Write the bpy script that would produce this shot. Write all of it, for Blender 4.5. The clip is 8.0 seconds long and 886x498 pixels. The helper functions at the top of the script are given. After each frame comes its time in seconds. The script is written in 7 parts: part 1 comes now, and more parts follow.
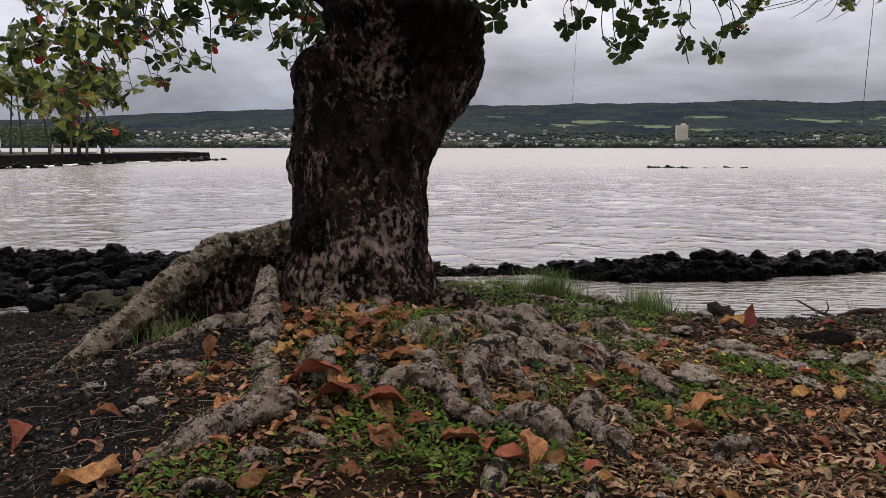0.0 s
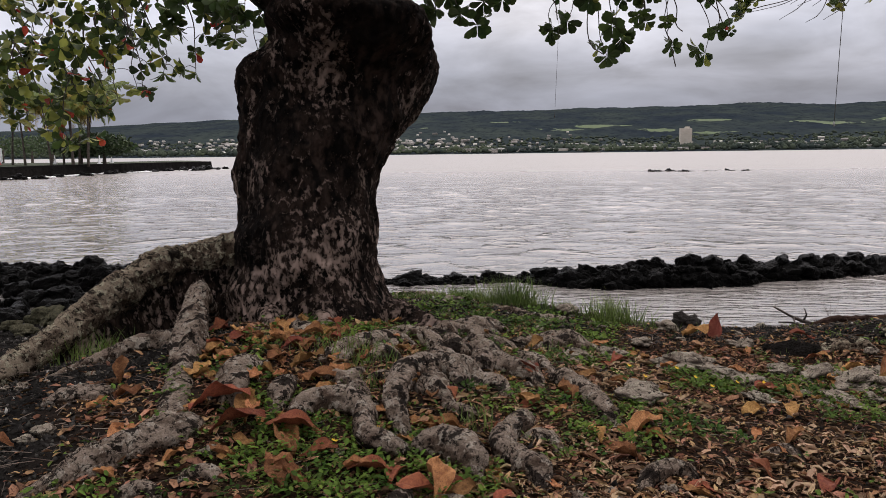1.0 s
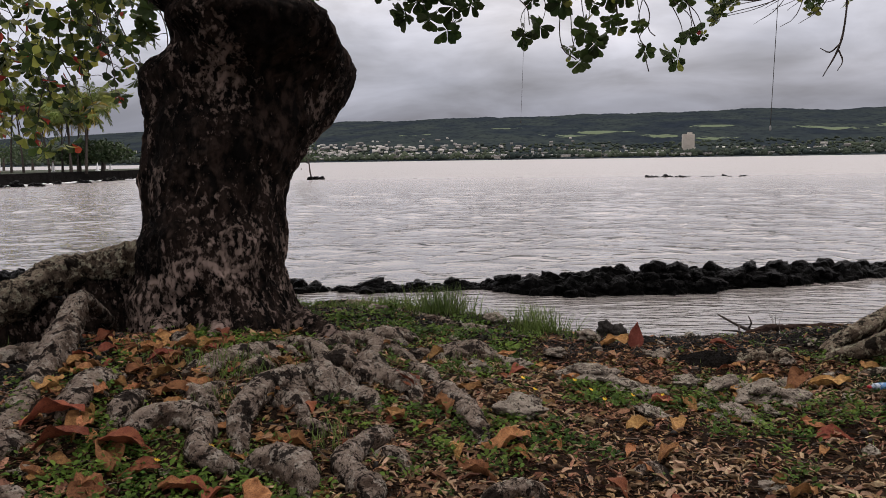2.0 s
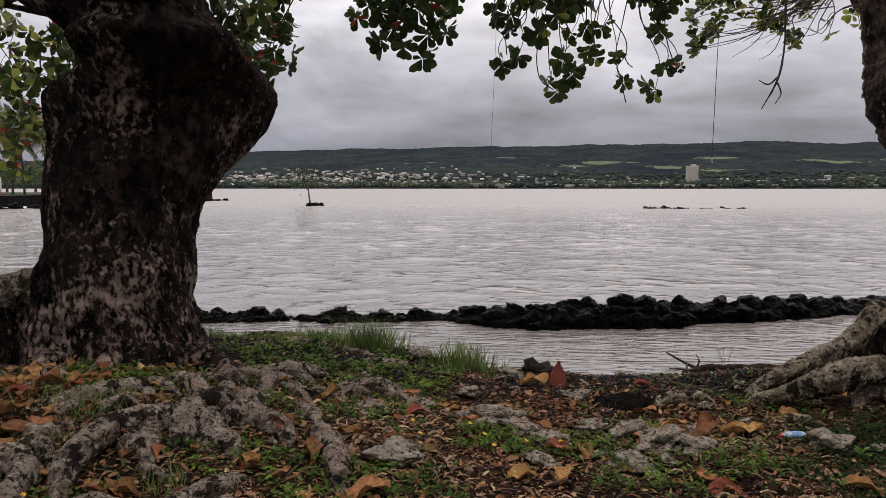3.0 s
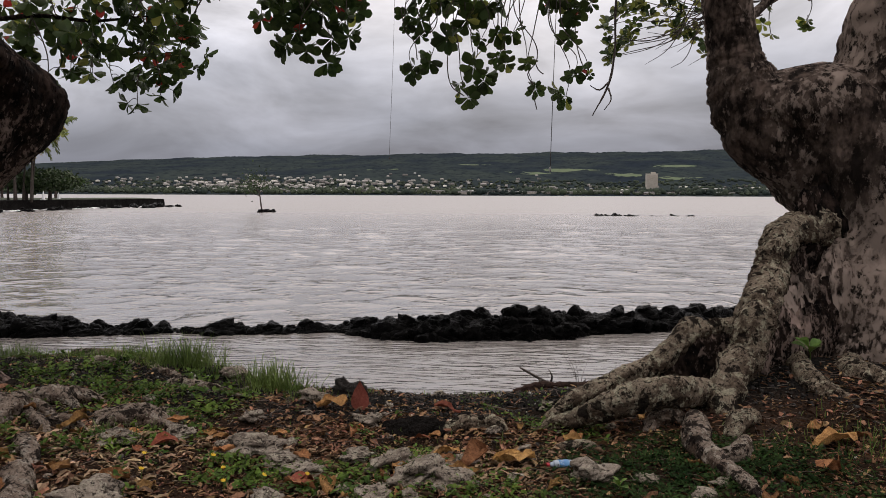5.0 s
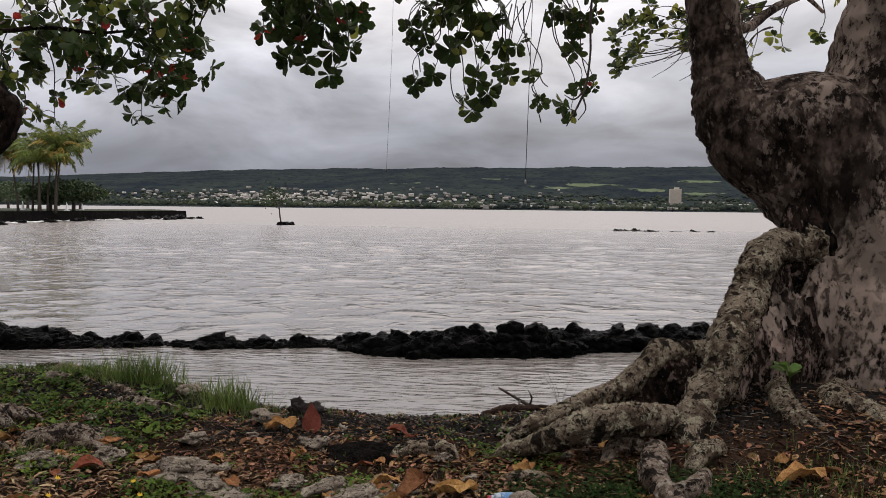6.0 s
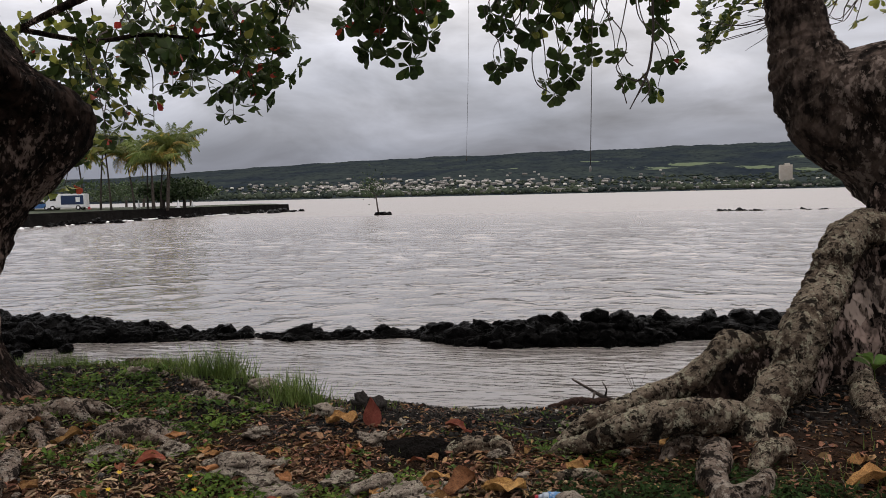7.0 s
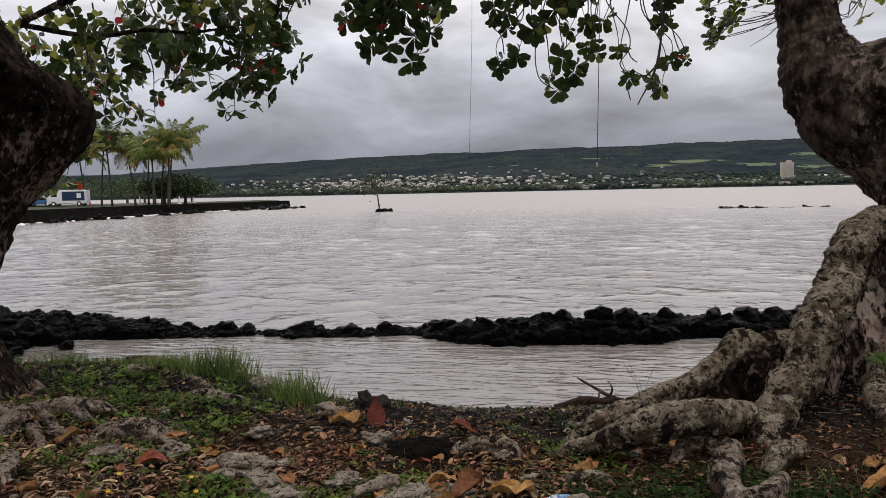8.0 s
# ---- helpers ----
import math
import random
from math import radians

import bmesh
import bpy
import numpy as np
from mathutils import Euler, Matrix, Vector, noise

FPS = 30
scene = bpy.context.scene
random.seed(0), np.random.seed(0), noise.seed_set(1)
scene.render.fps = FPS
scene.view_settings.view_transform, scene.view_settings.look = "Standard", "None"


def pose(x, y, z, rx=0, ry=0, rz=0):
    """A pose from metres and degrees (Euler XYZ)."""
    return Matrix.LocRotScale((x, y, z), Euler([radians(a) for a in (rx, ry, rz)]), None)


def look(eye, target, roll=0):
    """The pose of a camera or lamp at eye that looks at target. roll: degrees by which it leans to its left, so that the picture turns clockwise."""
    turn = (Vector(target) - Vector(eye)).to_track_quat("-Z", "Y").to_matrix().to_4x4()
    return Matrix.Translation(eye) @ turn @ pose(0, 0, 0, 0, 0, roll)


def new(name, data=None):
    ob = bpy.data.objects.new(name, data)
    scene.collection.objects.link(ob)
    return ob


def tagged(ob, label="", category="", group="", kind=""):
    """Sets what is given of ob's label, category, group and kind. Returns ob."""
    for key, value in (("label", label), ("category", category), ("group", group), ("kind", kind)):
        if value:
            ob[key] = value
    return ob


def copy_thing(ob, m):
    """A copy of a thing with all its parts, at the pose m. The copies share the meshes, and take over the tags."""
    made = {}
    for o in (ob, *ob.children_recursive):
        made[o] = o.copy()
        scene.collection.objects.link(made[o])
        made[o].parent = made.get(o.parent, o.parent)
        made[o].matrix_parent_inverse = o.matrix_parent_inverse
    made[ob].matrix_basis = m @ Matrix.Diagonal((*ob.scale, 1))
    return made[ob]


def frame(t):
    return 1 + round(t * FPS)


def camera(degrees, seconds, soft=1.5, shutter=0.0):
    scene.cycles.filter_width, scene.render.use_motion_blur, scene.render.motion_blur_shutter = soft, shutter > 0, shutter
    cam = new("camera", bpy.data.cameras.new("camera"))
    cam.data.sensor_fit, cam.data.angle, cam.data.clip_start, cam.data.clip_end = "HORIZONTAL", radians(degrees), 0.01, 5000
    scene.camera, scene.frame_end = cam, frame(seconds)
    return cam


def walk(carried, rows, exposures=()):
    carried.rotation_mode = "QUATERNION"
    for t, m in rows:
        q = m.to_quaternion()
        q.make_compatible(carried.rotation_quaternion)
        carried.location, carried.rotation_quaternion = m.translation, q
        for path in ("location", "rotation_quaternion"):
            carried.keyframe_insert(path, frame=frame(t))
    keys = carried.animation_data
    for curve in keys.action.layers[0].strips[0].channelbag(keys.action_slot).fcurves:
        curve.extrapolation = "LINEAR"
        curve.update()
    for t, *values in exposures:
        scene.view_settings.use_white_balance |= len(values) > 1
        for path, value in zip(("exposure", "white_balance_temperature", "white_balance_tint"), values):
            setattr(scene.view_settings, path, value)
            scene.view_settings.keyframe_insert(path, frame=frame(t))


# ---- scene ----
cam = camera(58.6, 8.0, soft=0.5)
PATH = [
    (0, (0.664, 0.296, 2.343), (0.419, 2.264, 2.087), 0.0),
    (0.5, (0.82, 0.397, 2.332), (0.564, 2.364, 2.076), 0.3),
    (1, (1.074, 0.578, 2.352), (0.816, 2.547, 2.111), -0.7),
    (1.2, (1.201, 0.616, 2.349), (0.945, 2.586, 2.114), -1.3),
    (2.3, (2.012, 0.955, 2.334), (1.73, 2.924, 2.122), -0.1),
    (2.4, (2.08, 0.995, 2.348), (1.802, 2.966, 2.148), 0.5),
    (2.5, (2.124, 1.031, 2.354), (1.848, 3.004, 2.168), 0.4),
    (3, (2.441, 1.167, 2.344), (2.166, 3.142, 2.189), -0.0),
    (3.4, (2.68, 1.259, 2.35), (2.411, 3.236, 2.205), 1.0),
    (3.5, (2.738, 1.296, 2.351), (2.47, 3.273, 2.206), 1.1),
    (4, (3.02, 1.523, 2.362), (2.853, 3.511, 2.219), 1.4),
    (4.4, (3.269, 1.64, 2.345), (3.087, 3.628, 2.223), 0.8),
    (4.5, (3.302, 1.622, 2.347), (3.153, 3.612, 2.208), -0.1),
    (5, (3.627, 1.696, 2.364), (3.444, 3.683, 2.226), 0.2),
    (5.2, (3.724, 1.741, 2.351), (3.54, 3.728, 2.215), 0.2),
    (6.3, (4.193, 2.117, 2.374), (3.869, 4.088, 2.276), 1.2),
    (6.5, (4.284, 2.153, 2.399), (3.856, 4.104, 2.294), 0.3),
    (7, (4.341, 2.149, 2.399), (3.857, 4.085, 2.263), -1.3),
    (7.5, (4.302, 2.197, 2.392), (3.817, 4.132, 2.248), -1.2),
    (8, (4.29, 2.227, 2.396), (3.804, 4.161, 2.252), -1.2),
]
walk(cam, [(t, look(eye, target, roll)) for t, eye, target, roll in PATH], exposures=[(0, 0.22, 6650, 17), (1.0, 0.22, 6650, 17), (2.5, 0.04, 6750, 17.5), (4, -0.03, 6800, 17.5), (6.5, -0.03, 6750, 15), (8, 0.0, 6700, 15)])


# ---- world and sun ----
def build_world():
    w = bpy.data.worlds.new("overcast_sky")
    scene.world = w
    w.use_nodes = True
    nt = w.node_tree
    nt.nodes.clear()
    N, L = nt.nodes.new, nt.links.new
    out, bg = N("ShaderNodeOutputWorld"), N("ShaderNodeBackground")
    tc, sep = N("ShaderNodeTexCoord"), N("ShaderNodeSeparateXYZ")
    L(tc.outputs["Generated"], sep.inputs[0])
    sky = N("ShaderNodeTexSky")
    sky.sky_type, sky.sun_disc = "NISHITA", False
    sky.sun_elevation, sky.sun_rotation = radians(55), radians(12)
    sky.air_density, sky.dust_density = 2.0, 4.0
    dim = N("ShaderNodeVectorMath")
    dim.operation = "SCALE"
    dim.inputs["Scale"].default_value = 0.06
    L(sky.outputs[0], dim.inputs[0])
    # cloud deck: grey rain at the horizon, brighter overhead
    ramp = N("ShaderNodeValToRGB")
    el = ramp.color_ramp.elements
    el[0].position, el[0].color = 0.0, (0.185, 0.207, 0.25, 1)
    el[1].position, el[1].color = 1.0, (1.85, 1.84, 1.84, 1)
    for p, c in ((0.065, (0.215, 0.244, 0.295)), (0.105, (0.325, 0.358, 0.42)), (0.16, (0.475, 0.51, 0.575)), (0.25, (0.69, 0.71, 0.75)), (0.5, (1.08, 1.08, 1.09))):
        e = el.new(p)
        e.color = (*c, 1)
    # the deck sags and lifts
    warp = N("ShaderNodeTexNoise")
    wm = N("ShaderNodeMapping")
    wm.inputs["Scale"].default_value = (3.2, 3.2, 9.0)
    L(tc.outputs["Generated"], wm.inputs[0])
    L(wm.outputs[0], warp.inputs["Vector"])
    warp.inputs["Scale"].default_value, warp.inputs["Detail"].default_value = 1.0, 4.0
    mr = N("ShaderNodeMapRange")
    mr.inputs["To Min"].default_value, mr.inputs["To Max"].default_value = -0.055, 0.055
    mr.inputs["From Min"].default_value, mr.inputs["From Max"].default_value = 0.25, 0.75
    L(warp.outputs[0], mr.inputs["Value"])
    amt = N("ShaderNodeMath")
    amt.operation = "MULTIPLY"
    lift = N("ShaderNodeMapRange")
    lift.inputs["From Min"].default_value, lift.inputs["From Max"].default_value = 0.02, 0.14
    L(sep.outputs["Z"], lift.inputs["Value"])
    L(mr.outputs[0], amt.inputs[0])
    L(lift.outputs[0], amt.inputs[1])
    add = N("ShaderNodeMath")
    L(sep.outputs["Z"], add.inputs[0])
    L(amt.outputs[0], add.inputs[1])
    L(add.outputs[0], ramp.inputs[0])
    # cloud bellies
    cm = N("ShaderNodeMapping")
    cm.inputs["Scale"].default_value = (5.0, 5.0, 14.0)
    L(tc.outputs["Generated"], cm.inputs[0])
    cn = N("ShaderNodeTexNoise")
    cn.inputs["Scale"].default_value, cn.inputs["Detail"].default_value, cn.inputs["Roughness"].default_value = 1.0, 5.0, 0.55
    cn.inputs["Distortion"].default_value = 0.4
    L(cm.outputs[0], cn.inputs["Vector"])
    cr = N("ShaderNodeMapRange")
    cr.inputs["From Min"].default_value, cr.inputs["From Max"].default_value = 0.3, 0.7
    cr.inputs["To Min"].default_value, cr.inputs["To Max"].default_value = 0.66, 1.36
    L(cn.outputs[0], cr.inputs["Value"])
    # thinner cloud over the point
    dot = N("ShaderNodeVectorMath")
    dot.operation = "DOT_PRODUCT"
    dot.inputs[1].default_value = Vector((-0.4, 0.9, 0.17)).normalized()
    L(tc.outputs["Generated"], dot.inputs[0])
    thin = N("ShaderNodeMapRange")
    thin.interpolation_type = "SMOOTHSTEP"
    thin.inputs["From Min"].default_value, thin.inputs["From Max"].default_value = 0.93, 0.998
    thin.inputs["To Min"].default_value, thin.inputs["To Max"].default_value = 1.0, 1.22
    L(dot.outputs["Value"], thin.inputs["Value"])
    both = N("ShaderNodeMath")
    both.operation = "MULTIPLY"
    L(cr.outputs[0], both.inputs[0])
    L(thin.outputs[0], both.inputs[1])
    mul = N("ShaderNodeVectorMath")
    mul.operation = "SCALE"
    L(ramp.outputs[0], mul.inputs[0])
    L(both.outputs[0], mul.inputs["Scale"])
    mix = N("ShaderNodeMix")
    mix.data_type = "RGBA"
    mix.inputs[0].default_value = 0.12
    L(mul.outputs[0], mix.inputs[6])
    L(dim.outputs[0], mix.inputs[7])
    L(mix.outputs[2], bg.inputs["Color"])
    bg.inputs["Strength"].default_value = 1.18
    L(bg.outputs[0], out.inputs["Surface"])


build_world()
sun = new("sun", bpy.data.lights.new("sun", "SUN"))
sun.data.energy, sun.data.angle, sun.data.color = 0.6, radians(70), (1.0, 0.97, 0.93)
sun.matrix_world = look((20, 60, 80), (0, 0, 0))


# ---- materials ----
def mat(name, cols, s1=2.0, s2=25.0, rough=0.85, bump=0.3, dist=0.01, stretch=(1, 1, 1), spots=None, space="pos", island=0.0, obrand=0.0, metal=0.0,
        trans=0.0, spec=0.3, coat=0.0, bands=(0.35, 0.65)):
    """Two scales of noise between three colours, spots of a fourth, fine relief. space: pos (world) or object."""
    m = bpy.data.materials.new(name)
    m.use_nodes = True
    nt = m.node_tree
    N, L = nt.nodes.new, nt.links.new
    b = nt.nodes["Principled BSDF"]
    b.inputs["Roughness"].default_value, b.inputs["Metallic"].default_value = rough, metal
    b.inputs["Specular IOR Level"].default_value, b.inputs["Coat Weight"].default_value = spec, coat
    if space == "pos":
        src = N("ShaderNodeNewGeometry").outputs["Position"]
    else:
        src = N("ShaderNodeTexCoord").outputs["Object"]
    mp = N("ShaderNodeMapping")
    mp.inputs["Scale"].default_value = stretch
    L(src, mp.inputs[0])
    oi = N("ShaderNodeObjectInfo")
    if space != "pos":
        sc = N("ShaderNodeMath")
        sc.operation = "MULTIPLY"
        sc.inputs[1].default_value = 37.0
        L(oi.outputs["Random"], sc.inputs[0])
        L(sc.outputs[0], mp.inputs["Location"])

    def noi(scale, detail, rgh=0.55):
        n = N("ShaderNodeTexNoise")
        n.inputs["Scale"].default_value, n.inputs["Detail"].default_value, n.inputs["Roughness"].default_value = scale, detail, rgh
        L(mp.outputs[0], n.inputs["Vector"])
        return n.outputs[0]

    def rng(x, a, z, lo=0.0, hi=1.0):
        r = N("ShaderNodeMapRange")
        r.inputs["From Min"].default_value, r.inputs["From Max"].default_value = a, z
        r.inputs["To Min"].default_value, r.inputs["To Max"].default_value = lo, hi
        L(x, r.inputs["Value"])
        return r.outputs[0]

    def mx(f, a, c):
        k = N("ShaderNodeMix")
        k.data_type = "RGBA"
        if isinstance(f, float):
            k.inputs[0].default_value = f
        else:
            L(f, k.inputs[0])
        for i, v in ((6, a), (7, c)):
            if isinstance(v, tuple):
                k.inputs[i].default_value = (*v, 1)
            else:
                L(v, k.inputs[i])
        return k.outputs[2]

    big, fine = noi(s1, 4), noi(s2, 6, 0.65)
    col = mx(rng(big, *bands), cols[0], cols[1])
    if len(cols) > 2:
        col = mx(rng(fine, 0.48, 0.66), col, cols[2])
    if spots:
        col = mx(rng(noi(spots[1], 3, 0.6), spots[2], spots[2] + 0.05), col, spots[0])
    if island or obrand:
        rnd = N("ShaderNodeNewGeometry").outputs["Random Per Island"] if island else oi.outputs["Random"]
        hsv = N("ShaderNodeHueSaturation")
        L(col, hsv.inputs["Color"])
        k = island or obrand
        L(rng(rnd, 0, 1, 1 - k, 1 + k), hsv.inputs["Value"])
        sh = N("ShaderNodeMath")
        sh.operation = "MULTIPLY"
        sh.inputs[1].default_value = 7.31
        L(rnd, sh.inputs[0])
        fr = N("ShaderNodeMath")
        fr.operation = "FRACT"
        L(sh.outputs[0], fr.inputs[0])
        L(rng(fr.outputs[0], 0, 1, 0.5 - 0.03 * k, 0.5 + 0.03 * k), hsv.inputs["Hue"])
        col = hsv.outputs[0]
    L(col, b.inputs["Base Color"])
    L(rng(fine, 0.3, 0.7, max(rough - 0.12, 0.05), min(rough + 0.1, 1)), b.inputs["Roughness"])
    bp = N("ShaderNodeBump")
    bp.inputs["Strength"].default_value, bp.inputs["Distance"].default_value = bump, dist
    L(fine, bp.inputs["Height"])
    L(bp.outputs[0], b.inputs["Normal"])
    if trans:
        tr = N("ShaderNodeBsdfTranslucent")
        L(col, tr.inputs["Color"])
        ms = N("ShaderNodeMixShader")
        ms.inputs[0].default_value = trans
        L(b.outputs[0], ms.inputs[1])
        L(tr.outputs[0], ms.inputs[2])
        L(ms.outputs[0], nt.nodes["Material Output"].inputs["Surface"])
    return m


def water_material():
    m = bpy.data.materials.new("sea_water")
    m.use_nodes = True
    nt = m.node_tree
    N, L = nt.nodes.new, nt.links.new
    b = nt.nodes["Principled BSDF"]
    b.inputs["IOR"].default_value = 1.4
    g, sep = N("ShaderNodeNewGeometry"), N("ShaderNodeSeparateXYZ")
    L(g.outputs["Position"], sep.inputs[0])

    def rng(x, a, z, lo, hi):
        k = N("ShaderNodeMapRange")
        for s, v in (("From Min", a), ("From Max", z), ("To Min", lo), ("To Max", hi)):
            k.inputs[s].default_value = v
        L(x, k.inputs["Value"])
        return k.outputs[0]

    # silt-laden outside, clear over black lava inside the rock wall
    body = N("ShaderNodeMix")
    body.data_type = "RGBA"
    body.inputs[6].default_value, body.inputs[7].default_value = (0.215, 0.198, 0.185, 1), (0.25, 0.228, 0.212, 1)
    L(rng(sep.outputs["Y"], 13.4, 15.6, 0, 1), body.inputs[0])
    L(body.outputs[2], b.inputs["Base Color"])
    # wavelets too small to tell apart far off make the surface rougher
    L(rng(sep.outputs["Y"], 14, 120, 0.03, 0.34), b.inputs["Roughness"])
    last = None
    # scale, strength, depth, and the band of the noise that stands up as a wavelet
    for sc, st, d, a, z in (((0.6, 0.6, 1.0), 0.28, 0.2, 0.58, 0.74), ((1.5, 1.9, 1.0), 0.45, 0.08, 0.56, 0.72), ((5.0, 6.0, 1.0), 0.2, 0.015, 0.2, 0.8)):
        mp, n, bp = N("ShaderNodeMapping"), N("ShaderNodeTexNoise"), N("ShaderNodeBump")
        mp.inputs["Scale"].default_value = sc
        n.inputs["Scale"].default_value, n.inputs["Detail"].default_value = 1.0, 2.0
        n.inputs["Distortion"].default_value = 0.7
        L(g.outputs["Position"], mp.inputs[0])
        L(mp.outputs[0], n.inputs["Vector"])
        L(rng(n.outputs[0], a, z, 0, 1), bp.inputs["Height"])
        bp.inputs["Strength"].default_value, bp.inputs["Distance"].default_value = st, d
        if last:
            L(last.outputs[0], bp.inputs["Normal"])
        last = bp
    # calmer water inside the rock wall and towards the far shore
    near, far = rng(sep.outputs["Y"], 14.6, 16.5, 0.1, 1.0), rng(sep.outputs["Y"], 90, 400, 1.0, 0.35)
    mul = N("ShaderNodeMath")
    mul.operation = "MULTIPLY"
    L(near, mul.inputs[0])
    L(far, mul.inputs[1])
    mixn = N("ShaderNodeMix")
    mixn.data_type = "VECTOR"
    L(mul.outputs[0], mixn.inputs[0])
    L(g.outputs["Normal"], mixn.inputs[4])
    L(last.outputs[0], mixn.inputs[5])
    # long ripples in the sheltered shallows
    mp, n, bp = N("ShaderNodeMapping"), N("ShaderNodeTexNoise"), N("ShaderNodeBump")
    mp.inputs["Scale"].default_value, mp.inputs["Rotation"].default_value = (1.1, 4.4, 1.0), (0, 0, 0.12)
    n.inputs["Scale"].default_value, n.inputs["Detail"].default_value, n.inputs["Distortion"].default_value = 1.0, 2.5, 1.3
    L(g.outputs["Position"], mp.inputs[0])
    L(mp.outputs[0], n.inputs["Vector"])
    L(n.outputs[0], bp.inputs["Height"])
    bp.inputs["Distance"].default_value = 0.05
    L(rng(sep.outputs["Y"], 14.0, 16.5, 0.7, 0.0), bp.inputs["Strength"])
    L(mixn.outputs[1], bp.inputs["Normal"])
    L(bp.outputs[0], b.inputs["Normal"])
    return m


def ground_material():
    m = mat("ground_soil", ((0.02, 0.0125, 0.0085), (0.05, 0.03, 0.02), (0.007, 0.005, 0.004)), 2.2, 60.0, 0.95, 0.8, 0.02, spec=0.03)
    nt = m.node_tree
    N, L = nt.nodes.new, nt.links.new
    b = nt.nodes["Principled BSDF"]
    col = b.inputs["Base Color"].links[0].from_socket
    g, sep = N("ShaderNodeNewGeometry"), N("ShaderNodeSeparateXYZ")
    L(g.outputs["Position"], sep.inputs[0])
    n = N("ShaderNodeTexNoise")
    n.inputs["Scale"].default_value, n.inputs["Detail"].default_value = 1.3, 4.0
    L(g.outputs["Position"], n.inputs["Vector"])

    def math2(op, a, c):
        k = N("ShaderNodeMath")
        k.operation = op
        for i, v in ((0, a), (1, c)):
            if isinstance(v, (int, float)):
                k.inputs[i].default_value = v
            else:
                L(v, k.inputs[i])
        return k.outputs[0]

    # black cinder gravel to the west of the first tree and along the bank
    wob = math2("MULTIPLY", math2("SUBTRACT", n.outputs[0], 0.5), 2.4)
    west = math2("SUBTRACT", -0.88, math2("ADD", sep.outputs["X"], wob))
    bank = math2("SUBTRACT", math2("ADD", sep.outputs["Y"], wob), 7.1)
    f = N("ShaderNodeMapRange")
    f.inputs["From Min"].default_value, f.inputs["From Max"].default_value = -0.25, 0.35
    L(math2("MAXIMUM", west, bank), f.inputs["Value"])
    fine = N("ShaderNodeTexVoronoi")
    fine.inputs["Scale"].default_value = 45.0
    L(g.outputs["Position"], fine.inputs["Vector"])
    rp = N("ShaderNodeValToRGB")
    rp.color_ramp.elements[0].color, rp.color_ramp.elements[1].color = (0.003, 0.0026, 0.0025, 1), (0.022, 0.02, 0.018, 1)
    L(fine.outputs["Color"], rp.inputs[0])
    k = N("ShaderNodeMix")
    k.data_type = "RGBA"
    L(f.outputs[0], k.inputs[0])
    L(col, k.inputs[6])
    L(rp.outputs[0], k.inputs[7])
    L(k.outputs[2], b.inputs["Base Color"])
    return m


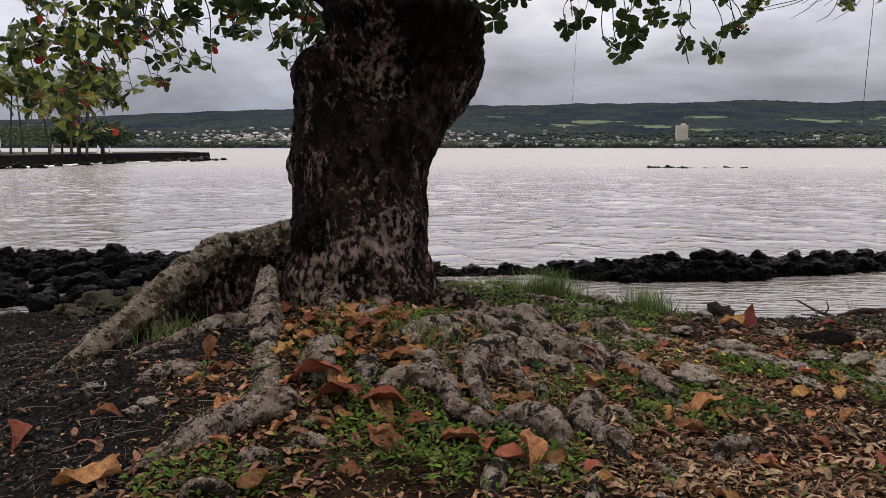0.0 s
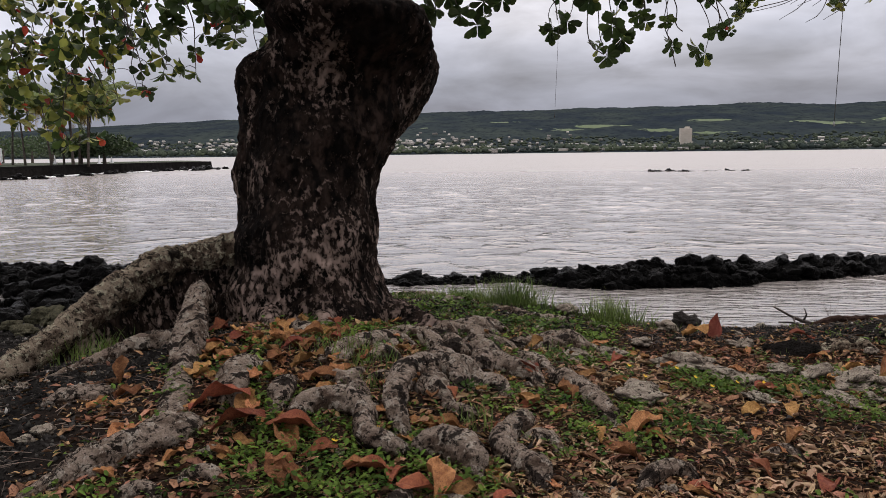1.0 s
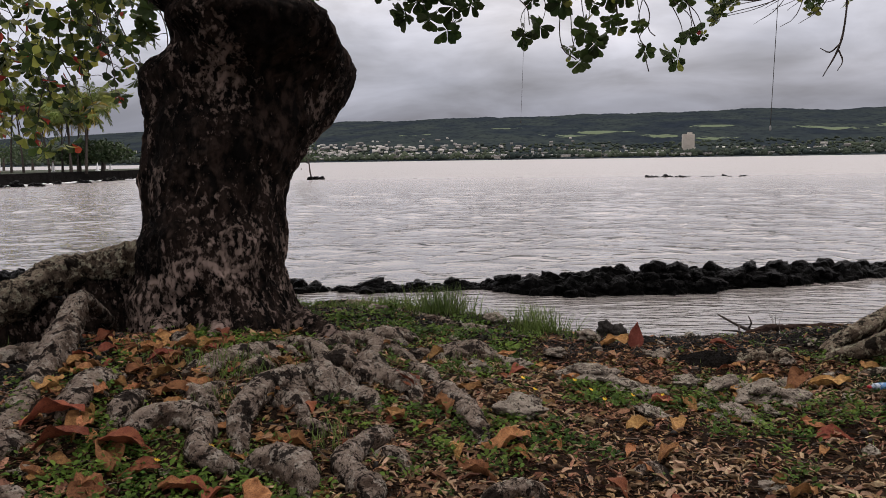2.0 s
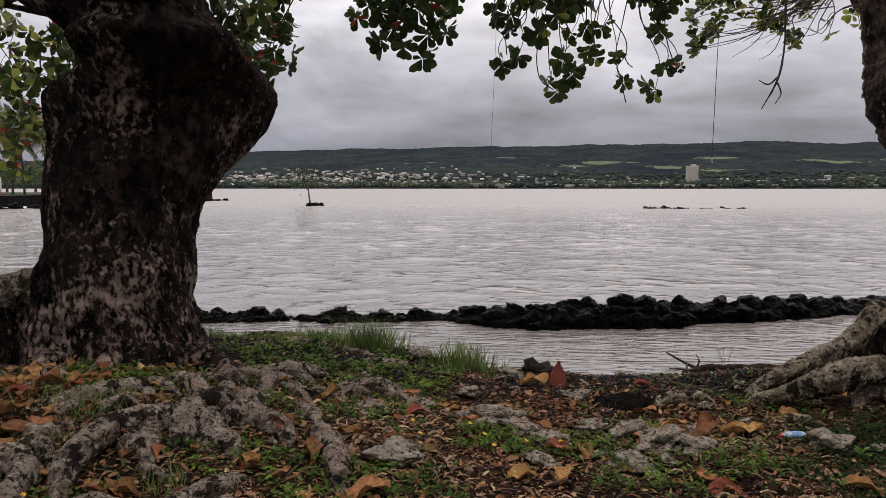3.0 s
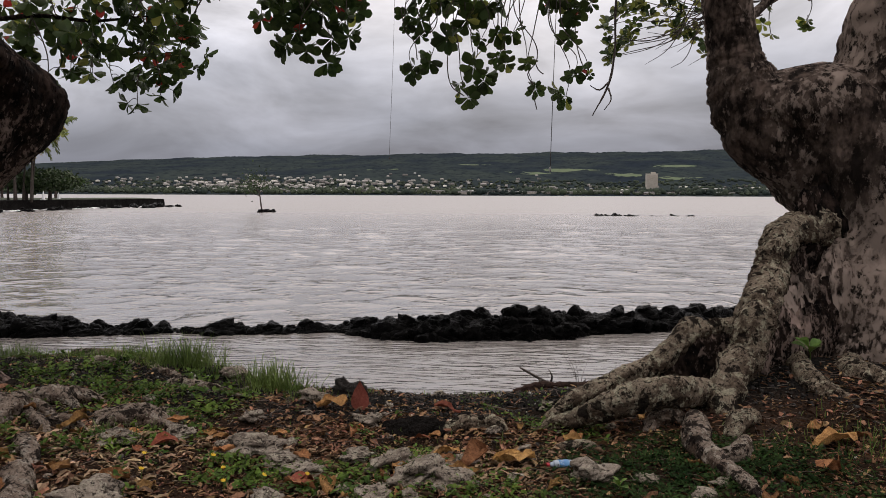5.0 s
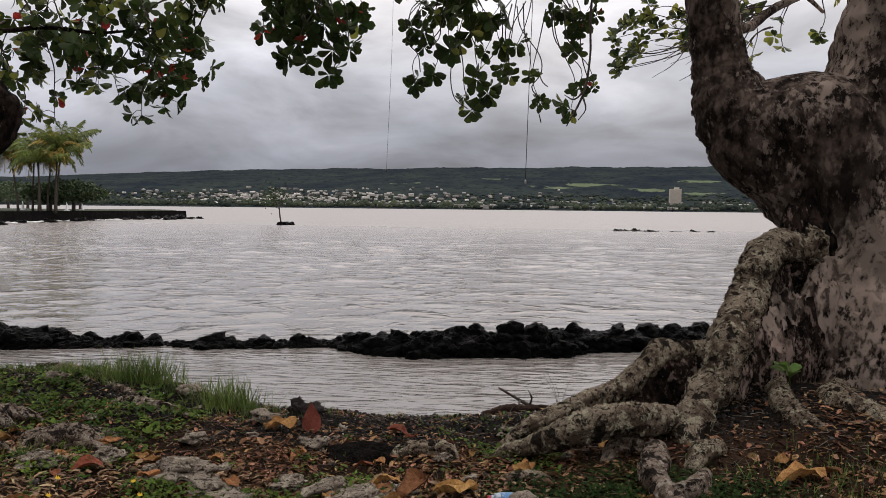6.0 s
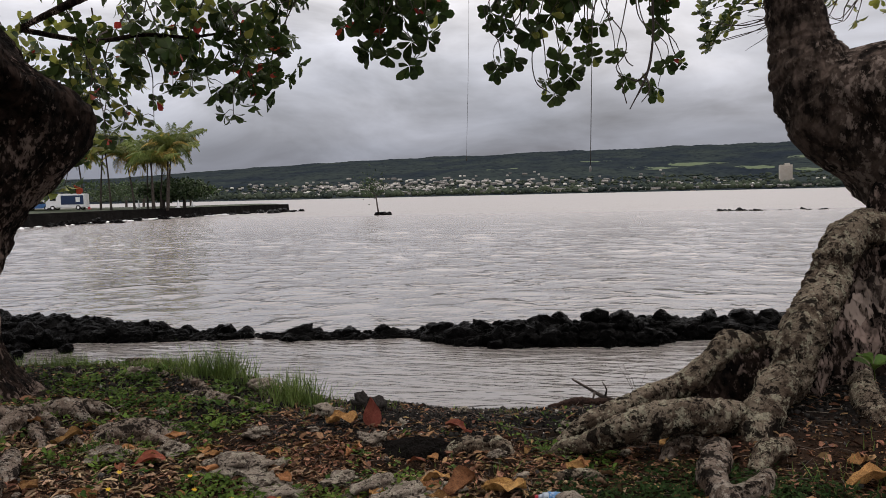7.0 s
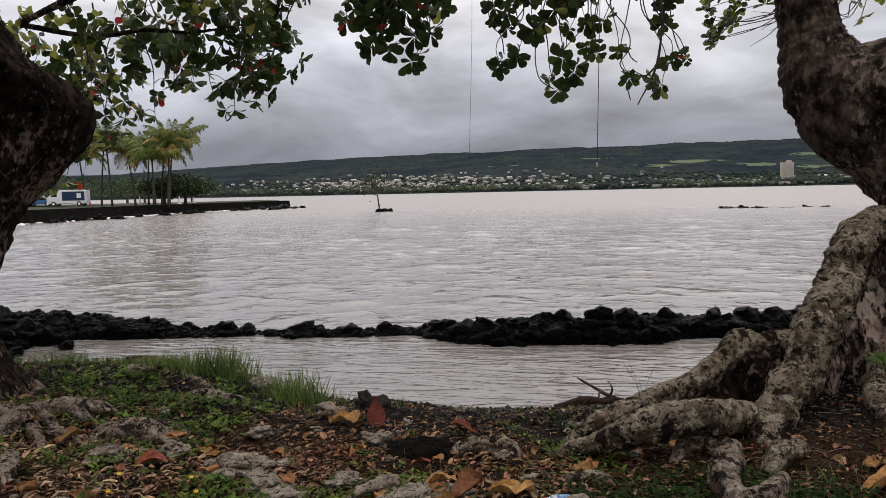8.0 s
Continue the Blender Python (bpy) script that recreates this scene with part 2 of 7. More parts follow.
def bark_material(name, dark, mid, pale, scale, lo, stretch=(1, 1, 0.6), moss=None, depth=0.02, black=0.8, shed=0.0):
    """Flaking bark: black gaps, brown under-bark and pale scales whose share drifts over the trunk."""
    m = bpy.data.materials.new(name)
    m.use_nodes = True
    nt = m.node_tree
    N, L = nt.nodes.new, nt.links.new
    b = nt.nodes["Principled BSDF"]
    b.inputs["Roughness"].default_value, b.inputs["Specular IOR Level"].default_value = 0.95, 0.06
    g, mp = N("ShaderNodeNewGeometry"), N("ShaderNodeMapping")
    mp.inputs["Scale"].default_value = stretch
    L(g.outputs["Position"], mp.inputs[0])

    def noi(s, d, r=0.6):
        n = N("ShaderNodeTexNoise")
        n.inputs["Scale"].default_value, n.inputs["Detail"].default_value, n.inputs["Roughness"].default_value = s, d, r
        L(mp.outputs[0], n.inputs["Vector"])
        return n.outputs[0]

    def rng(x, a, z, lo2=0.0, hi2=1.0):
        k = N("ShaderNodeMapRange")
        for s, v in (("From Min", a), ("From Max", z), ("To Min", lo2), ("To Max", hi2)):
            k.inputs[s].default_value = v
        L(x, k.inputs["Value"])
        return k.outputs[0]

    def mth(op, a, c):
        k = N("ShaderNodeMath")
        k.operation = op
        for n, v in ((0, a), (1, c)):
            if isinstance(v, (int, float)):
                k.inputs[n].default_value = v
            else:
                L(v, k.inputs[n])
        return k.outputs[0]

    def mx(f, a, c):
        k = N("ShaderNodeMix")
        k.data_type = "RGBA"
        L(f, k.inputs[0])
        for n, v in ((6, a), (7, c)):
            if isinstance(v, tuple):
                k.inputs[n].default_value = (*v, 1)
            else:
                L(v, k.inputs[n])
        return k.outputs[2]

    drift = rng(noi(1.5, 5), 0.3, 0.7, -0.2, 0.2)
    flake = mth("ADD", noi(scale, 7, 0.68), drift)
    if shed:
        # the foot of the trunk has shed more of its outer bark than the crown of it
        sep = N("ShaderNodeSeparateXYZ")
        L(g.outputs["Position"], sep.inputs[0])
        flake = mth("ADD", flake, rng(sep.outputs["Z"], 1.6, 3.1, shed, -shed))
    under = noi(scale * 0.45, 5)
    col = mx(rng(under, 0.42, 0.6), dark, mid)
    col = mx(rng(flake, lo, lo + 0.07), col, pale)
    # large patches where the outer bark has turned black
    col = mx(rng(noi(1.25, 6, 0.65), 0.55, 0.6, 0.0, black), col, tuple(0.8 * c for c in dark))
    tint = noi(4.0, 3)
    col = mx(rng(tint, 0.5, 0.75, 0.0, 0.5), col, tuple(0.6 * c for c in mid))
    if moss:
        col = mx(rng(noi(5.5, 4), 0.58, 0.66, 0.0, 0.8), col, moss)
    L(col, b.inputs["Base Color"])
    bp = N("ShaderNodeBump")
    bp.inputs["Strength"].default_value, bp.inputs["Distance"].default_value = 1.0, depth
    L(mth("ADD", rng(flake, lo - 0.12, lo + 0.1), mth("MULTIPLY", under, 0.6)), bp.inputs["Height"])
    L(bp.outputs[0], b.inputs["Normal"])
    return m


def root_material(name, dark, mid, pale, lichen, share=0.0, relief=0.03):
    """Old root bark: soft grey-brown mottling, pale lichen, black pits and long cracks; shade painted in, tops paler
    than sides.
    """
    m = bpy.data.materials.new(name)
    m.use_nodes = True
    nt = m.node_tree
    N, L = nt.nodes.new, nt.links.new
    b = nt.nodes["Principled BSDF"]
    b.inputs["Roughness"].default_value, b.inputs["Specular IOR Level"].default_value = 0.95, 0.05
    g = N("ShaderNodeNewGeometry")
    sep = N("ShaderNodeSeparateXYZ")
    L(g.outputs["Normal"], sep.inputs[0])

    def noi(s, d, r=0.6, dist=0.0):
        n = N("ShaderNodeTexNoise")
        n.inputs["Scale"].default_value, n.inputs["Detail"].default_value, n.inputs["Roughness"].default_value = s, d, r
        n.inputs["Distortion"].default_value = dist
        L(g.outputs["Position"], n.inputs["Vector"])
        return n.outputs[0]

    def rng(x, a, z, lo2=0.0, hi2=1.0):
        k = N("ShaderNodeMapRange")
        for s, v in (("From Min", a), ("From Max", z), ("To Min", lo2), ("To Max", hi2)):
            k.inputs[s].default_value = v
        L(x, k.inputs["Value"])
        return k.outputs[0]

    def mth(op, a, c):
        k = N("ShaderNodeMath")
        k.operation = op
        for n, v in ((0, a), (1, c)):
            if isinstance(v, (int, float)):
                k.inputs[n].default_value = v
            else:
                L(v, k.inputs[n])
        return k.outputs[0]

    def mx(f, a, c, mode="MIX"):
        k = N("ShaderNodeMix")
        k.data_type, k.blend_type = "RGBA", mode
        if isinstance(f, float):
            k.inputs[0].default_value = f
        else:
            L(f, k.inputs[0])
        for n, v in ((6, a), (7, c)):
            if isinstance(v, tuple):
                k.inputs[n].default_value = (*v, 1)
            else:
                L(v, k.inputs[n])
        return k.outputs[2]

    soft, grain, blot = noi(6.0, 5, 0.62), noi(95.0, 6, 0.7), noi(8.5, 9, 0.72, 0.4)
    # painted shading: faces turned up go pale, sides stay darker
    painted_top = mth("ADD", soft, mth("MULTIPLY", mth("SUBTRACT", sep.outputs["Z"], 0.3), 0.14))
    col = mx(rng(painted_top, 0.42, 0.58), mid, pale)
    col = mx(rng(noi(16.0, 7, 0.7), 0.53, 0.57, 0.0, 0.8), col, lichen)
    col = mx(rng(blot, 0.56 - share, 0.59 - share, 0.0, 0.94), col, dark)
    warp = noi(9.0, 3)
    wv = N("ShaderNodeVectorMath")
    wv.operation = "SCALE"
    wv.inputs["Scale"].default_value = 0.2
    wn = N("ShaderNodeTexNoise")
    wn.inputs["Scale"].default_value, wn.inputs["Detail"].default_value = 8.0, 4.0
    L(g.outputs["Position"], wn.inputs["Vector"])
    L(wn.outputs["Color"], wv.inputs[0])
    ad = N("ShaderNodeVectorMath")
    L(g.outputs["Position"], ad.inputs[0])
    L(wv.outputs[0], ad.inputs[1])
    vo = N("ShaderNodeTexVoronoi")
    vo.feature = "DISTANCE_TO_EDGE"
    vo.inputs["Scale"].default_value = 17.0
    L(ad.outputs[0], vo.inputs["Vector"])
    crack = rng(vo.outputs["Distance"], 0.0, 0.06, 1.0, 0.0)
    crack = mth("MULTIPLY", crack, rng(warp, 0.45, 0.6))
    col = mx(mth("MULTIPLY", crack, 0.9), col, tuple(0.6 * c for c in dark))
    speck = rng(noi(38.0, 6, 0.7), 0.565, 0.6, 0.0, 0.88)
    col = mx(speck, col, dark)
    gr = N("ShaderNodeCombineXYZ")
    for n in range(3):
        L(rng(grain, 0.3, 0.7, 0.5, 1.35), gr.inputs[n])
    col = mx(1.0, col, gr.outputs[0], "MULTIPLY")
    L(col, b.inputs["Base Color"])
    h = mth("ADD", mth("MULTIPLY", blot, -1.1), mth("MULTIPLY", grain, 0.35))
    h = mth("SUBTRACT", h, mth("MULTIPLY", crack, 0.5))
    h = mth("SUBTRACT", h, mth("MULTIPLY", speck, 0.25))
    bp = N("ShaderNodeBump")
    bp.inputs["Strength"].default_value, bp.inputs["Distance"].default_value = 1.0, relief
    L(h, bp.inputs["Height"])
    L(bp.outputs[0], b.inputs["Normal"])
    return m


M_WATER, M_GROUND = water_material(), ground_material()
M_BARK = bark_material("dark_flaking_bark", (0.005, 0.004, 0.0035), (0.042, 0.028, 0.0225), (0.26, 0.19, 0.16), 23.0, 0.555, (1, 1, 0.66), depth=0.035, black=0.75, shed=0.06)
M_BARK2 = bark_material("brown_grey_bark", (0.016, 0.012, 0.01), (0.15, 0.11, 0.09), (0.3, 0.235, 0.197), 20.0, 0.48, (1, 1, 0.55), depth=0.022, black=0.55)
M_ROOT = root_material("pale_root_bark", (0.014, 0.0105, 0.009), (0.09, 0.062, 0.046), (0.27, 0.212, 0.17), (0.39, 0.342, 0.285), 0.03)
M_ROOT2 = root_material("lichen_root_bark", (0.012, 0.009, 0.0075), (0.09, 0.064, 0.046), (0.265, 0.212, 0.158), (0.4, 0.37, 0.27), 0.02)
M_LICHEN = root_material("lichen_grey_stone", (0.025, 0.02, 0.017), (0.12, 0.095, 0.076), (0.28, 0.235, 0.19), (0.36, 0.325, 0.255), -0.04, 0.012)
M_TWIG = mat("twig_bark", ((0.04, 0.032, 0.028), (0.09, 0.07, 0.06)), 6, 60, 0.9, 0.3, 0.004)
M_LEAF = mat("green_almond_leaf", ((0.02, 0.038, 0.012), (0.048, 0.075, 0.02)), 3, 18, 0.42, 0.15, 0.004, space="object", obrand=0.45, trans=0.25, spec=0.16)
M_LEAFI = mat("green_almond_foliage", ((0.022, 0.042, 0.013), (0.06, 0.088, 0.022)), 0.6, 9, 0.45, 0.1, 0.004, island=0.45, trans=0.3, spec=0.2)
M_LEAFY = mat("yellow_green_foliage", ((0.14, 0.17, 0.035), (0.26, 0.26, 0.055)), 0.8, 9, 0.45, 0.1, 0.004, island=0.4, trans=0.5, spec=0.4)
M_LEAFR = mat("red_almond_leaf", ((0.26, 0.025, 0.02), (0.4, 0.06, 0.03)), 3, 18, 0.5, 0.1, 0.004, space="object", obrand=0.3, trans=0.35)
M_DEAD = mat("dry_brown_leaf", ((0.22, 0.1, 0.038), (0.42, 0.215, 0.085), (0.1, 0.048, 0.027)), 9, 60, 0.7, 0.5, 0.006, space="object", obrand=0.5, trans=0.08, spec=0.1)
M_DEADR = mat("russet_leaf", ((0.17, 0.045, 0.026), (0.27, 0.09, 0.045), (0.08, 0.025, 0.018)), 9, 60, 0.6, 0.4, 0.006, space="object", obrand=0.3, trans=0.06, spec=0.1)
M_LITTER = mat("leaf_litter", ((0.145, 0.073, 0.041), (0.32, 0.187, 0.103), (0.046, 0.027, 0.02)), 5, 50, 0.85, 0.4, 0.004, island=0.9, spec=0.05)
M_WEED = mat("weed_leaf", ((0.03, 0.066, 0.01), (0.115, 0.175, 0.03)), 4, 30, 0.6, 0.2, 0.003, island=0.5, trans=0.25, spec=0.1)
M_GRASS = mat("grass_blade", ((0.075, 0.125, 0.026), (0.175, 0.235, 0.06)), 3, 30, 0.6, 0.1, 0.002, island=0.35, trans=0.25)
M_PEBBLE = mat("cinder_gravel", ((0.014, 0.0125, 0.0115), (0.06, 0.055, 0.05)), 9, 60, 0.9, 0.5, 0.004, island=0.8, spec=0.08)
M_LAVA = mat("wet_black_lava", ((0.0025, 0.0024, 0.0024), (0.006, 0.0056, 0.0053), (0.0012, 0.0012, 0.0012)), 3.0, 16.0, 0.32, 1.0, 0.05, space="object", obrand=0.5, spec=0.035)
M_MOSS = mat("mossy_stone", ((0.05, 0.046, 0.032), (0.14, 0.13, 0.085), (0.02, 0.022, 0.01)), 7, 50, 0.95, 1.0, 0.015, space="object", obrand=0.3, spec=0.05)
M_FLOAT = mat("white_plastic", ((0.3, 0.3, 0.29), (0.4, 0.4, 0.39)), 20, 90, 0.5, 0.1, 0.001)
M_ROPE = mat("rope_fibre", ((0.05, 0.045, 0.04), (0.09, 0.08, 0.07)), 20, 90, 0.9, 0.3, 0.002)


# ---- builders ----
def finish(name, me, material, parent=None, label="", smooth=True):
    for m in material if isinstance(material, (list, tuple)) else (material,):
        me.materials.append(m)
    if smooth:
        me.polygons.foreach_set("use_smooth", np.ones(len(me.polygons), bool))
    ob = new(name, me)
    if parent:
        ob.parent = parent
    if label:
        ob["label"] = label
    return ob


def grid_mesh(name, V, F):
    me = bpy.data.meshes.new(name)
    me.from_pydata(np.asarray(V, float).tolist(), [], [list(map(int, f)) for f in F])
    me.update()
    return me


def part(name, bm, material, parent, label="", smooth=False):
    me = bpy.data.meshes.new(name)
    bm.to_mesh(me)
    bm.free()
    return finish(name, me, material, parent, label, smooth)


def empty(name, loc=(0, 0, 0)):
    ob = new(name)
    ob.location = loc
    ob.empty_display_size = 0.2
    return ob


def sheet_faces(nu, nv, wrap=False):
    """Quads of a sheet of nv rows of nu points."""
    i, j = np.meshgrid(np.arange(nu if wrap else nu - 1), np.arange(nv - 1))
    a, b = (j * nu + i).ravel(), (j * nu + (i + 1) % nu).ravel()
    return np.stack([a, b, b + nu, a + nu], 1)


def fbm(p, octaves=3):
    return noise.fractal(p, 0.9, 2.1, octaves)


def spline(pts, step):
    """Catmull-Rom through rows of numbers, at even steps of the first three."""
    P = np.array(pts, float)
    P = np.vstack([2 * P[0] - P[1], P, 2 * P[-1] - P[-2]])
    out = []
    for k in range(1, len(P) - 2):
        n = max(2, int(np.linalg.norm(P[k + 1][:3] - P[k][:3]) / step))
        for t in np.arange(n) / n:
            a, b, c, d = P[k - 1:k + 3]
            out.append(0.5 * (2 * b + (c - a) * t + (2 * a - 5 * b + 4 * c - d) * t * t + (3 * b - a - 3 * c + d) * t ** 3))
    out.append(P[-2])
    return np.array(out)


def tube_data(pts, step=0.05, sides=16, rough=0.15, fine=0.05, flat=1.0, seed=0.0, cap=True, pits=0.0, wob=1.0):
    """A gnarled limb: points (x, y, z, radius), with lumps in its skin."""
    S = spline(pts, step)
    C, R = S[:, :3].copy(), np.maximum(S[:, 3], 0.002)
    if pits:
        for k in range(len(C)):
            w = Vector(C[k]) + Vector((seed * 2.1, seed, 5))
            R[k] *= 1 + 0.3 * wob * noise.noise(w * 5.0)
            C[k] += 0.4 * wob * R[k] * np.array((noise.noise(w * 3.1), noise.noise(w * 3.1 + Vector((9, 0, 0))), 0.5 * noise.noise(w * 3.7)))
    run = np.concatenate([[0], np.cumsum(np.linalg.norm(np.diff(C, axis=0), axis=1))])
    T = np.gradient(C, axis=0)
    T /= np.linalg.norm(T, axis=1)[:, None] + 1e-9
    A = np.zeros_like(C)
    a = np.cross(T[0], [0, 0, 1.0])
    if np.linalg.norm(a) < 0.2:
        a = np.cross(T[0], [0, 1.0, 0])
    for k in range(len(C)):
        a = a - T[k] * (a @ T[k])
        a /= np.linalg.norm(a)
        A[k] = a
    B = np.cross(T, A)
    an = np.linspace(0, 2 * np.pi, sides, endpoint=False)
    V = []
    for k in range(len(C)):
        for t in an:
            d = A[k] * math.cos(t) + B[k] * math.sin(t) * flat
            p = C[k] + d * R[k]
            q = Vector(p) + Vector((seed, seed * 1.7, 0))
            h = 1 + rough * fbm(q * (0.55 / max(R[k], 0.03)), 3) + fine * fbm(q * (2.6 / max(R[k], 0.03)), 2)
            if pits:
                ct, st = math.cos(t), math.sin(t)
                h += wob * 0.34 * noise.noise(Vector((ct * 1.1, st * 1.1, run[k] * 2.2 + seed))) + wob * 0.2 * noise.noise(Vector((ct * 2.6, st * 2.6, run[k] * 3.5 + seed * 2)))
                h += 0.09 * (0.4 - 2.0 * abs(noise.noise(Vector((ct * 3.6, st * 3.6, run[k] * 5 + seed)))))
                u = min(1.0, R[k] / 0.13) ** 1.4
                e = 0.018 * noise.noise(q * 5.5) + 0.016 * (0.3 - abs(noise.noise(q * 11.0))) + 0.009 * noise.noise(q * 24.0) + 0.005 * noise.noise(q * 55.0)
                e -= pits * 0.12 * smooth(0.3, 0.5, noise.noise(q * 8.0 + Vector((7, 0, 0))))
                h += u * e / R[k]
            V.append(C[k] + d * R[k] * h)
    F = [tuple(f) for f in sheet_faces(sides, len(C), True)]
    if cap:
        n = len(V)
        V += [C[0], C[-1]]
        m = n - sides
        for i in range(sides):
            j = (i + 1) % sides
            F += [(j, i, n), (m + i, m + j, n + 1)]
    return V, F


def tube(name, pts, material, parent, label="", **k):
    V, F = tube_data(pts, **k)
    return finish(name, grid_mesh(name, V, F), material, parent, label)


def many(name, base, placed, material, parent=None, label=""):
    """One mesh of many small pieces: base (points, faces), placed rows of 4 x 4 matrices."""
    bv, bf = np.array(base[0], float), base[1]
    M = np.array(placed)
    V = np.einsum("nij,vj->nvi", M[:, :3, :3], bv) + M[:, None, :3, 3]
    n = len(bv)
    F = []
    for f in bf:
        F.append(np.arange(len(M))[:, None] * n + np.array(f)[None])
    faces = [list(map(int, r)) for a in F for r in a]
    me = bpy.data.meshes.new(name)
    me.from_pydata(V.reshape(-1, 3).tolist(), [], faces)
    me.update()
    return finish(name, me, material, parent, label)


def trs(p, rx, ry, rz, s):
    m = pose(*p, rx, ry, rz)
    s = (s, s, s) if isinstance(s, (int, float)) else s
    return np.array(m @ Matrix.Diagonal((*s, 1)))


def rock_mesh(name, seed, rough=0.35, sub=2, squash=(1, 1, 0.8)):
    bm = bmesh.new()
    bmesh.ops.create_icosphere(bm, subdivisions=sub, radius=1.0)
    for v in bm.verts:
        q = v.co + Vector((seed * 3.1, seed * 1.3, seed))
        f = 1 + rough * noise.noise(q * 1.1) + 0.5 * rough * noise.noise(q * 2.3) + 0.3 * rough * noise.noise(q * 5.1) + 0.16 * rough * (0.3 - abs(noise.noise(q * 9.0)))
        v.co = Vector((v.co.x * squash[0], v.co.y * squash[1], v.co.z * squash[2])) * f
    me = bpy.data.meshes.new(name)
    bm.to_mesh(me)
    bm.free()
    me.polygons.foreach_set("use_smooth", np.ones(len(me.polygons), bool))
    return me


def leaf_mesh(name, curl=0.25, fold=0.25, wav=0.0, seed=0, nu=7, nv=5):
    """An obovate leaf one long, along y from its stalk, with a folded midrib and curled margin."""
    V = []
    rs = random.Random(seed)
    ph = rs.random() * 6
    for i in range(nu):
        t = i / (nu - 1)
        w = 0.31 * math.sin(math.pi * min(t ** 1.7 * 1.0, 1.0)) ** 0.62 * (0.75 + 0.3 * t) + 0.012
        for j in range(nv):
            s = 2 * j / (nv - 1) - 1
            z = fold * w * abs(s) + curl * (0.25 - (t - 0.5) ** 2) + wav * 0.09 * math.sin(7 * t + 3 * s + ph) * abs(s) + wav * 0.05 * rs.uniform(-1, 1)
            V.append((s * w * (1 - 0.25 * wav * abs(s)), t, z))
    return V, [tuple(f) for f in sheet_faces(nv, nu)]


def mesh_of(name, data, material):
    me = grid_mesh(name, *data)
    me.materials.append(material)
    me.polygons.foreach_set("use_smooth", np.ones(len(me.polygons), bool))
    return me


# ---- the lie of the land ----
def smooth(a, b, x):
    t = min(max((x - a) / (b - a), 0.0), 1.0)
    return t * t * (3 - 2 * t)


def ground_height(x, y):
    z = 0.77 + 0.45 * math.exp(-(((x + 0.7) / 1.9) ** 2 + ((y - 5.1) / 2.2) ** 2))
    z += 0.33 * math.exp(-(((x - 6.0) / 1.7) ** 2 + ((y - 7.6) / 1.8) ** 2))
    z += 0.08 * math.exp(-(((x + 0.2) / 1.6) ** 2 + ((y - 8.2) / 0.9) ** 2))
    brink = 7.62 + 0.9 * (1 - smooth(0.4, 2.5, x)) + 0.9 * smooth(5.0, 6.5, x) - 1.3 * (1 - smooth(-4.2, -2.2, x)) + 0.25 * math.sin(1.7 * x) * smooth(-2, -4, x)
    if y > brink:
        d = y - brink
        z -= (0.17 + 0.25 * (1 - smooth(0.8, 2.4, x))) * d + 0.05 * d * d * smooth(0, 1.5, d)
    return max(z, -2.0)


def ground_detail(x, y):
    p = Vector((x, y, 0))
    return 0.035 * fbm(p * 1.6, 3) + 0.014 * noise.noise(p * 9.0) + 0.006 * noise.noise(p * 27.0)


def G(x, y):
    return ground_height(x, y) + ground_detail(x, y)


def axis(lo, hi, step, far_lo, far_hi):
    a = list(np.arange(lo, hi, step))
    s, v = step, a[-1]
    while v < far_hi:
        s *= 1.22
        v += s
        a.append(v)
    s, v, b = step, a[0], []
    while v > far_lo:
        s *= 1.22
        v -= s
        b.append(v)
    return b[::-1] + a


gx, gy = axis(-5.0, 8.0, 0.04, -900, 900), axis(1.6, 11.6, 0.04, -900, 1750)
GV = [(x, y, G(x, y)) for y in gy for x in gx]
tagged(finish("ground", grid_mesh("ground", GV, sheet_faces(len(gx), len(gy))), M_GROUND), "brown earth and black cinder gravel sloping to the shore", "ground", kind="structure")

# sea
def crest(x, y, k, cut=0.1):
    """Scattered short wavelets with flat water between them."""
    return max(0.0, noise.noise(Vector((x, y, k))) - cut) ** 1.2


wy, s, v = [], 0.07, 9.0
while v < 1640:
    wy.append(v)
    s *= 1.0035 if v < 40 else (1.014 if v < 220 else 1.04)
    v += s
wu = np.linspace(-1, 1, 420)
WV = []
for y in wy:
    amp = 0.003 + 0.04 * smooth(15.0, 18.5, y) + 0.045 * smooth(19, 60, y)
    fade = 1 - smooth(150, 420, y)
    for u in wu:
        x = 4 + u * (16 + 0.95 * (y - 8))
        z = 0.0
        if fade > 0 and abs(x) < 20 + 0.75 * y:
            b = 0.7 + 0.6 * noise.noise(Vector((x * 0.12, y * 0.2, 1)))
            z = amp * fade * b * (2.5 * crest(x * 0.42 + 0.1 * y, y * 0.5, 3, 0.15) + 1.9 * crest(x * 0.9, y * 0.95, 8) + 1.1 * crest(x * 1.9 - 0.2 * y, y * 1.9, 5, 0.0))
        WV.append((x, y, z))
tagged(finish("water", grid_mesh("water", WV, sheet_faces(len(wu), len(wy))), M_WATER), "choppy grey-brown bay under an overcast sky", "sea", kind="structure")


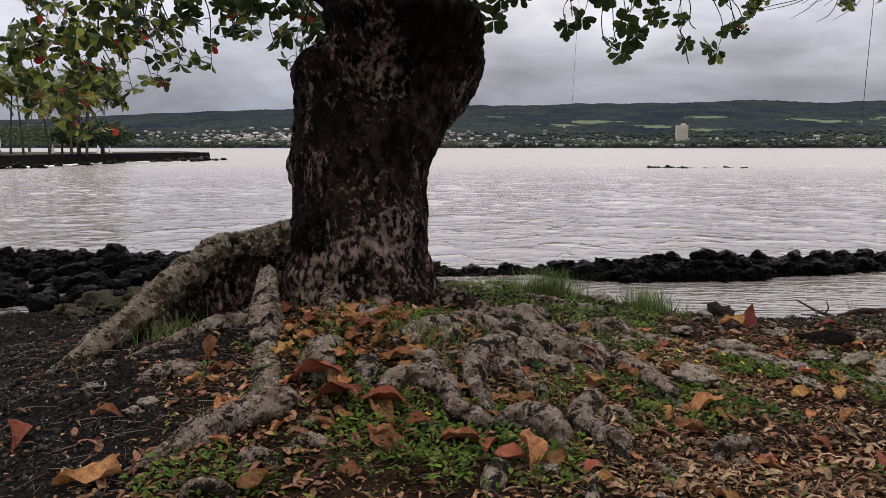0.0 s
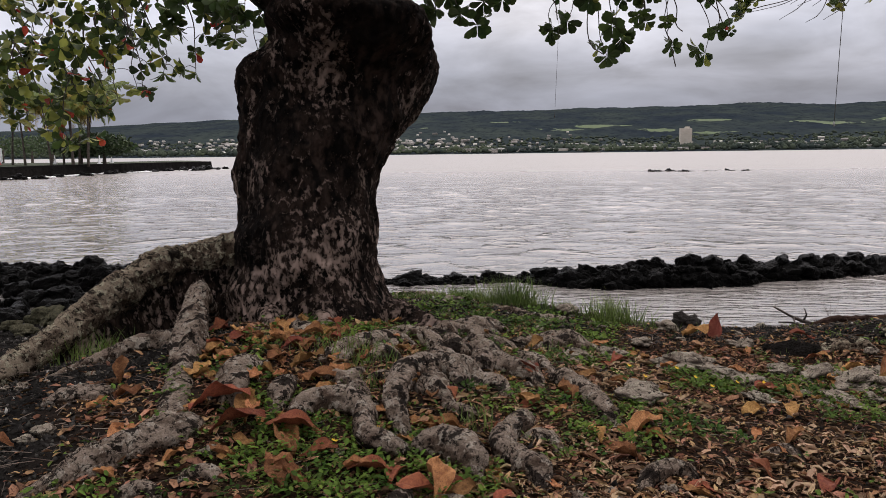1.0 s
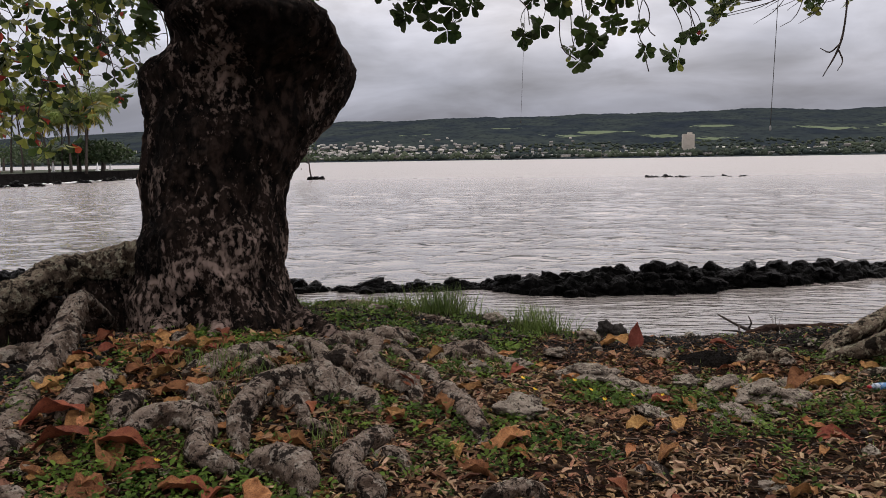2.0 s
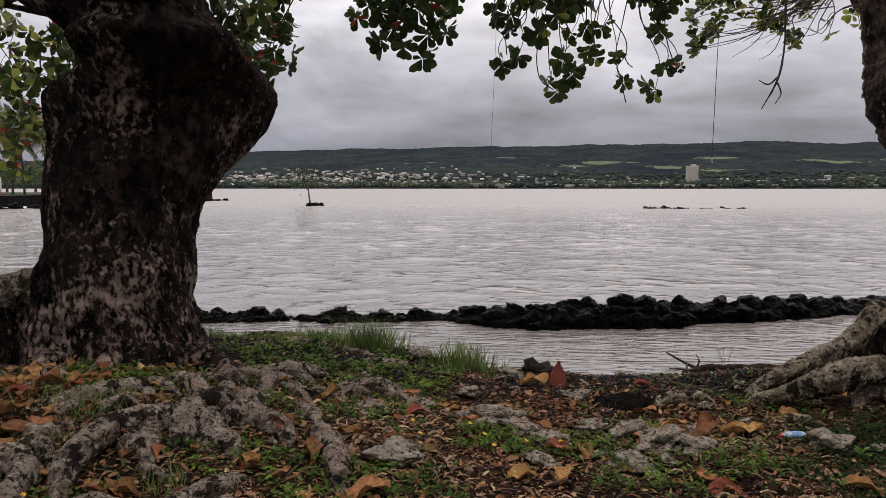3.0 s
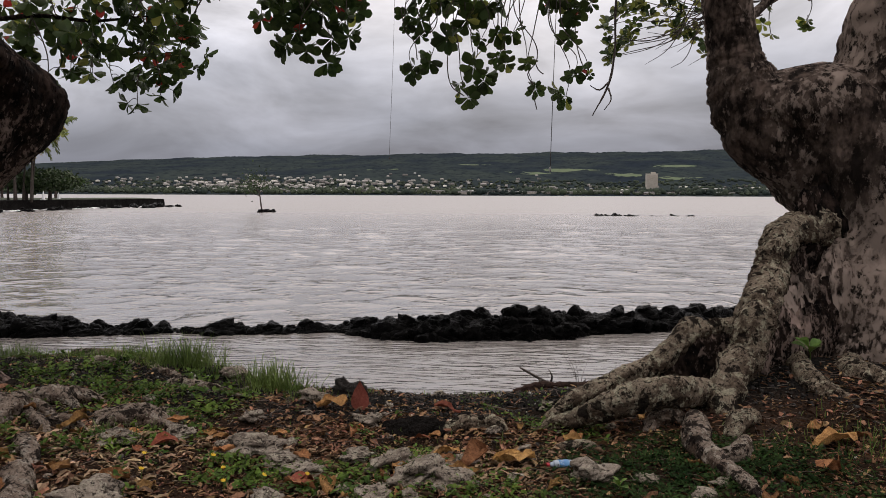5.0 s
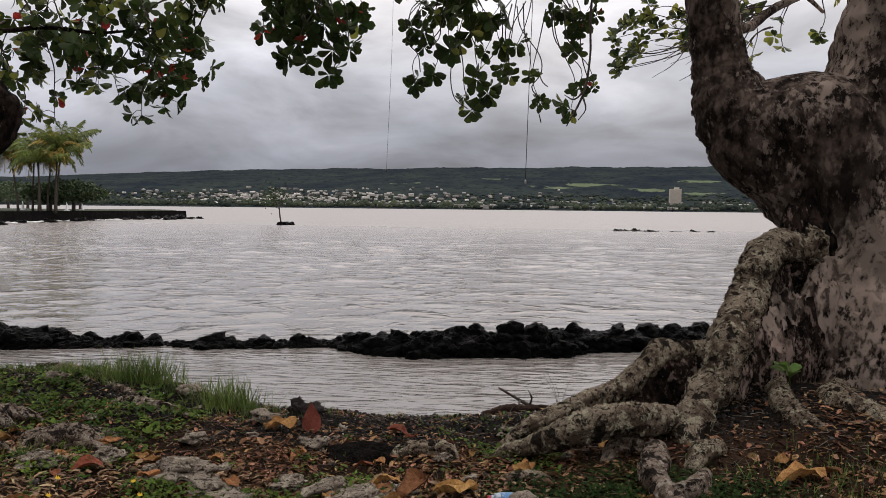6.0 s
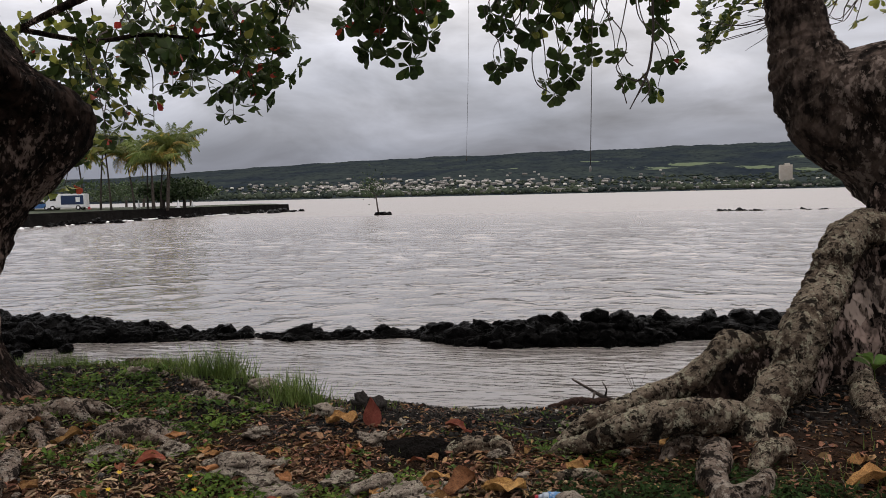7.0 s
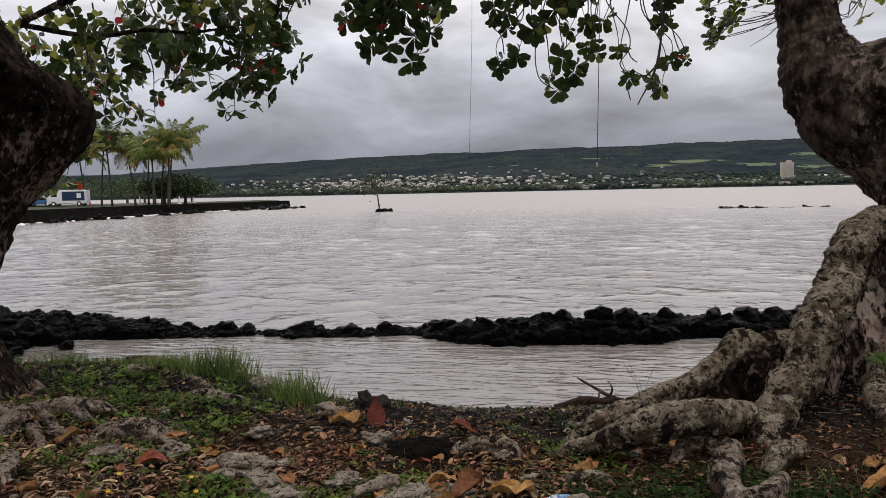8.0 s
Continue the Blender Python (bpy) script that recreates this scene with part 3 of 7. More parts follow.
# ---- the two almond trees ----
def trunk_mesh(name, rings, nth, nz, bumps, flake, seed, material, parent, turn=0.0):
    """A lofted trunk: rings (z, x, y, a, b), bumps (x, y, z, size, height) pushed out of or into the skin."""
    R = np.array([(r[1], r[2], r[0], r[3], r[4]) for r in rings], float)
    S = spline(R, (R[-1, 2] - R[0, 2]) / nz)
    V = []
    ct, st = math.cos(radians(turn)), math.sin(radians(turn))
    for x, y, z, a, b in S:
        for t in np.linspace(0, 2 * np.pi, nth, endpoint=False):
            ex, ey = a * math.cos(t), b * math.sin(t)
            d = Vector((ex * ct - ey * st, ex * st + ey * ct, 0))
            p = Vector((x, y, z)) + d
            n = d.normalized()
            q = p + Vector((seed, 0, 0))
            h = 0.07 * noise.noise(q * 1.5) + 0.045 * noise.noise(q * 3.6)
            f = noise.noise(Vector((q.x * 11, q.y * 11, q.z * 5)))
            h += flake * (abs(f) ** 0.6) * (1 if f > 0 else -0.6) + flake * 0.7 * noise.noise(Vector((q.x * 30, q.y * 30, q.z * 13)))
            for bx, by, bz, bs, bh in bumps:
                k = (p - Vector((bx, by, bz))).length_squared / (bs * bs)
                if k < 6:
                    h += bh * math.exp(-k)
            V.append(p + n * h)
    F = [tuple(f) for f in sheet_faces(nth, len(S), True)]
    top = len(V)
    V.append(Vector(S[-1][:3]) + Vector((0, 0, 0.06)))
    m = top - nth
    F += [(m + i, m + (i + 1) % nth, top) for i in range(nth)]
    return finish(name, grid_mesh(name, V, F), material, parent)


tree_1 = tagged(empty("almond_tree", (-0.95, 7.4, 1.0)), "large tropical almond tree with dark flaking trunk and spreading roots", "tree", "almond trees by the shore")
tree_2 = tagged(empty("almond_tree", (6.7, 8.9, 0.8)), "forked tropical almond tree with grey-brown bark and knotted buttress roots", "tree", "almond trees by the shore")


def under(parent, ob):
    """Parts are modelled in place: take the parent's own place off again."""
    ob.matrix_parent_inverse = Matrix.Translation(parent.location).inverted()
    return ob


def limb(name, pts, tree, material, label="", **k):
    return under(tree, tube(name, pts, material, tree, label, **k))


under(tree_1, trunk_mesh("trunk", [
    (0.55, -0.8, 6.78, 1.0, 1.0), (0.95, -0.8, 6.74, 0.78, 0.78), (1.15, -0.81, 6.72, 0.66, 0.66), (1.3, -0.83, 6.73, 0.60, 0.62), (1.5, -0.846, 6.75, 0.558, 0.65), (1.75, -0.845, 6.74, 0.56, 0.645),
    (2.0, -0.83, 6.83, 0.527, 0.63), (2.3, -0.866, 6.998, 0.604, 0.687), (2.6, -0.784, 7.14, 0.70, 0.78), (2.85, -0.735, 7.216, 0.702, 0.796), (3.05, -0.668, 7.185, 0.731, 0.833),
    (3.25, -0.47, 6.96, 0.652, 0.732), (3.41, -0.5, 6.74, 0.62, 0.6), (3.53, -0.55, 6.78, 0.55, 0.53), (3.68, -0.61, 6.77, 0.5, 0.49), (3.9, -0.665, 6.72, 0.48, 0.46), (4.4, -0.745, 6.58, 0.48, 0.48)],
    240, 240, [(-0.25, 7.65, 3.0, 0.4, 0.19), (-0.72, 7.55, 3.3, 0.36, 0.6), (-1.3, 6.75, 3.0, 0.24, 0.05), (0.1, 6.7, 3.36, 0.2, 0.05), (-1.35, 6.8, 2.1, 0.22, 0.05), (-0.3, 6.2, 1.15, 0.2, 0.08)], 0.026, 0.0, M_BARK, tree_1, 0))
limb("limb", [(-0.75, 6.8, 3.7, 0.42), (-1.25, 6.72, 4.0, 0.36), (-2.0, 6.62, 4.4, 0.28), (-3.1, 6.5, 4.12, 0.24), (-4.2, 6.3, 3.95, 0.2), (-5.67, 6.0, 4.49, 0.14)], tree_1, M_BARK, step=0.06, sides=26, rough=0.1)
limb("limb", [(-0.67, 6.76, 3.92, 0.48), (-0.6, 6.95, 5.06, 0.42), (-0.64, 7.80, 6.39, 0.34), (-1.30, 9.13, 7.72, 0.24), (-2.25, 10.46, 8.67, 0.12)], tree_1, M_BARK, step=0.12, sides=18, rough=0.1)
limb("limb", [(-0.92, 6.85, 3.92, 0.5), (-1.68, 8.18, 5.44, 0.36), (-3.01, 11.41, 6.96, 0.27), (-5.29, 15.69, 7.72, 0.2), (-7.76, 19.01, 7.81, 0.14), (-11.84, 20.44, 7.15, 0.07)], tree_1, M_BARK, step=0.15, sides=14, rough=0.1)
limb("limb", [(-0.54, 6.57, 3.92, 0.45), (-0.35, 4.95, 5.44, 0.3), (-0.73, 2.67, 6.58, 0.2), (-1.30, 0.20, 7.15, 0.1)], tree_1, M_BARK, step=0.15, sides=14, rough=0.1)

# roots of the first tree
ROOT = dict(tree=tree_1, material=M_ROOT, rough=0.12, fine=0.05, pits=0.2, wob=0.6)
limb("root", [(-1.15, 6.75, 1.56, 0.2), (-1.45, 6.6, 1.58, 0.135), (-1.75, 6.4, 1.55, 0.12), (-1.92, 6.10, 1.48, 0.115), (-2.0, 5.65, 1.33, 0.11), (-2.04, 5.25, 1.21, 0.1), (-2.10, 4.89, 1.11, 0.08), (-2.21, 4.52, 0.98, 0.05)], step=0.014, sides=40, seed=3, flat=1.1, **{**ROOT, "material": M_ROOT2})
# dark bark colour stands in for shade in the hollow under this root
limb("root_web", [(-1.05, 6.8, 1.25, 0.18), (-1.35, 6.68, 1.25, 0.15), (-1.62, 6.52, 1.24, 0.125), (-1.82, 6.3, 1.2, 0.1)], tree_1, M_BARK, "bark web below the root, darkened as its shaded hollow", step=0.02, sides=36, flat=2.9, rough=0.1, fine=0.06, seed=2, pits=0.1)
limb("root_web", [(-1.6, 6.5, 1.15, 0.08), (-1.82, 6.3, 1.15, 0.11), (-1.95, 6.0, 1.1, 0.12), (-2.0, 5.6, 1.02, 0.1), (-2.03, 5.2, 0.95, 0.08)], tree_1, M_BARK, "flaking bark below the root ridge, dark for the shade there", step=0.016, sides=36, flat=2.0, rough=0.12, fine=0.06, seed=6, pits=0.2)
limb("root", [(-1.47, 6.3, 1.12, 0.05), (-1.33, 5.86, 1.34, 0.045), (-1.19, 5.5, 1.47, 0.055), (-1.1, 5.16, 1.34, 0.09), (-0.98, 4.83, 1.22, 0.105), (-0.87, 4.53, 1.15, 0.095), (-0.79, 4.27, 1.12, 0.085), (-0.7, 4.05, 1.1, 0.085), (-0.68, 3.82, 1.05, 0.08)], step=0.013, sides=40, seed=5, **ROOT)
limb("root", [(-1.07, 5.23, 1.22, 0.08), (-1.40, 5.07, 1.2, 0.06), (-1.64, 4.87, 1.13, 0.045), (-1.82, 4.73, 1.05, 0.03)], step=0.014, sides=24, seed=6, **ROOT)
limb("root", [(-0.58, 4.03, 1.06, 0.06), (-0.59, 3.88, 1.12, 0.095), (-0.70, 3.73, 1.09, 0.12), (-0.84, 3.56, 1.03, 0.115), (-0.97, 3.40, 0.98, 0.09), (-1.13, 3.21, 0.9, 0.05)], step=0.013, sides=40, flat=0.75, seed=7, **ROOT)
limb("root", [(-1.48, 4.22, 1.09, 0.05), (-1.35, 4.23, 1.13, 0.085), (-1.18, 4.28, 1.13, 0.07), (-1.11, 4.29, 1.08, 0.03)], step=0.014, sides=28, flat=0.6, seed=8, **ROOT)
# arched and half-buried surface roots in front of the trunk
ROOTS = [
    [(-0.12, 4.04, 1.05, 0.03), (-0.09, 4.17, 1.14, 0.054), (0.03, 4.29, 1.15, 0.058), (0.19, 4.22, 1.12, 0.06), (0.25, 4.01, 1.08, 0.056), (0.38, 3.95, 1.05, 0.052), (0.48, 4.03, 0.97, 0.02)],
    [(0.43, 4.08, 1.03, 0.03), (0.35, 4.26, 1.12, 0.055), (0.32, 4.49, 1.17, 0.066), (0.34, 4.76, 1.18, 0.076), (0.43, 4.93, 1.16, 0.074), (0.57, 4.9, 1.13, 0.068), (0.64, 4.69, 1.02, 0.025)],
    [(0.57, 5.8, 1.03, 0.04), (0.67, 5.51, 1.08, 0.078), (0.83, 5.33, 1.05, 0.08), (0.99, 5.25, 1.02, 0.07), (1.05, 5.08, 0.94, 0.025)],
    [(1.12, 5.5, 0.9, 0.035), (1.17, 5.32, 0.97, 0.066), (1.29, 5.12, 0.95, 0.068), (1.41, 4.87, 0.93, 0.06), (1.47, 4.67, 0.85, 0.02)],
    [(1.01, 4.74, 0.91, 0.03), (0.94, 4.46, 0.99, 0.056), (0.86, 4.17, 0.99, 0.063), (0.95, 4.03, 0.96, 0.064), (1.04, 3.95, 0.94, 0.063), (1.06, 3.76, 0.85, 0.02)],
    [(0.95, 4.33, 0.93, 0.022), (1.04, 4.33, 0.97, 0.042), (1.12, 4.29, 0.95, 0.042), (1.17, 4.15, 0.87, 0.014)],
    [(0.46, 4.02, 0.98, 0.03), (0.54, 4.01, 1.03, 0.066), (0.65, 4.03, 1.03, 0.08), (0.75, 3.96, 1.0, 0.072), (0.8, 3.83, 0.9, 0.02)],
    [(-0.21, 4.76, 1.14, 0.022), (-0.16, 4.95, 1.2, 0.044), (-0.06, 5.2, 1.2, 0.05), (0.06, 5.45, 1.17, 0.05), (0.16, 5.28, 1.09, 0.018)],
    [(0.01, 4.86, 1.12, 0.02), (0.09, 5.05, 1.18, 0.04), (0.17, 5.15, 1.16, 0.038), (0.25, 5.04, 1.08, 0.014)],
    [(0.0, 5.9, 1.1, 0.05), (0.19, 5.73, 1.14, 0.062), (0.34, 5.6, 1.13, 0.066), (0.49, 5.25, 1.04, 0.022)],
    [(0.3, 6.7, 0.98, 0.05), (0.46, 6.4, 1.03, 0.066), (0.59, 6.1, 1.04, 0.056), (0.63, 5.74, 0.99, 0.018)],
    [(0.6, 4.99, 1.0, 0.024), (0.7, 4.98, 1.04, 0.055), (0.82, 4.93, 1.02, 0.058), (0.9, 4.74, 0.93, 0.02)],
    [(1.47, 3.92, 0.81, 0.018), (1.53, 4.07, 0.88, 0.04), (1.63, 4.19, 0.88, 0.045), (1.74, 4.23, 0.86, 0.042), (1.77, 4.1, 0.79, 0.014)],
    [(0.52, 3.7, 0.92, 0.02), (0.52, 3.57, 0.97, 0.05), (0.5, 3.45, 0.96, 0.058), (0.47, 3.31, 0.88, 0.022)],
    [(0.94, 3.73, 0.86, 0.016), (0.92, 3.59, 0.92, 0.036), (0.89, 3.44, 0.91, 0.034), (0.88, 3.33, 0.84, 0.012)],
    [(1.15, 3.87, 0.84, 0.014), (1.21, 3.84, 0.89, 0.032), (1.27, 3.75, 0.87, 0.032), (1.31, 3.69, 0.81, 0.01)],
    [(-0.41, 3.43, 0.97, 0.016), (-0.37, 3.52, 1.04, 0.038), (-0.3, 3.57, 1.04, 0.043), (-0.2, 3.47, 0.96, 0.016)],
    [(-0.61, 3.32, 0.95, 0.016), (-0.57, 3.37, 1.02, 0.042), (-0.48, 3.4, 1.03, 0.04), (-0.4, 3.32, 0.95, 0.014)],
    [(-0.76, 3.09, 0.92, 0.018), (-0.68, 3.13, 0.99, 0.038), (-0.55, 3.12, 0.99, 0.034), (-0.47, 3.06, 0.91, 0.012)],
]
ROOTLETS = [
    [(0.06, 4.51, 1.09, 0.014), (0.17, 4.71, 1.14, 0.032), (0.27, 4.63, 1.13, 0.028), (0.32, 4.48, 1.04, 0.012)],
    [(0.51, 4.62, 1.0, 0.018), (0.59, 4.49, 1.05, 0.034), (0.69, 4.46, 1.03, 0.034), (0.76, 4.6, 0.95, 0.012)],
    [(2.14, 4.52, 0.75, 0.018), (2.25, 4.62, 0.82, 0.044), (2.32, 4.57, 0.81, 0.04), (2.33, 4.46, 0.74, 0.014)],
    [(0.1, 6.0, 1.08, 0.05), (0.3, 5.95, 1.1, 0.045), (0.5, 5.65, 1.08, 0.05), (0.6, 5.4, 0.99, 0.03)],
]
RIDGE = [
    [(-0.72, 9.09, 0.76, 0.049), (-0.36, 8.75, 0.82, 0.076), (0.04, 8.60, 0.82, 0.084), (0.56, 8.15, 0.83, 0.072), (0.89, 7.86, 0.84, 0.049), (1.11, 7.62, 0.79, 0.028)],
    [(-0.38, 7.58, 0.86, 0.041), (-0.53, 8.32, 0.84, 0.067), (-0.39, 8.52, 0.83, 0.057), (-0.12, 8.17, 0.80, 0.032)],
    [(0.75, 7.64, 0.81, 0.029), (0.94, 7.69, 0.84, 0.048), (1.21, 7.58, 0.84, 0.056), (1.39, 7.75, 0.77, 0.033)],
]
FLARES = [
    [(-0.6, 6.25, 1.12, 0.14), (-0.48, 5.95, 1.15, 0.07), (-0.4, 5.65, 1.15, 0.045), (-0.3, 5.4, 1.08, 0.03)],
    [(-0.95, 6.1, 1.14, 0.12), (-0.85, 5.8, 1.18, 0.05), (-0.7, 5.6, 1.18, 0.04), (-0.6, 5.5, 1.1, 0.03)],
    [(-0.1, 6.55, 1.08, 0.16), (0.2, 6.3, 1.07, 0.08), (0.4, 6.1, 1.05, 0.05), (0.5, 5.9, 0.95, 0.04)],
]
for k, r in enumerate(FLARES):
    limb("root", r, tree_1, M_BARK, step=0.014, sides=30, seed=120 + 2.3 * k, rough=0.12, fine=0.05, pits=0.2, wob=0.6)
# knotted mat of short roots at the foot of the trunk
mat_rng = random.Random(77)
MAT = []
for k in range(44):
    a = math.radians(mat_rng.uniform(-90, 0))
    d = 1.15 + 1.05 * mat_rng.random() ** 0.8
    x, y = -0.8 + d * math.cos(a), 6.75 + 1.15 * d * math.sin(a)
    if x < -0.55 and y < 5.6:
        continue
    b, n = a + mat_rng.uniform(-0.7, 0.7), mat_rng.uniform(0.08, 0.2)
    q = mat_rng.uniform(0.035, 0.075)
    z = ground_height(x, y)
    ex, ey = math.cos(b), math.sin(b)
    MAT.append([(x - 1.6 * n * ex, y - 1.6 * n * ey, z - 0.05, 0.6 * q), (x - 0.6 * n * ex, y - 0.6 * n * ey, z + 0.3 * q, q), (x + 0.6 * n * ex, y + 0.6 * n * ey, z + 0.35 * q, 1.1 * q), (x + 1.6 * n * ex, y + 1.6 * n * ey, z - 0.06, 0.5 * q)])
ROOTS += ROOTLETS + RIDGE + MAT
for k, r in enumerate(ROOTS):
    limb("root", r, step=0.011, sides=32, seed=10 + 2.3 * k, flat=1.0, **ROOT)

# second tree
under(tree_2, trunk_mesh("trunk", [
    (0.25, 6.9, 8.9, 1.2, 1.2), (0.85, 6.9, 8.95, 1.0, 1.0), (1.25, 6.9, 9.0, 0.86, 0.9), (1.77, 6.9, 9.1, 0.76, 0.82), (2.2, 6.95, 9.22, 0.66, 0.72), (2.5, 6.9, 9.32, 0.70, 0.66),
    (2.8, 6.74, 9.37, 0.86, 0.64), (3.1, 6.56, 9.37, 0.94, 0.62), (3.33, 6.46, 9.37, 0.85, 0.54), (3.47, 6.43, 9.37, 0.62, 0.42), (3.54, 6.43, 9.37, 0.3, 0.25)],
    230, 220, [(5.99, 8.95, 2.83, 0.09, -0.14), (6.5, 8.74, 2.51, 0.2, 0.07), (6.34, 8.84, 1.46, 0.3, 0.1), (6.8, 8.7, 2.0, 0.15, -0.05), (7.08, 8.74, 1.04, 0.25, 0.1)], 0.012, 20.0, M_BARK2, tree_2))
limb("limb", [(6.65, 9.35, 2.3, 0.38), (6.36, 9.35, 2.65, 0.42), (5.96, 9.37, 3.0, 0.42), (5.76, 9.38, 3.3, 0.35), (5.66, 9.4, 3.6, 0.26), (5.6, 9.4, 3.95, 0.225), (5.55, 9.4, 4.3, 0.215), (5.5, 9.7, 5.3, 0.19), (5.3, 10.6, 6.8, 0.17), (4.8, 14.0, 8.2, 0.14), (3.0, 18.5, 8.4, 0.11), (-1.0, 21.5, 8.1, 0.06)],
     tree_2, M_BARK2, step=0.016, sides=34, rough=0.09, fine=0.04)
limb("limb", [(6.85, 9.35, 2.7, 0.6), (7.0, 9.35, 3.2, 0.6), (7.12, 9.35, 3.7, 0.54), (7.22, 9.33, 4.2, 0.5), (7.6, 9.2, 5.2, 0.4), (8.65, 8.95, 6.4, 0.25), (9.49, 7.69, 7.6, 0.12)], tree_2, M_BARK2, step=0.05, sides=36, rough=0.1, fine=0.04)
limb("limb", [(5.40, 10.31, 6.39, 0.15), (6.76, 14.62, 7.86, 0.12), (8.65, 19.87, 7.97, 0.09), (10.86, 22.49, 7.23, 0.04)], tree_2, M_BARK2, step=0.12, sides=12, rough=0.1)
limb("limb", [(8.23, 9.16, 5.03, 0.2), (7.39, 5.80, 6.60, 0.15), (5.92, 2.02, 7.44, 0.08)], tree_2, M_BARK2, step=0.12, sides=12, rough=0.1)
limb("limb", [(5.6, 9.6, 4.6, 0.14), (6.0, 11.5, 4.8, 0.09), (6.7, 13.0, 4.78, 0.07), (7.3, 13.6, 5.2, 0.06), (8.6, 14.6, 5.9, 0.04)], tree_2, M_BARK2, step=0.08, sides=12, rough=0.15)

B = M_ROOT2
# M_BARK webs fill the recesses; their dark colour stands for shade there
limb("root_web", [(6.2, 8.5, 1.2, 0.16), (5.75, 8.05, 1.12, 0.13), (5.35, 7.78, 1.05, 0.115), (5.05, 7.64, 1.03, 0.105), (4.82, 7.52, 0.95, 0.085)], tree_2, M_BARK, "bark web between the roots, darkened as a shaded recess", step=0.02, sides=36, flat=3.0, rough=0.1, fine=0.06, seed=2, pits=0.1)
limb("root_web", [(6.6, 8.85, 1.45, 0.16), (6.15, 8.4, 1.45, 0.11), (5.8, 8.12, 1.4, 0.085), (5.55, 7.85, 1.25, 0.07)], tree_2, M_BARK2, "brown bark web below the ridge", step=0.02, sides=36, flat=3.4, rough=0.1, fine=0.06, seed=9, pits=0.1)
limb("root_web", [(6.35, 8.9, 1.65, 0.2), (5.98, 8.55, 1.6, 0.15), (5.68, 8.15, 1.5, 0.115), (5.48, 7.8, 1.3, 0.1), (5.35, 7.55, 1.15, 0.08)], tree_2, M_BARK, "bark web below the ridge, darkened as a shaded recess", step=0.02, sides=36, flat=3.6, rough=0.1, fine=0.06, seed=19, pits=0.1)
limb("root_web", [(5.5, 7.75, 1.08, 0.12), (5.15, 7.62, 1.08, 0.095), (4.85, 7.5, 1.04, 0.085), (4.6, 7.36, 0.98, 0.075), (4.4, 7.22, 0.92, 0.07), (4.15, 7.08, 0.86, 0.05)], tree_2, M_BARK, "bark web between the roots, darkened as a shaded recess", step=0.02, sides=36, flat=2.7, rough=0.1, fine=0.06, seed=23, pits=0.1)
KNOT = dict(step=0.013, sides=42, rough=0.1, fine=0.05, pits=0.2, wob=0.45)
for k, r in enumerate([
    [(6.5, 9.0, 2.05, 0.26), (5.98, 8.6, 2.07, 0.16), (5.64, 8.1, 1.93, 0.125), (5.58, 7.98, 1.73, 0.13), (5.38, 7.55, 1.55, 0.135), (5.29, 7.36, 1.4, 0.13), (5.22, 7.32, 1.25, 0.13), (5.08, 7.13, 1.12, 0.115), (4.99, 6.96, 0.99, 0.1), (4.95, 6.82, 0.86, 0.06)],
    [(5.4, 7.7, 1.36, 0.12), (5.15, 7.66, 1.38, 0.075), (5.02, 7.6, 1.37, 0.08), (4.9, 7.55, 1.37, 0.09), (4.76, 7.44, 1.25, 0.085), (4.58, 7.34, 1.15, 0.076), (4.35, 7.2, 1.09, 0.072), (4.15, 7.08, 1.01, 0.072), (4.0, 7.02, 0.95, 0.066), (3.86, 6.98, 0.84, 0.045)],
    [(5.1, 7.3, 0.96, 0.07), (4.9, 7.05, 1.04, 0.085), (4.7, 6.84, 1.1, 0.1), (4.5, 6.74, 1.11, 0.105), (4.25, 6.71, 1.03, 0.09), (4.05, 6.8, 0.92, 0.072), (3.87, 6.88, 0.83, 0.058), (3.7, 6.9, 0.75, 0.035)],
    [(4.7, 7.3, 0.98, 0.05), (4.45, 7.25, 1.0, 0.065), (4.2, 7.28, 0.95, 0.06), (4.0, 7.2, 0.9, 0.05), (3.85, 7.1, 0.82, 0.03)],
    [(3.17, 6.78, 0.77, 0.025), (3.23, 6.84, 0.82, 0.05), (3.36, 6.9, 0.83, 0.058), (3.5, 6.88, 0.83, 0.057), (3.62, 6.78, 0.77, 0.02)],
    [(3.83, 6.33, 0.76, 0.02), (3.92, 6.39, 0.83, 0.048), (4.07, 6.45, 0.84, 0.045), (4.15, 6.53, 0.78, 0.02)],
    [(5.75, 8.1, 1.05, 0.14), (5.74, 7.7, 1.08, 0.09), (5.68, 7.35, 1.08, 0.09), (5.7, 7.05, 1.04, 0.09), (5.84, 6.88, 0.95, 0.06), (5.95, 6.75, 0.88, 0.03)],
    [(6.4, 8.5, 0.95, 0.16), (6.2, 8.0, 1.0, 0.11), (6.05, 7.6, 1.08, 0.09), (6.1, 7.3, 1.1, 0.1), (6.35, 7.05, 1.0, 0.08), (6.7, 6.9, 0.9, 0.04)],
    [(6.9, 8.5, 0.95, 0.18), (7.1, 8.1, 1.0, 0.13), (7.35, 7.6, 1.02, 0.12), (7.7, 7.1, 0.86, 0.06)],
    [(5.12, 6.72, 0.98, 0.06), (5.0, 6.62, 0.98, 0.07), (4.92, 6.5, 0.9, 0.04)],
]):
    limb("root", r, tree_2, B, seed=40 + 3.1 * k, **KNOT)

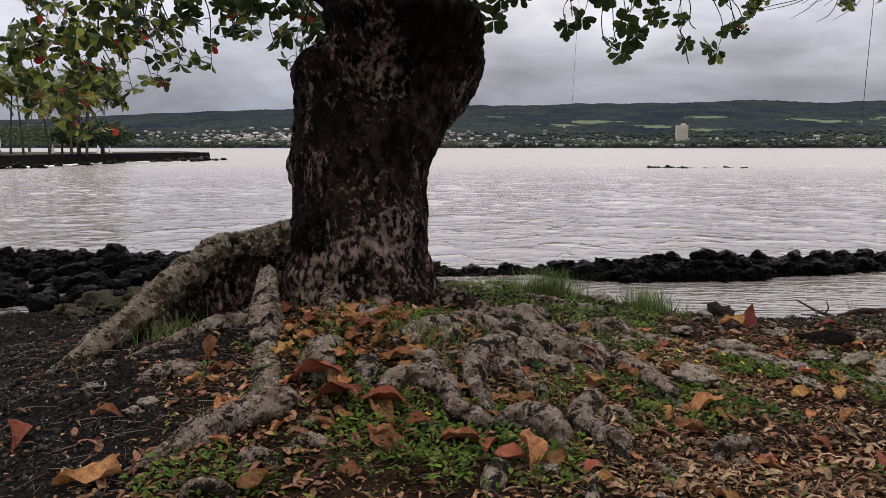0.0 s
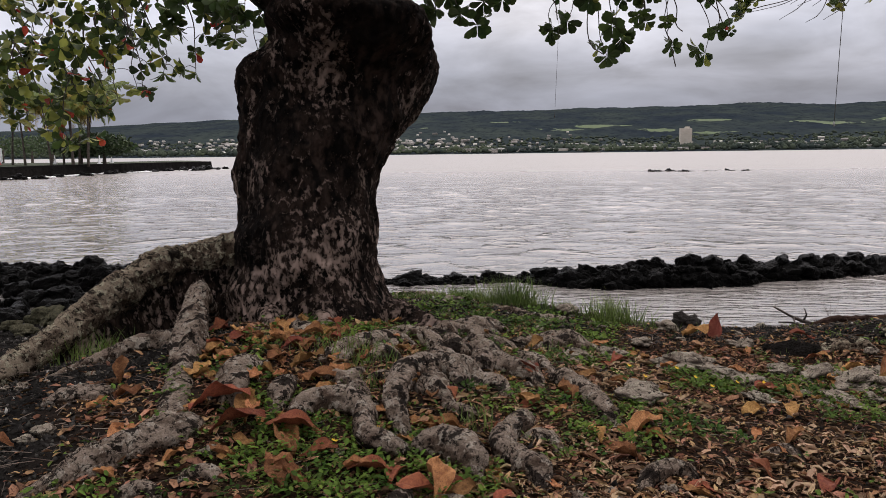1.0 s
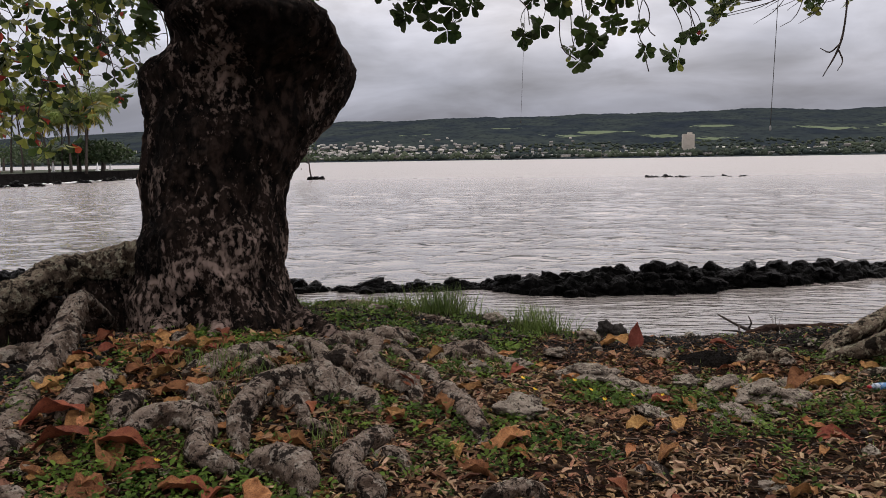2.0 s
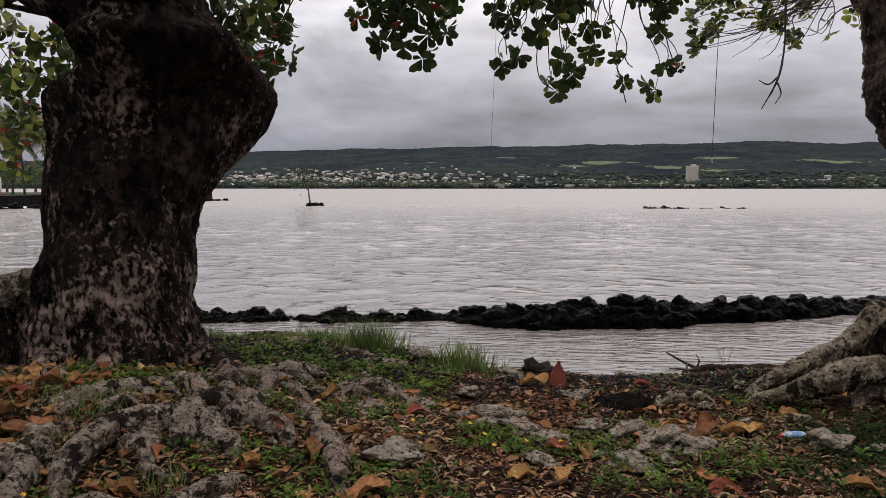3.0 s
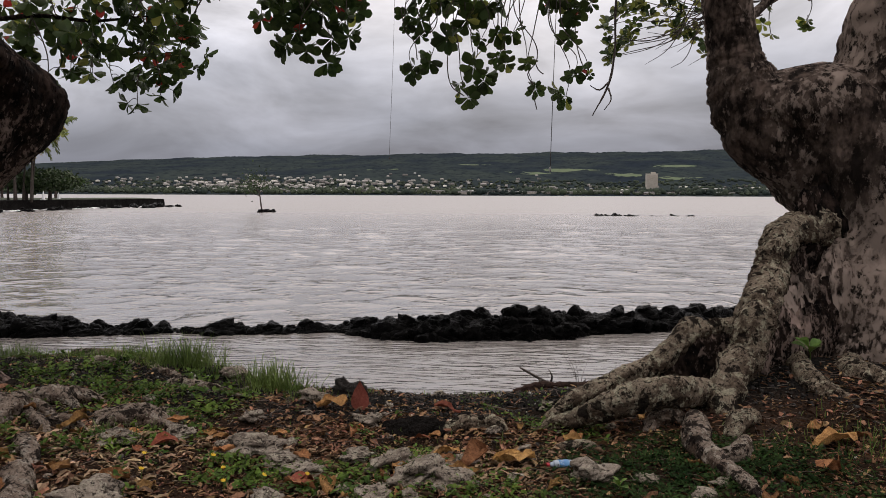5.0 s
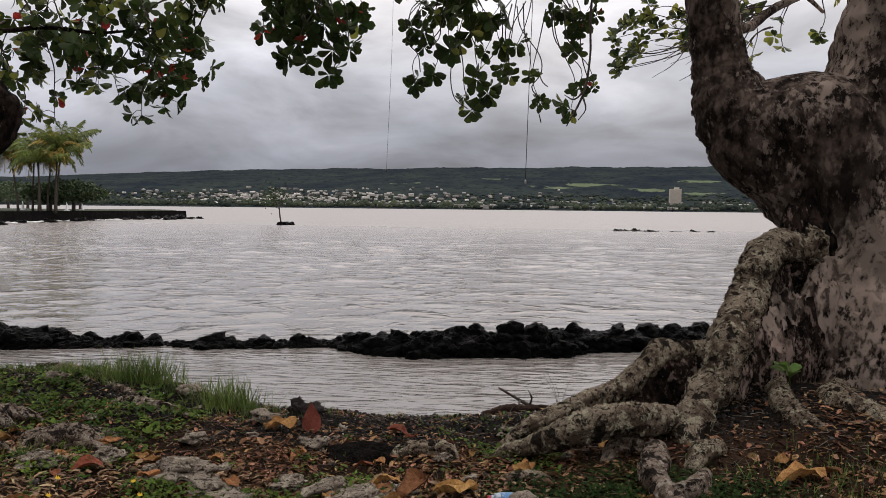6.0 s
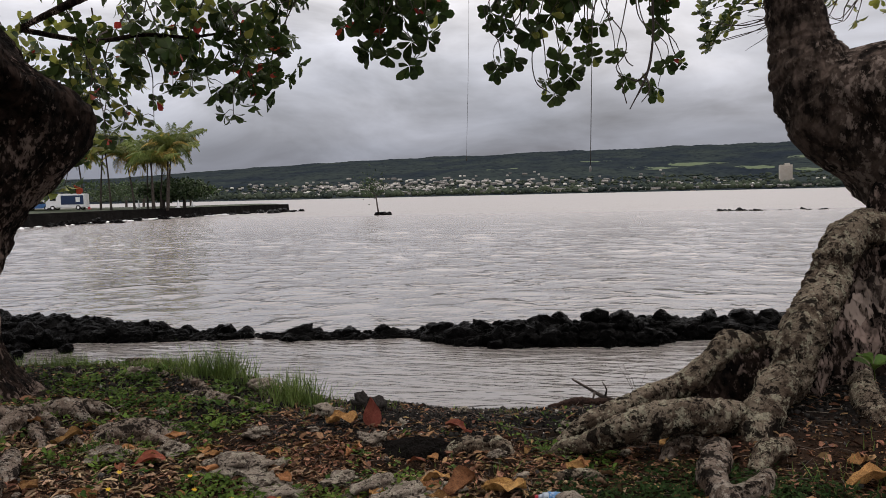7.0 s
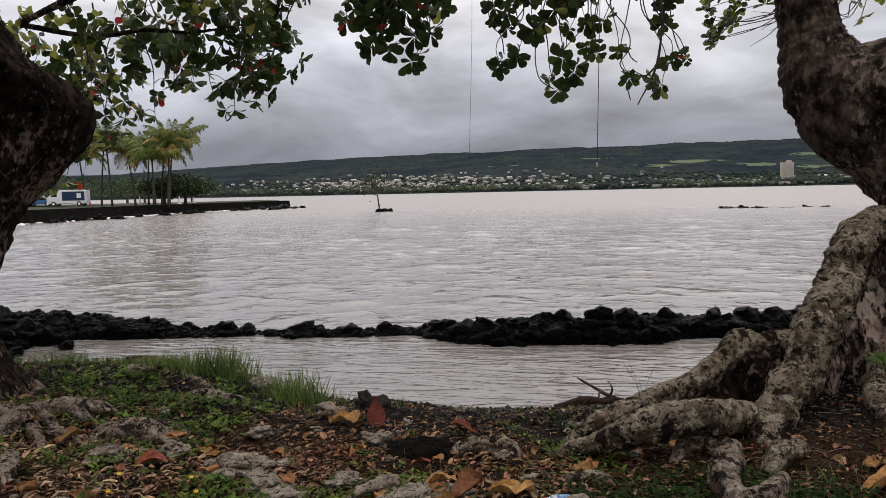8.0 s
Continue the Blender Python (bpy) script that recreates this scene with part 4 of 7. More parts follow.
limb("root", [(4.8, 6.95, 0.9, 0.04), (4.75, 6.65, 0.95, 0.07), (4.69, 6.36, 0.93, 0.08), (4.73, 6.13, 0.91, 0.068), (4.78, 5.93, 0.89, 0.058), (4.83, 5.76, 0.87, 0.048), (4.88, 5.6, 0.8, 0.015)], tree_2, M_ROOT, "pale bare root", seed=77, **KNOT)
limb("root", [(4.76, 6.16, 0.9, 0.05), (4.87, 6.13, 0.93, 0.058), (4.95, 6.3, 0.93, 0.05), (4.98, 6.52, 0.88, 0.02)], tree_2, M_ROOT, "pale bare root", seed=79, **KNOT)
limb("root", [(4.45, 6.65, 0.85, 0.03), (4.53, 6.77, 0.93, 0.062), (4.65, 6.78, 0.94, 0.062), (4.74, 6.88, 0.88, 0.025)], tree_2, M_ROOT, "pale bare root", seed=81, **KNOT)

# ---- hanging foliage over the water ----
LEAVES = [mesh_of("leaf", leaf_mesh("leaf", 0.2, 0.2, 0.15, k, 8, 3), M_LEAF) for k in range(4)]
REDS = [mesh_of("leaf", leaf_mesh("leaf", 0.25, 0.25, 0.2, 9 + k, 8, 3), M_LEAFR) for k in range(2)]
LEAF_RNG = random.Random(5)
counts = {"leaf": {tree_1: 0, tree_2: 0}}
spare = {tree_1: [], tree_2: []}
yellowish = {tree_1: [], tree_2: []}


def rosette(p, axis_dir, size, tree, single=True, red=0.006, yellow=0.0):
    """Leaves radiating from the end of a twig."""
    r = LEAF_RNG
    n = r.randint(6, 9)
    q = Vector(axis_dir).to_track_quat("Z", "Y")
    for k in range(n):
        a = 2 * math.pi * (k + r.uniform(-0.3, 0.3)) / n
        tilt = r.uniform(-5, 50)
        m = Matrix.Translation(p) @ q.to_matrix().to_4x4() @ pose(0, 0, 0, 0, 0, math.degrees(a)) @ pose(0, 0.02, 0, tilt, r.uniform(-20, 20), 0)
        s = size * r.uniform(0.72, 1.12)
        m = m @ Matrix.Diagonal((s * r.uniform(0.85, 1.08), s, s, 1))
        is_red = r.random() < red
        if single and (is_red or counts["leaf"][tree] < 300):
            ob = new("leaf", r.choice(REDS if is_red else LEAVES))
            ob.parent = tree
            ob.matrix_parent_inverse = Matrix.Translation(tree.location).inverted()
            ob.matrix_basis = m
            if is_red:
                ob["label"] = "leaf turned red"
            counts["leaf"][tree] += 1
        else:
            (yellowish if r.random() < yellow else spare)[tree].append(np.array(m))


TWIGS = {tree_1: [], tree_2: []}


def spray(x, tip, tree, y=21.0, top=8.7, n=7, size=0.34, side=0.35, yellow=0.0, red=0.006, single=True):
    """A drooping twig from the bough down to its tip, with rosettes along its lower part."""
    r = LEAF_RNG
    top = min(top, tip + r.uniform(2.0, 3.0))
    x0 = x + r.choice((-1, 1)) * r.uniform(0.5, 1.9)
    bend = r.uniform(0.25, 0.55)
    pts = [(x0, y + r.uniform(-0.8, 0.8), top + 0.3, 0.026), (x0 + bend * (x - x0), y + r.uniform(-0.3, 0.3), top - 0.1, 0.021),
           (x + 0.18 * (x0 - x) + r.uniform(-0.15, 0.15), y, top - 0.45 * (top - tip), 0.016), (x + r.uniform(-0.2, 0.2), y, tip + 0.28 * (top - tip), 0.012), (x, y, tip + 0.12, 0.009)]
    TWIGS[tree].append(pts)
    S = spline(pts, 0.1)
    rosette(Vector(S[-1][:3]), (r.uniform(-0.4, 0.4), r.uniform(-0.4, 0.4), -0.6), size, tree, single, red, yellow)
    for k in range(n - 1):
        f = (k + 0.7 + r.uniform(-0.3, 0.3)) / n
        c = S[max(0, len(S) - 1 - int(min(f, 0.98) * 2.6 / 0.1))]
        d = Vector((r.uniform(-1, 1), r.uniform(-1, 1), r.uniform(-0.6, 0.25))).normalized()
        e = Vector(c[:3]) + d * side * r.uniform(0.4, 1.2)
        TWIGS[tree].append([(*c[:3], 0.01), (*(Vector(c[:3]).lerp(e, 0.5) + Vector((0, 0, 0.06))), 0.009), (*e, 0.007)])
        rosette(e, d + Vector((0, 0, -0.3)), size * r.uniform(0.8, 1.05), tree, single, red, yellow)


def dangle(rows, hub, y, red=0.01):
    """Single rosettes on long thin twigs that hang from a bough: place along the shore, height, leaf length."""
    r = LEAF_RNG
    for x, z, size in rows:
        yy = y + r.uniform(-0.5, 0.5)
        top = min(hub[1], z + r.uniform(1.2, 2.4))
        hx = x + (hub[0] - x) * min(1.0, 0.35 * (top - z)) + r.uniform(-0.25, 0.25)
        TWIGS[tree_2].append([(hx, yy, top + 0.2, 0.016), (hx + 0.15 * (x - hx) + r.uniform(-0.15, 0.15), yy, 0.7 * top + 0.3 * z, 0.013), (x + r.uniform(-0.2, 0.2), yy, 0.3 * top + 0.7 * z, 0.010), (x, yy, z, 0.007)])
        rosette(Vector((x, yy, z)), (r.uniform(-0.5, 0.5), -0.7, -0.55), size, tree_2, True, red, 0.08)
        rosette(Vector((x + r.uniform(-0.12, 0.12), yy + 0.2, z + 0.16)), (r.uniform(-0.9, 0.9), 0.3, -0.3), size * 0.95, tree_2, True, red, 0.08)


dangle([(-1.93, 6.13, 0.29), (-1.43, 5.58, 0.36), (-1.09, 5.78, 0.29), (-0.78, 5.34, 0.32), (-0.48, 5.20, 0.37), (-0.79, 5.96, 0.36), (-0.29, 5.63, 0.32), (-0.04, 5.95, 0.32), (0.13, 5.61, 0.32), (-1.28, 6.11, 0.36), (-0.20, 6.30, 0.36), (-0.54, 6.23, 0.36), (-0.94, 6.30, 0.36), (0.34, 6.42, 0.17), (-1.62, 6.30, 0.23)], (-0.7, 7.6), 18.6)
dangle([(1.02, 6.59, 0.36), (1.06, 6.25, 0.23), (1.21, 5.21, 0.34), (1.57, 5.45, 0.37), (1.44, 6.30, 0.32), (1.38, 6.04, 0.23), (1.64, 6.69, 0.26), (2.06, 5.84, 0.37), (2.14, 6.18, 0.29), (2.46, 6.31, 0.34), (2.66, 6.56, 0.37), (2.92, 6.62, 0.29), (2.80, 5.84, 0.26), (2.62, 5.29, 0.40), (2.85, 5.00, 0.34), (2.51, 4.59, 0.34)], (2.1, 7.9), 20.0)
dangle([(2.32, 4.82, 0.23), (3.14, 6.03, 0.29), (3.50, 5.96, 0.26), (3.20, 5.47, 0.26), (3.37, 5.32, 0.26), (3.85, 5.32, 0.23), (4.05, 4.82, 0.26), (4.75, 6.67, 0.37), (4.79, 6.27, 0.26), (4.93, 6.55, 0.34), (4.76, 5.84, 0.29), (4.88, 5.00, 0.29), (4.73, 4.57, 0.34), (5.22, 5.02, 0.13), (5.26, 6.63, 0.20), (4.47, 6.70, 0.20)], (3.9, 7.9), 20.0, 0.02)
# fuller leaf where the twigs leave the boughs
fill = random.Random(14)
for x1, x2, z1, z2, y, num in ((-1.9, 0.4, 6.35, 7.7, 18.8, 34), (0.9, 3.3, 6.65, 8.2, 20.2, 44), (4.2, 5.4, 6.75, 8.2, 20.2, 20)):
    for k in range(num):
        rosette(Vector((fill.uniform(x1, x2), y + fill.uniform(-0.6, 0.8), fill.uniform(z1, z2))), (fill.uniform(-0.8, 0.8), fill.uniform(-1, 0.3), -0.4), 0.34, tree_2, False, 0.0, 0.06)
for x, tip, n in [(8.4, 5.9, 5), (9.1, 6.0, 5), (9.8, 6.2, 5), (10.6, 6.4, 5), (7.6, 6.3, 4)]:
    spray(x, tip, tree_2, n=n, y=22.0, top=8.6, size=0.24, side=0.4, single=False, yellow=0.45)
for x, z, size in [(5.90, 5.82, 0.24), (6.04, 6.00, 0.24), (5.94, 6.59, 0.24), (6.21, 6.76, 0.24), (6.50, 6.45, 0.24), (6.20, 7.04, 0.24), (6.76, 6.94, 0.24), (7.05, 6.67, 0.24), (7.47, 6.46, 0.24), (7.92, 6.33, 0.24), (8.32, 6.03, 0.24), (8.13, 7.09, 0.24), (8.56, 6.75, 0.24), (7.31, 7.08, 0.24), (7.73, 6.81, 0.24), (8.81, 7.02, 0.24), (6.64, 7.22, 0.24), (6.38, 6.17, 0.24)]:
    for k in range(3):
        rosette(Vector((x, 22.0, z)) + 0.16 * Vector((LEAF_RNG.uniform(-1, 1), LEAF_RNG.uniform(-1, 1), LEAF_RNG.uniform(-1, 1))), (LEAF_RNG.uniform(-1, 0.2), -0.5, 0.4), size, tree_2, False, 0.0, 0.5)
    TWIGS[tree_2].append([(9.4, 22.0, 7.4, 0.02), (0.5 * (x + 9.4), 22.0, 0.55 * z + 0.45 * 7.4 - 0.25, 0.014), (x + 0.5, 22.0, z + 0.1, 0.010), (x, 22.0, z, 0.007)])
for x, tip, n in [(-5.7, 4.45, 9), (-5.1, 4.65, 9), (-4.6, 5.3, 8), (-4.25, 6.1, 6), (-6.3, 4.95, 9), (-6.9, 5.2, 8), (-7.4, 5.25, 8), (-8.0, 4.4, 8), (-8.9, 4.4, 9), (-9.5, 4.0, 9), (-5.4, 5.6, 8), (-6.6, 5.9, 8), (-7.7, 5.9, 7), (-8.5, 5.6, 7), (-4.9, 6.0, 7), (-9.9, 5.2, 7)]:
    spray(x, tip, tree_1, n=n, y=20.6, size=0.35, side=0.4, red=0.025, yellow=0.14)
for x, tip, n in [(-10.4, 4.2, 8), (-11.0, 3.9, 8), (-11.5, 3.6, 9), (-12.0, 2.8, 11), (-12.6, 2.6, 12), (-13.2, 3.0, 11), (-13.8, 3.3, 11), (-11.2, 5.2, 8), (-12.3, 4.6, 9), (-13.0, 5.0, 9), (-14.4, 3.4, 10), (-10.6, 5.6, 7), (-13.6, 5.4, 8)]:
    spray(x, tip, tree_1, n=n, y=22.0, top=8.8, size=0.35, side=0.5, red=0.05, yellow=0.42)

# leafy mass over the western shore
r = random.Random(9)
for k in range(160):
    x = r.uniform(-14.5, -4.6)
    z = r.uniform(5.6, 8.6) - 0.16 * max(0, -x - 9)
    if noise.noise(Vector((x * 0.8, z * 1.1, 2))) > -0.12:
        rosette(Vector((x, r.uniform(20, 23), z)), (r.uniform(-1, 1), r.uniform(-1, 1), -0.4), 0.36, tree_1, False, 0.0, 0.12 + 0.35 * smooth(-9, -12, x))
for k in range(45):
    x = r.uniform(-3.0, 5.4)
    z = r.uniform(7.4, 8.8)
    if noise.noise(Vector((x * 0.8, z * 1.1, 6))) > -0.1:
        rosette(Vector((x, r.uniform(20.5, 22.5), z)), (r.uniform(-1, 1), r.uniform(-1, 1), -0.4), 0.36, tree_2, False, 0.0, 0.05)
limb("branch", [(-11.8, 20.4, 7.1, 0.08), (-9.8, 20.6, 6.7, 0.065), (-8.2, 20.6, 6.75, 0.055), (-6.8, 20.6, 6.6, 0.04), (-5.2, 20.6, 6.7, 0.02)], tree_1, M_BARK, step=0.1, sides=10, rough=0.15)

# crowns overhead, out of view; spread behind the camera and thickened to shade the ground
r = random.Random(11)
for tree, lo, hi, num in ((tree_1, -13, 2.2, 1700), (tree_2, 2.2, 13, 1250)):
    for k in range(num):
        x, y = r.uniform(lo, hi), r.uniform(-13, 22)
        z = 6.6 + 0.10 * max(0, y - 6) + r.uniform(0, 2.6) + 0.8 * noise.noise(Vector((x * 0.3, y * 0.3, 1)))
        z += 1.3 * smooth(15, 20, y)
        if noise.noise(Vector((x * 0.35, y * 0.35, 7))) < -0.34:
            continue
        rosette(Vector((x, y, z)), (r.uniform(-1, 1), r.uniform(-1, 1), 0.3), 0.36, tree, False, 0.0, 0.1)

for tree in (tree_1, tree_2):
    LB = leaf_mesh("leaf", 0.2, 0.2, 0.15, 3, 7, 3)
    for name, rows, m in (("crown", spare[tree], M_LEAFI), ("crown", yellowish[tree], M_LEAFY)):
        if rows:
            ob = under(tree, many(name, LB, rows, m, tree))
            ob["kind"] = "stuff"
    V, F = [], []
    for pts in TWIGS[tree]:
        v, f = tube_data(pts, 0.12, 5, 0.0, 0.0, cap=False)
        o = len(V)
        V += v
        F += [tuple(i + o for i in q) for q in f]
    ob = under(tree, finish("twig", grid_mesh("twig", V, F), M_TWIG, tree))
    ob["kind"] = "stuff"

# bare dead twigs by the second tree
limb("dead_twig", [(4.62, 8.7, 5.2, 0.013), (4.46, 8.6, 4.1, 0.010), (4.45, 8.6, 3.6, 0.009), (4.4, 8.6, 3.3, 0.009), (4.27, 8.6, 3.04, 0.004)], tree_2, M_TWIG, step=0.04, sides=6, rough=0.3)
limb("dead_twig", [(4.41, 8.6, 3.33, 0.009), (4.33, 8.62, 3.26, 0.007), (4.25, 8.63, 3.3, 0.004)], tree_2, M_TWIG, step=0.03, sides=5, rough=0.3)
limb("dead_twig", [(4.40, 8.6, 3.27, 0.009), (4.42, 8.55, 3.17, 0.006), (4.36, 8.5, 3.08, 0.004)], tree_2, M_TWIG, step=0.03, sides=5, rough=0.3)
r = random.Random(21)
for k in range(12):
    x1, z1 = 8.9 + r.uniform(-0.6, 0.6), 6.7 + r.uniform(-0.3, 0.5)
    x2, z2 = 5.6 + 2.8 * r.random(), 5.3 + r.uniform(0, 0.9)
    limb("dead_twig", [(x1, 21, z1, 0.016), ((2 * x1 + x2) / 3, 21, z1 - 0.15, 0.013), ((x1 + 2 * x2) / 3, 21, (z1 + z2) / 2 - 0.25 - 0.2 * r.random(), 0.010), (x2, 21, z2, 0.005)], tree_2, M_TWIG, step=0.12, sides=5, rough=0.2)
for pts in ([(2.3, 6.7), (2.04, 5.6), (2.1, 4.9), (2.42, 4.62)], [(0.95, 6.6), (1.06, 6.1), (1.27, 5.85), (1.33, 5.45)], [(3.7, 7.0), (3.36, 6.3), (3.34, 5.45)], [(3.5, 6.9), (3.6, 6.4), (4.02, 5.8), (4.06, 5.4), (3.86, 5.1), (4.0, 4.85)],
            [(3.98, 4.75), (4.03, 4.5), (4.08, 4.3)], [(4.95, 6.6), (4.92, 6.0), (5.02, 5.5), (5.2, 5.05)], [(1.75, 6.9), (1.78, 6.3), (1.62, 6.05)], [(4.0, 5.45), (4.1, 5.2), (4.22, 5.1)]):
    limb("dead_twig", [(x, 20.0, z, 0.013) for x, z in pts], tree_2, M_TWIG, step=0.08, sides=5, rough=0.2)


# ---- rock wall in the shallows ----
wall = tagged(empty("rock_wall", (2, 15.2, 0)), "low wall of piled wet black lava boulders in the shallows", "rock wall", kind="structure")
ROCKS = []
for k in range(9):
    me = rock_mesh("stone", k * 5.3, 0.5, 3, (1.0, 0.88, 0.85))
    for v in me.vertices:
        q = v.co + Vector((k * 2.7, 0, 0))
        v.co *= 1 + 0.22 * (0.25 - abs(noise.noise(q * 1.7))) + 0.14 * (0.25 - abs(noise.noise(q * 3.9))) + 0.05 * noise.noise(q * 8.0)
    me.polygons.foreach_set("use_smooth", np.zeros(len(me.polygons), bool))
    me.materials.append(M_LAVA)
    ROCKS.append(me)
r = random.Random(31)


WALL_X = (-15, -9, -6, -5, -3.1, -2, -1.4, -0.2, 0.5, 1.4, 2.1, 4.0, 4.6, 4.9, 6.0, 7.2, 9.0, 15.0)
WALL_FRONT = (12.2, 13.0, 13.6, 13.7, 14.2, 14.55, 14.4, 14.7, 14.95, 14.4, 14.25, 14.55, 14.7, 15.2, 15.5, 16.2, 17.2, 20.5)
WALL_DEPTH = (1.6, 1.6, 1.5, 1.2, 0.7, 0.45, 0.55, 0.45, 0.45, 0.8, 1.0, 1.2, 1.2, 1.0, 0.9, 0.8, 0.8, 0.8)
WALL_TOP = (0.45, 0.45, 0.38, 0.26, 0.13, 0.08, 0.14, 0.12, 0.12, 0.22, 0.32, 0.38, 0.35, 0.31, 0.3, 0.22, 0.2, 0.2)


def wall_front(x):
    return float(np.interp(x, WALL_X, WALL_FRONT))


def wall_depth(x):
    return float(np.interp(x, WALL_X, WALL_DEPTH))


def wall_top(x):
    return float(np.interp(x, WALL_X, WALL_TOP))


def boulder(x, y, z, s, parent, name="stone"):
    ob = new(name, r.choice(ROCKS))
    ob.parent = parent
    ob.matrix_parent_inverse = Matrix.Translation(parent.location).inverted()
    ob.matrix_basis = Matrix(trs((x, y, z), r.uniform(-25, 25), r.uniform(-25, 25), r.uniform(0, 360), (s * r.uniform(0.9, 1.3), s, s * r.uniform(0.8, 1.05))).tolist())
    return ob


x = -15.0
while x < 15.0:
    h, f, d = wall_top(x), wall_front(x), wall_depth(x)
    s = r.uniform(0.09, 0.17)
    n = max(2, round(d / 0.24))
    for k in range(n):
        y = f + d * (k + 0.5) / n + r.uniform(-0.06, 0.06)
        rise = h * (0.55 + 0.45 * math.sin(math.pi * (k + 0.5) / n))
        boulder(x + r.uniform(-0.08, 0.08), y, rise - 0.95 * s + r.uniform(-0.06, 0.02), s * r.uniform(0.85, 1.25), wall)
        if h > 0.18:
            boulder(x + r.uniform(-0.1, 0.1), y, 0.02 + r.uniform(-0.06, 0.08), s * 1.35, wall)
    boulder(x, f + r.uniform(-0.02, 0.08), r.uniform(-0.07, 0.0), s, wall)
    x += s * 1.35
# the larger stones that stand up along its crest: place, height of the top, size
for x, top, s in ((-7.3, 0.54, 0.24), (-6.0, 0.4, 0.22), (-4.6, 0.2, 0.2), (-2.8, 0.25, 0.22), (-2.9, 0.22, 0.16), (-1.42, 0.27, 0.24), (-1.1, 0.14, 0.16), (-0.6, 0.19, 0.16), (0.05, 0.22, 0.19), (0.95, 0.27, 0.17), (1.3, 0.24, 0.2), (1.85, 0.36, 0.2), (2.35, 0.35, 0.17),
                  (2.85, 0.42, 0.2), (3.09, 0.46, 0.19), (3.62, 0.54, 0.25), (4.03, 0.52, 0.23), (4.7, 0.42, 0.19), (5.45, 0.39, 0.19), (5.97, 0.46, 0.22), (6.4, 0.34, 0.2), (6.95, 0.4, 0.21), (7.42, 0.33, 0.19)):
    boulder(x, wall_front(x) + 0.55 * wall_depth(x), top - 0.9 * s, s * 0.92, wall)

# shore rocks to the west
bank_rocks = tagged(empty("shore_rocks", (-7, 12, 0)), "tumble of wet black lava rocks at the water's edge", "rocks", kind="structure")
for k in range(210):
    x, y = r.uniform(-13, -4.6), r.uniform(10.6, 13.6)
    y -= 0.25 * max(0, x + 6)
    boulder(x, y, r.uniform(-0.1, 0.16), r.uniform(0.1, 0.23), bank_rocks)
for k in range(16):
    x = r.uniform(-7.4, -5.8)
    boulder(x, 14.0 + r.uniform(-0.4, 0.4), r.uniform(0.0, 0.2), r.uniform(0.16, 0.26), bank_rocks)

# ---- loose things on the ground ----
STONES = []
for k in range(6):
    me = rock_mesh("stone", 60 + k * 3.7, 0.7, 4, (1.0, 0.8, 0.5))
    me.materials.append(M_LICHEN)
    STONES.append(me)
MOSSY = rock_mesh("stone", 91, 0.85, 4, (1.0, 0.8, 0.5))
MOSSY.materials.append(M_MOSS)


def stone(x, y, s, label, me=None, sink=0.25, flat=1.0, rz=None, group="stones on the ground"):
    ob = new("stone", me or r.choice(STONES))
    ob.matrix_basis = Matrix(trs((x, y, G(x, y) + s * flat * (0.5 - sink)), r.uniform(-10, 10), r.uniform(-10, 10), r.uniform(0, 360) if rz is None else rz, (s, s, s * flat)).tolist())
    return tagged(ob, label, "stone", group)


black = rock_mesh("stone", 77, 0.9, 4, (1, 0.8, 0.8))
black.materials.append(mat("dark_lava_stone", ((0.03, 0.027, 0.025), (0.07, 0.062, 0.056), (0.015, 0.013, 0.012)), 8, 50, 0.9, 1.0, 0.01, space="object", spec=0.05))
stone(2.3, 7.75, 0.11, "dark grey lava stone on the edge of the bank", black, 0.05)
stone(2.62, 6.98, 0.09, "pale grey stone half sunk in gravel", None, 0.1)
stone(2.12, 7.45, 0.10, "pale grey stone half sunk in gravel", None, 0.1)
for x, y, s, f in ((2.08, 6.2, 0.18, 0.6), (2.28, 6.1, 0.16, 0.6), (2.45, 5.98, 0.12, 0.7), (2.93, 6.12, 0.16, 0.6), (3.12, 5.98, 0.19, 0.6), (3.3, 5.86, 0.13, 0.7), (1.62, 5.2, 0.14, 0.7), (1.3, 6.1, 0.13, 0.7), (1.55, 6.35, 0.12, 0.7), (1.1, 6.5, 0.14, 0.7), (1.85, 6.9, 0.1, 0.7), (2.7, 6.2, 0.1, 0.7), (1.95, 6.2, 0.1, 0.6), (3.35, 6.2, 0.1, 0.7), (2.9, 5.6, 0.14, 0.5), (2.4, 5.5, 0.1, 0.6)):
    stone(x, y, s, "flat lichen-grey stone set in the earth", None, 0.22, f)
for x, y, s in ((-3.2, 7.5, 0.2), (-3.6, 7.4, 0.17), (-2.9, 7.8, 0.2), (-4.0, 7.6, 0.2), (-3.1, 7.1, 0.11), (-3.5, 6.9, 0.1), (-2.7, 7.4, 0.13), (-4.4, 7.9, 0.22), (-2.5, 8.0, 0.14), (-3.35, 7.2, 0.13), (-3.8, 7.1, 0.09)):
    stone(x, y, s, "moss-grown grey-green stone on the bank", MOSSY, 0.25)
for x, y, s in ((0.2, 7.9, 0.1), (1.3, 8.05, 0.1), (1.1, 7.6, 0.08), (1.5, 7.95, 0.08), (4.35, 5.95, 0.06), (3.72, 6.25, 0.05), (4.05, 5.95, 0.11), (3.7, 6.45, 0.05), (4.6, 5.75, 0.06)):
    stone(x, y, s, "rough grey stone among the weeds", None, 0.2)
for k in range(110):
    x, y = r.uniform(-2.5, 4.8), r.uniform(3.4, 8.2)
    stone(x, y, r.uniform(0.018, 0.055), "small grey stone on the ground", None, 0.1)

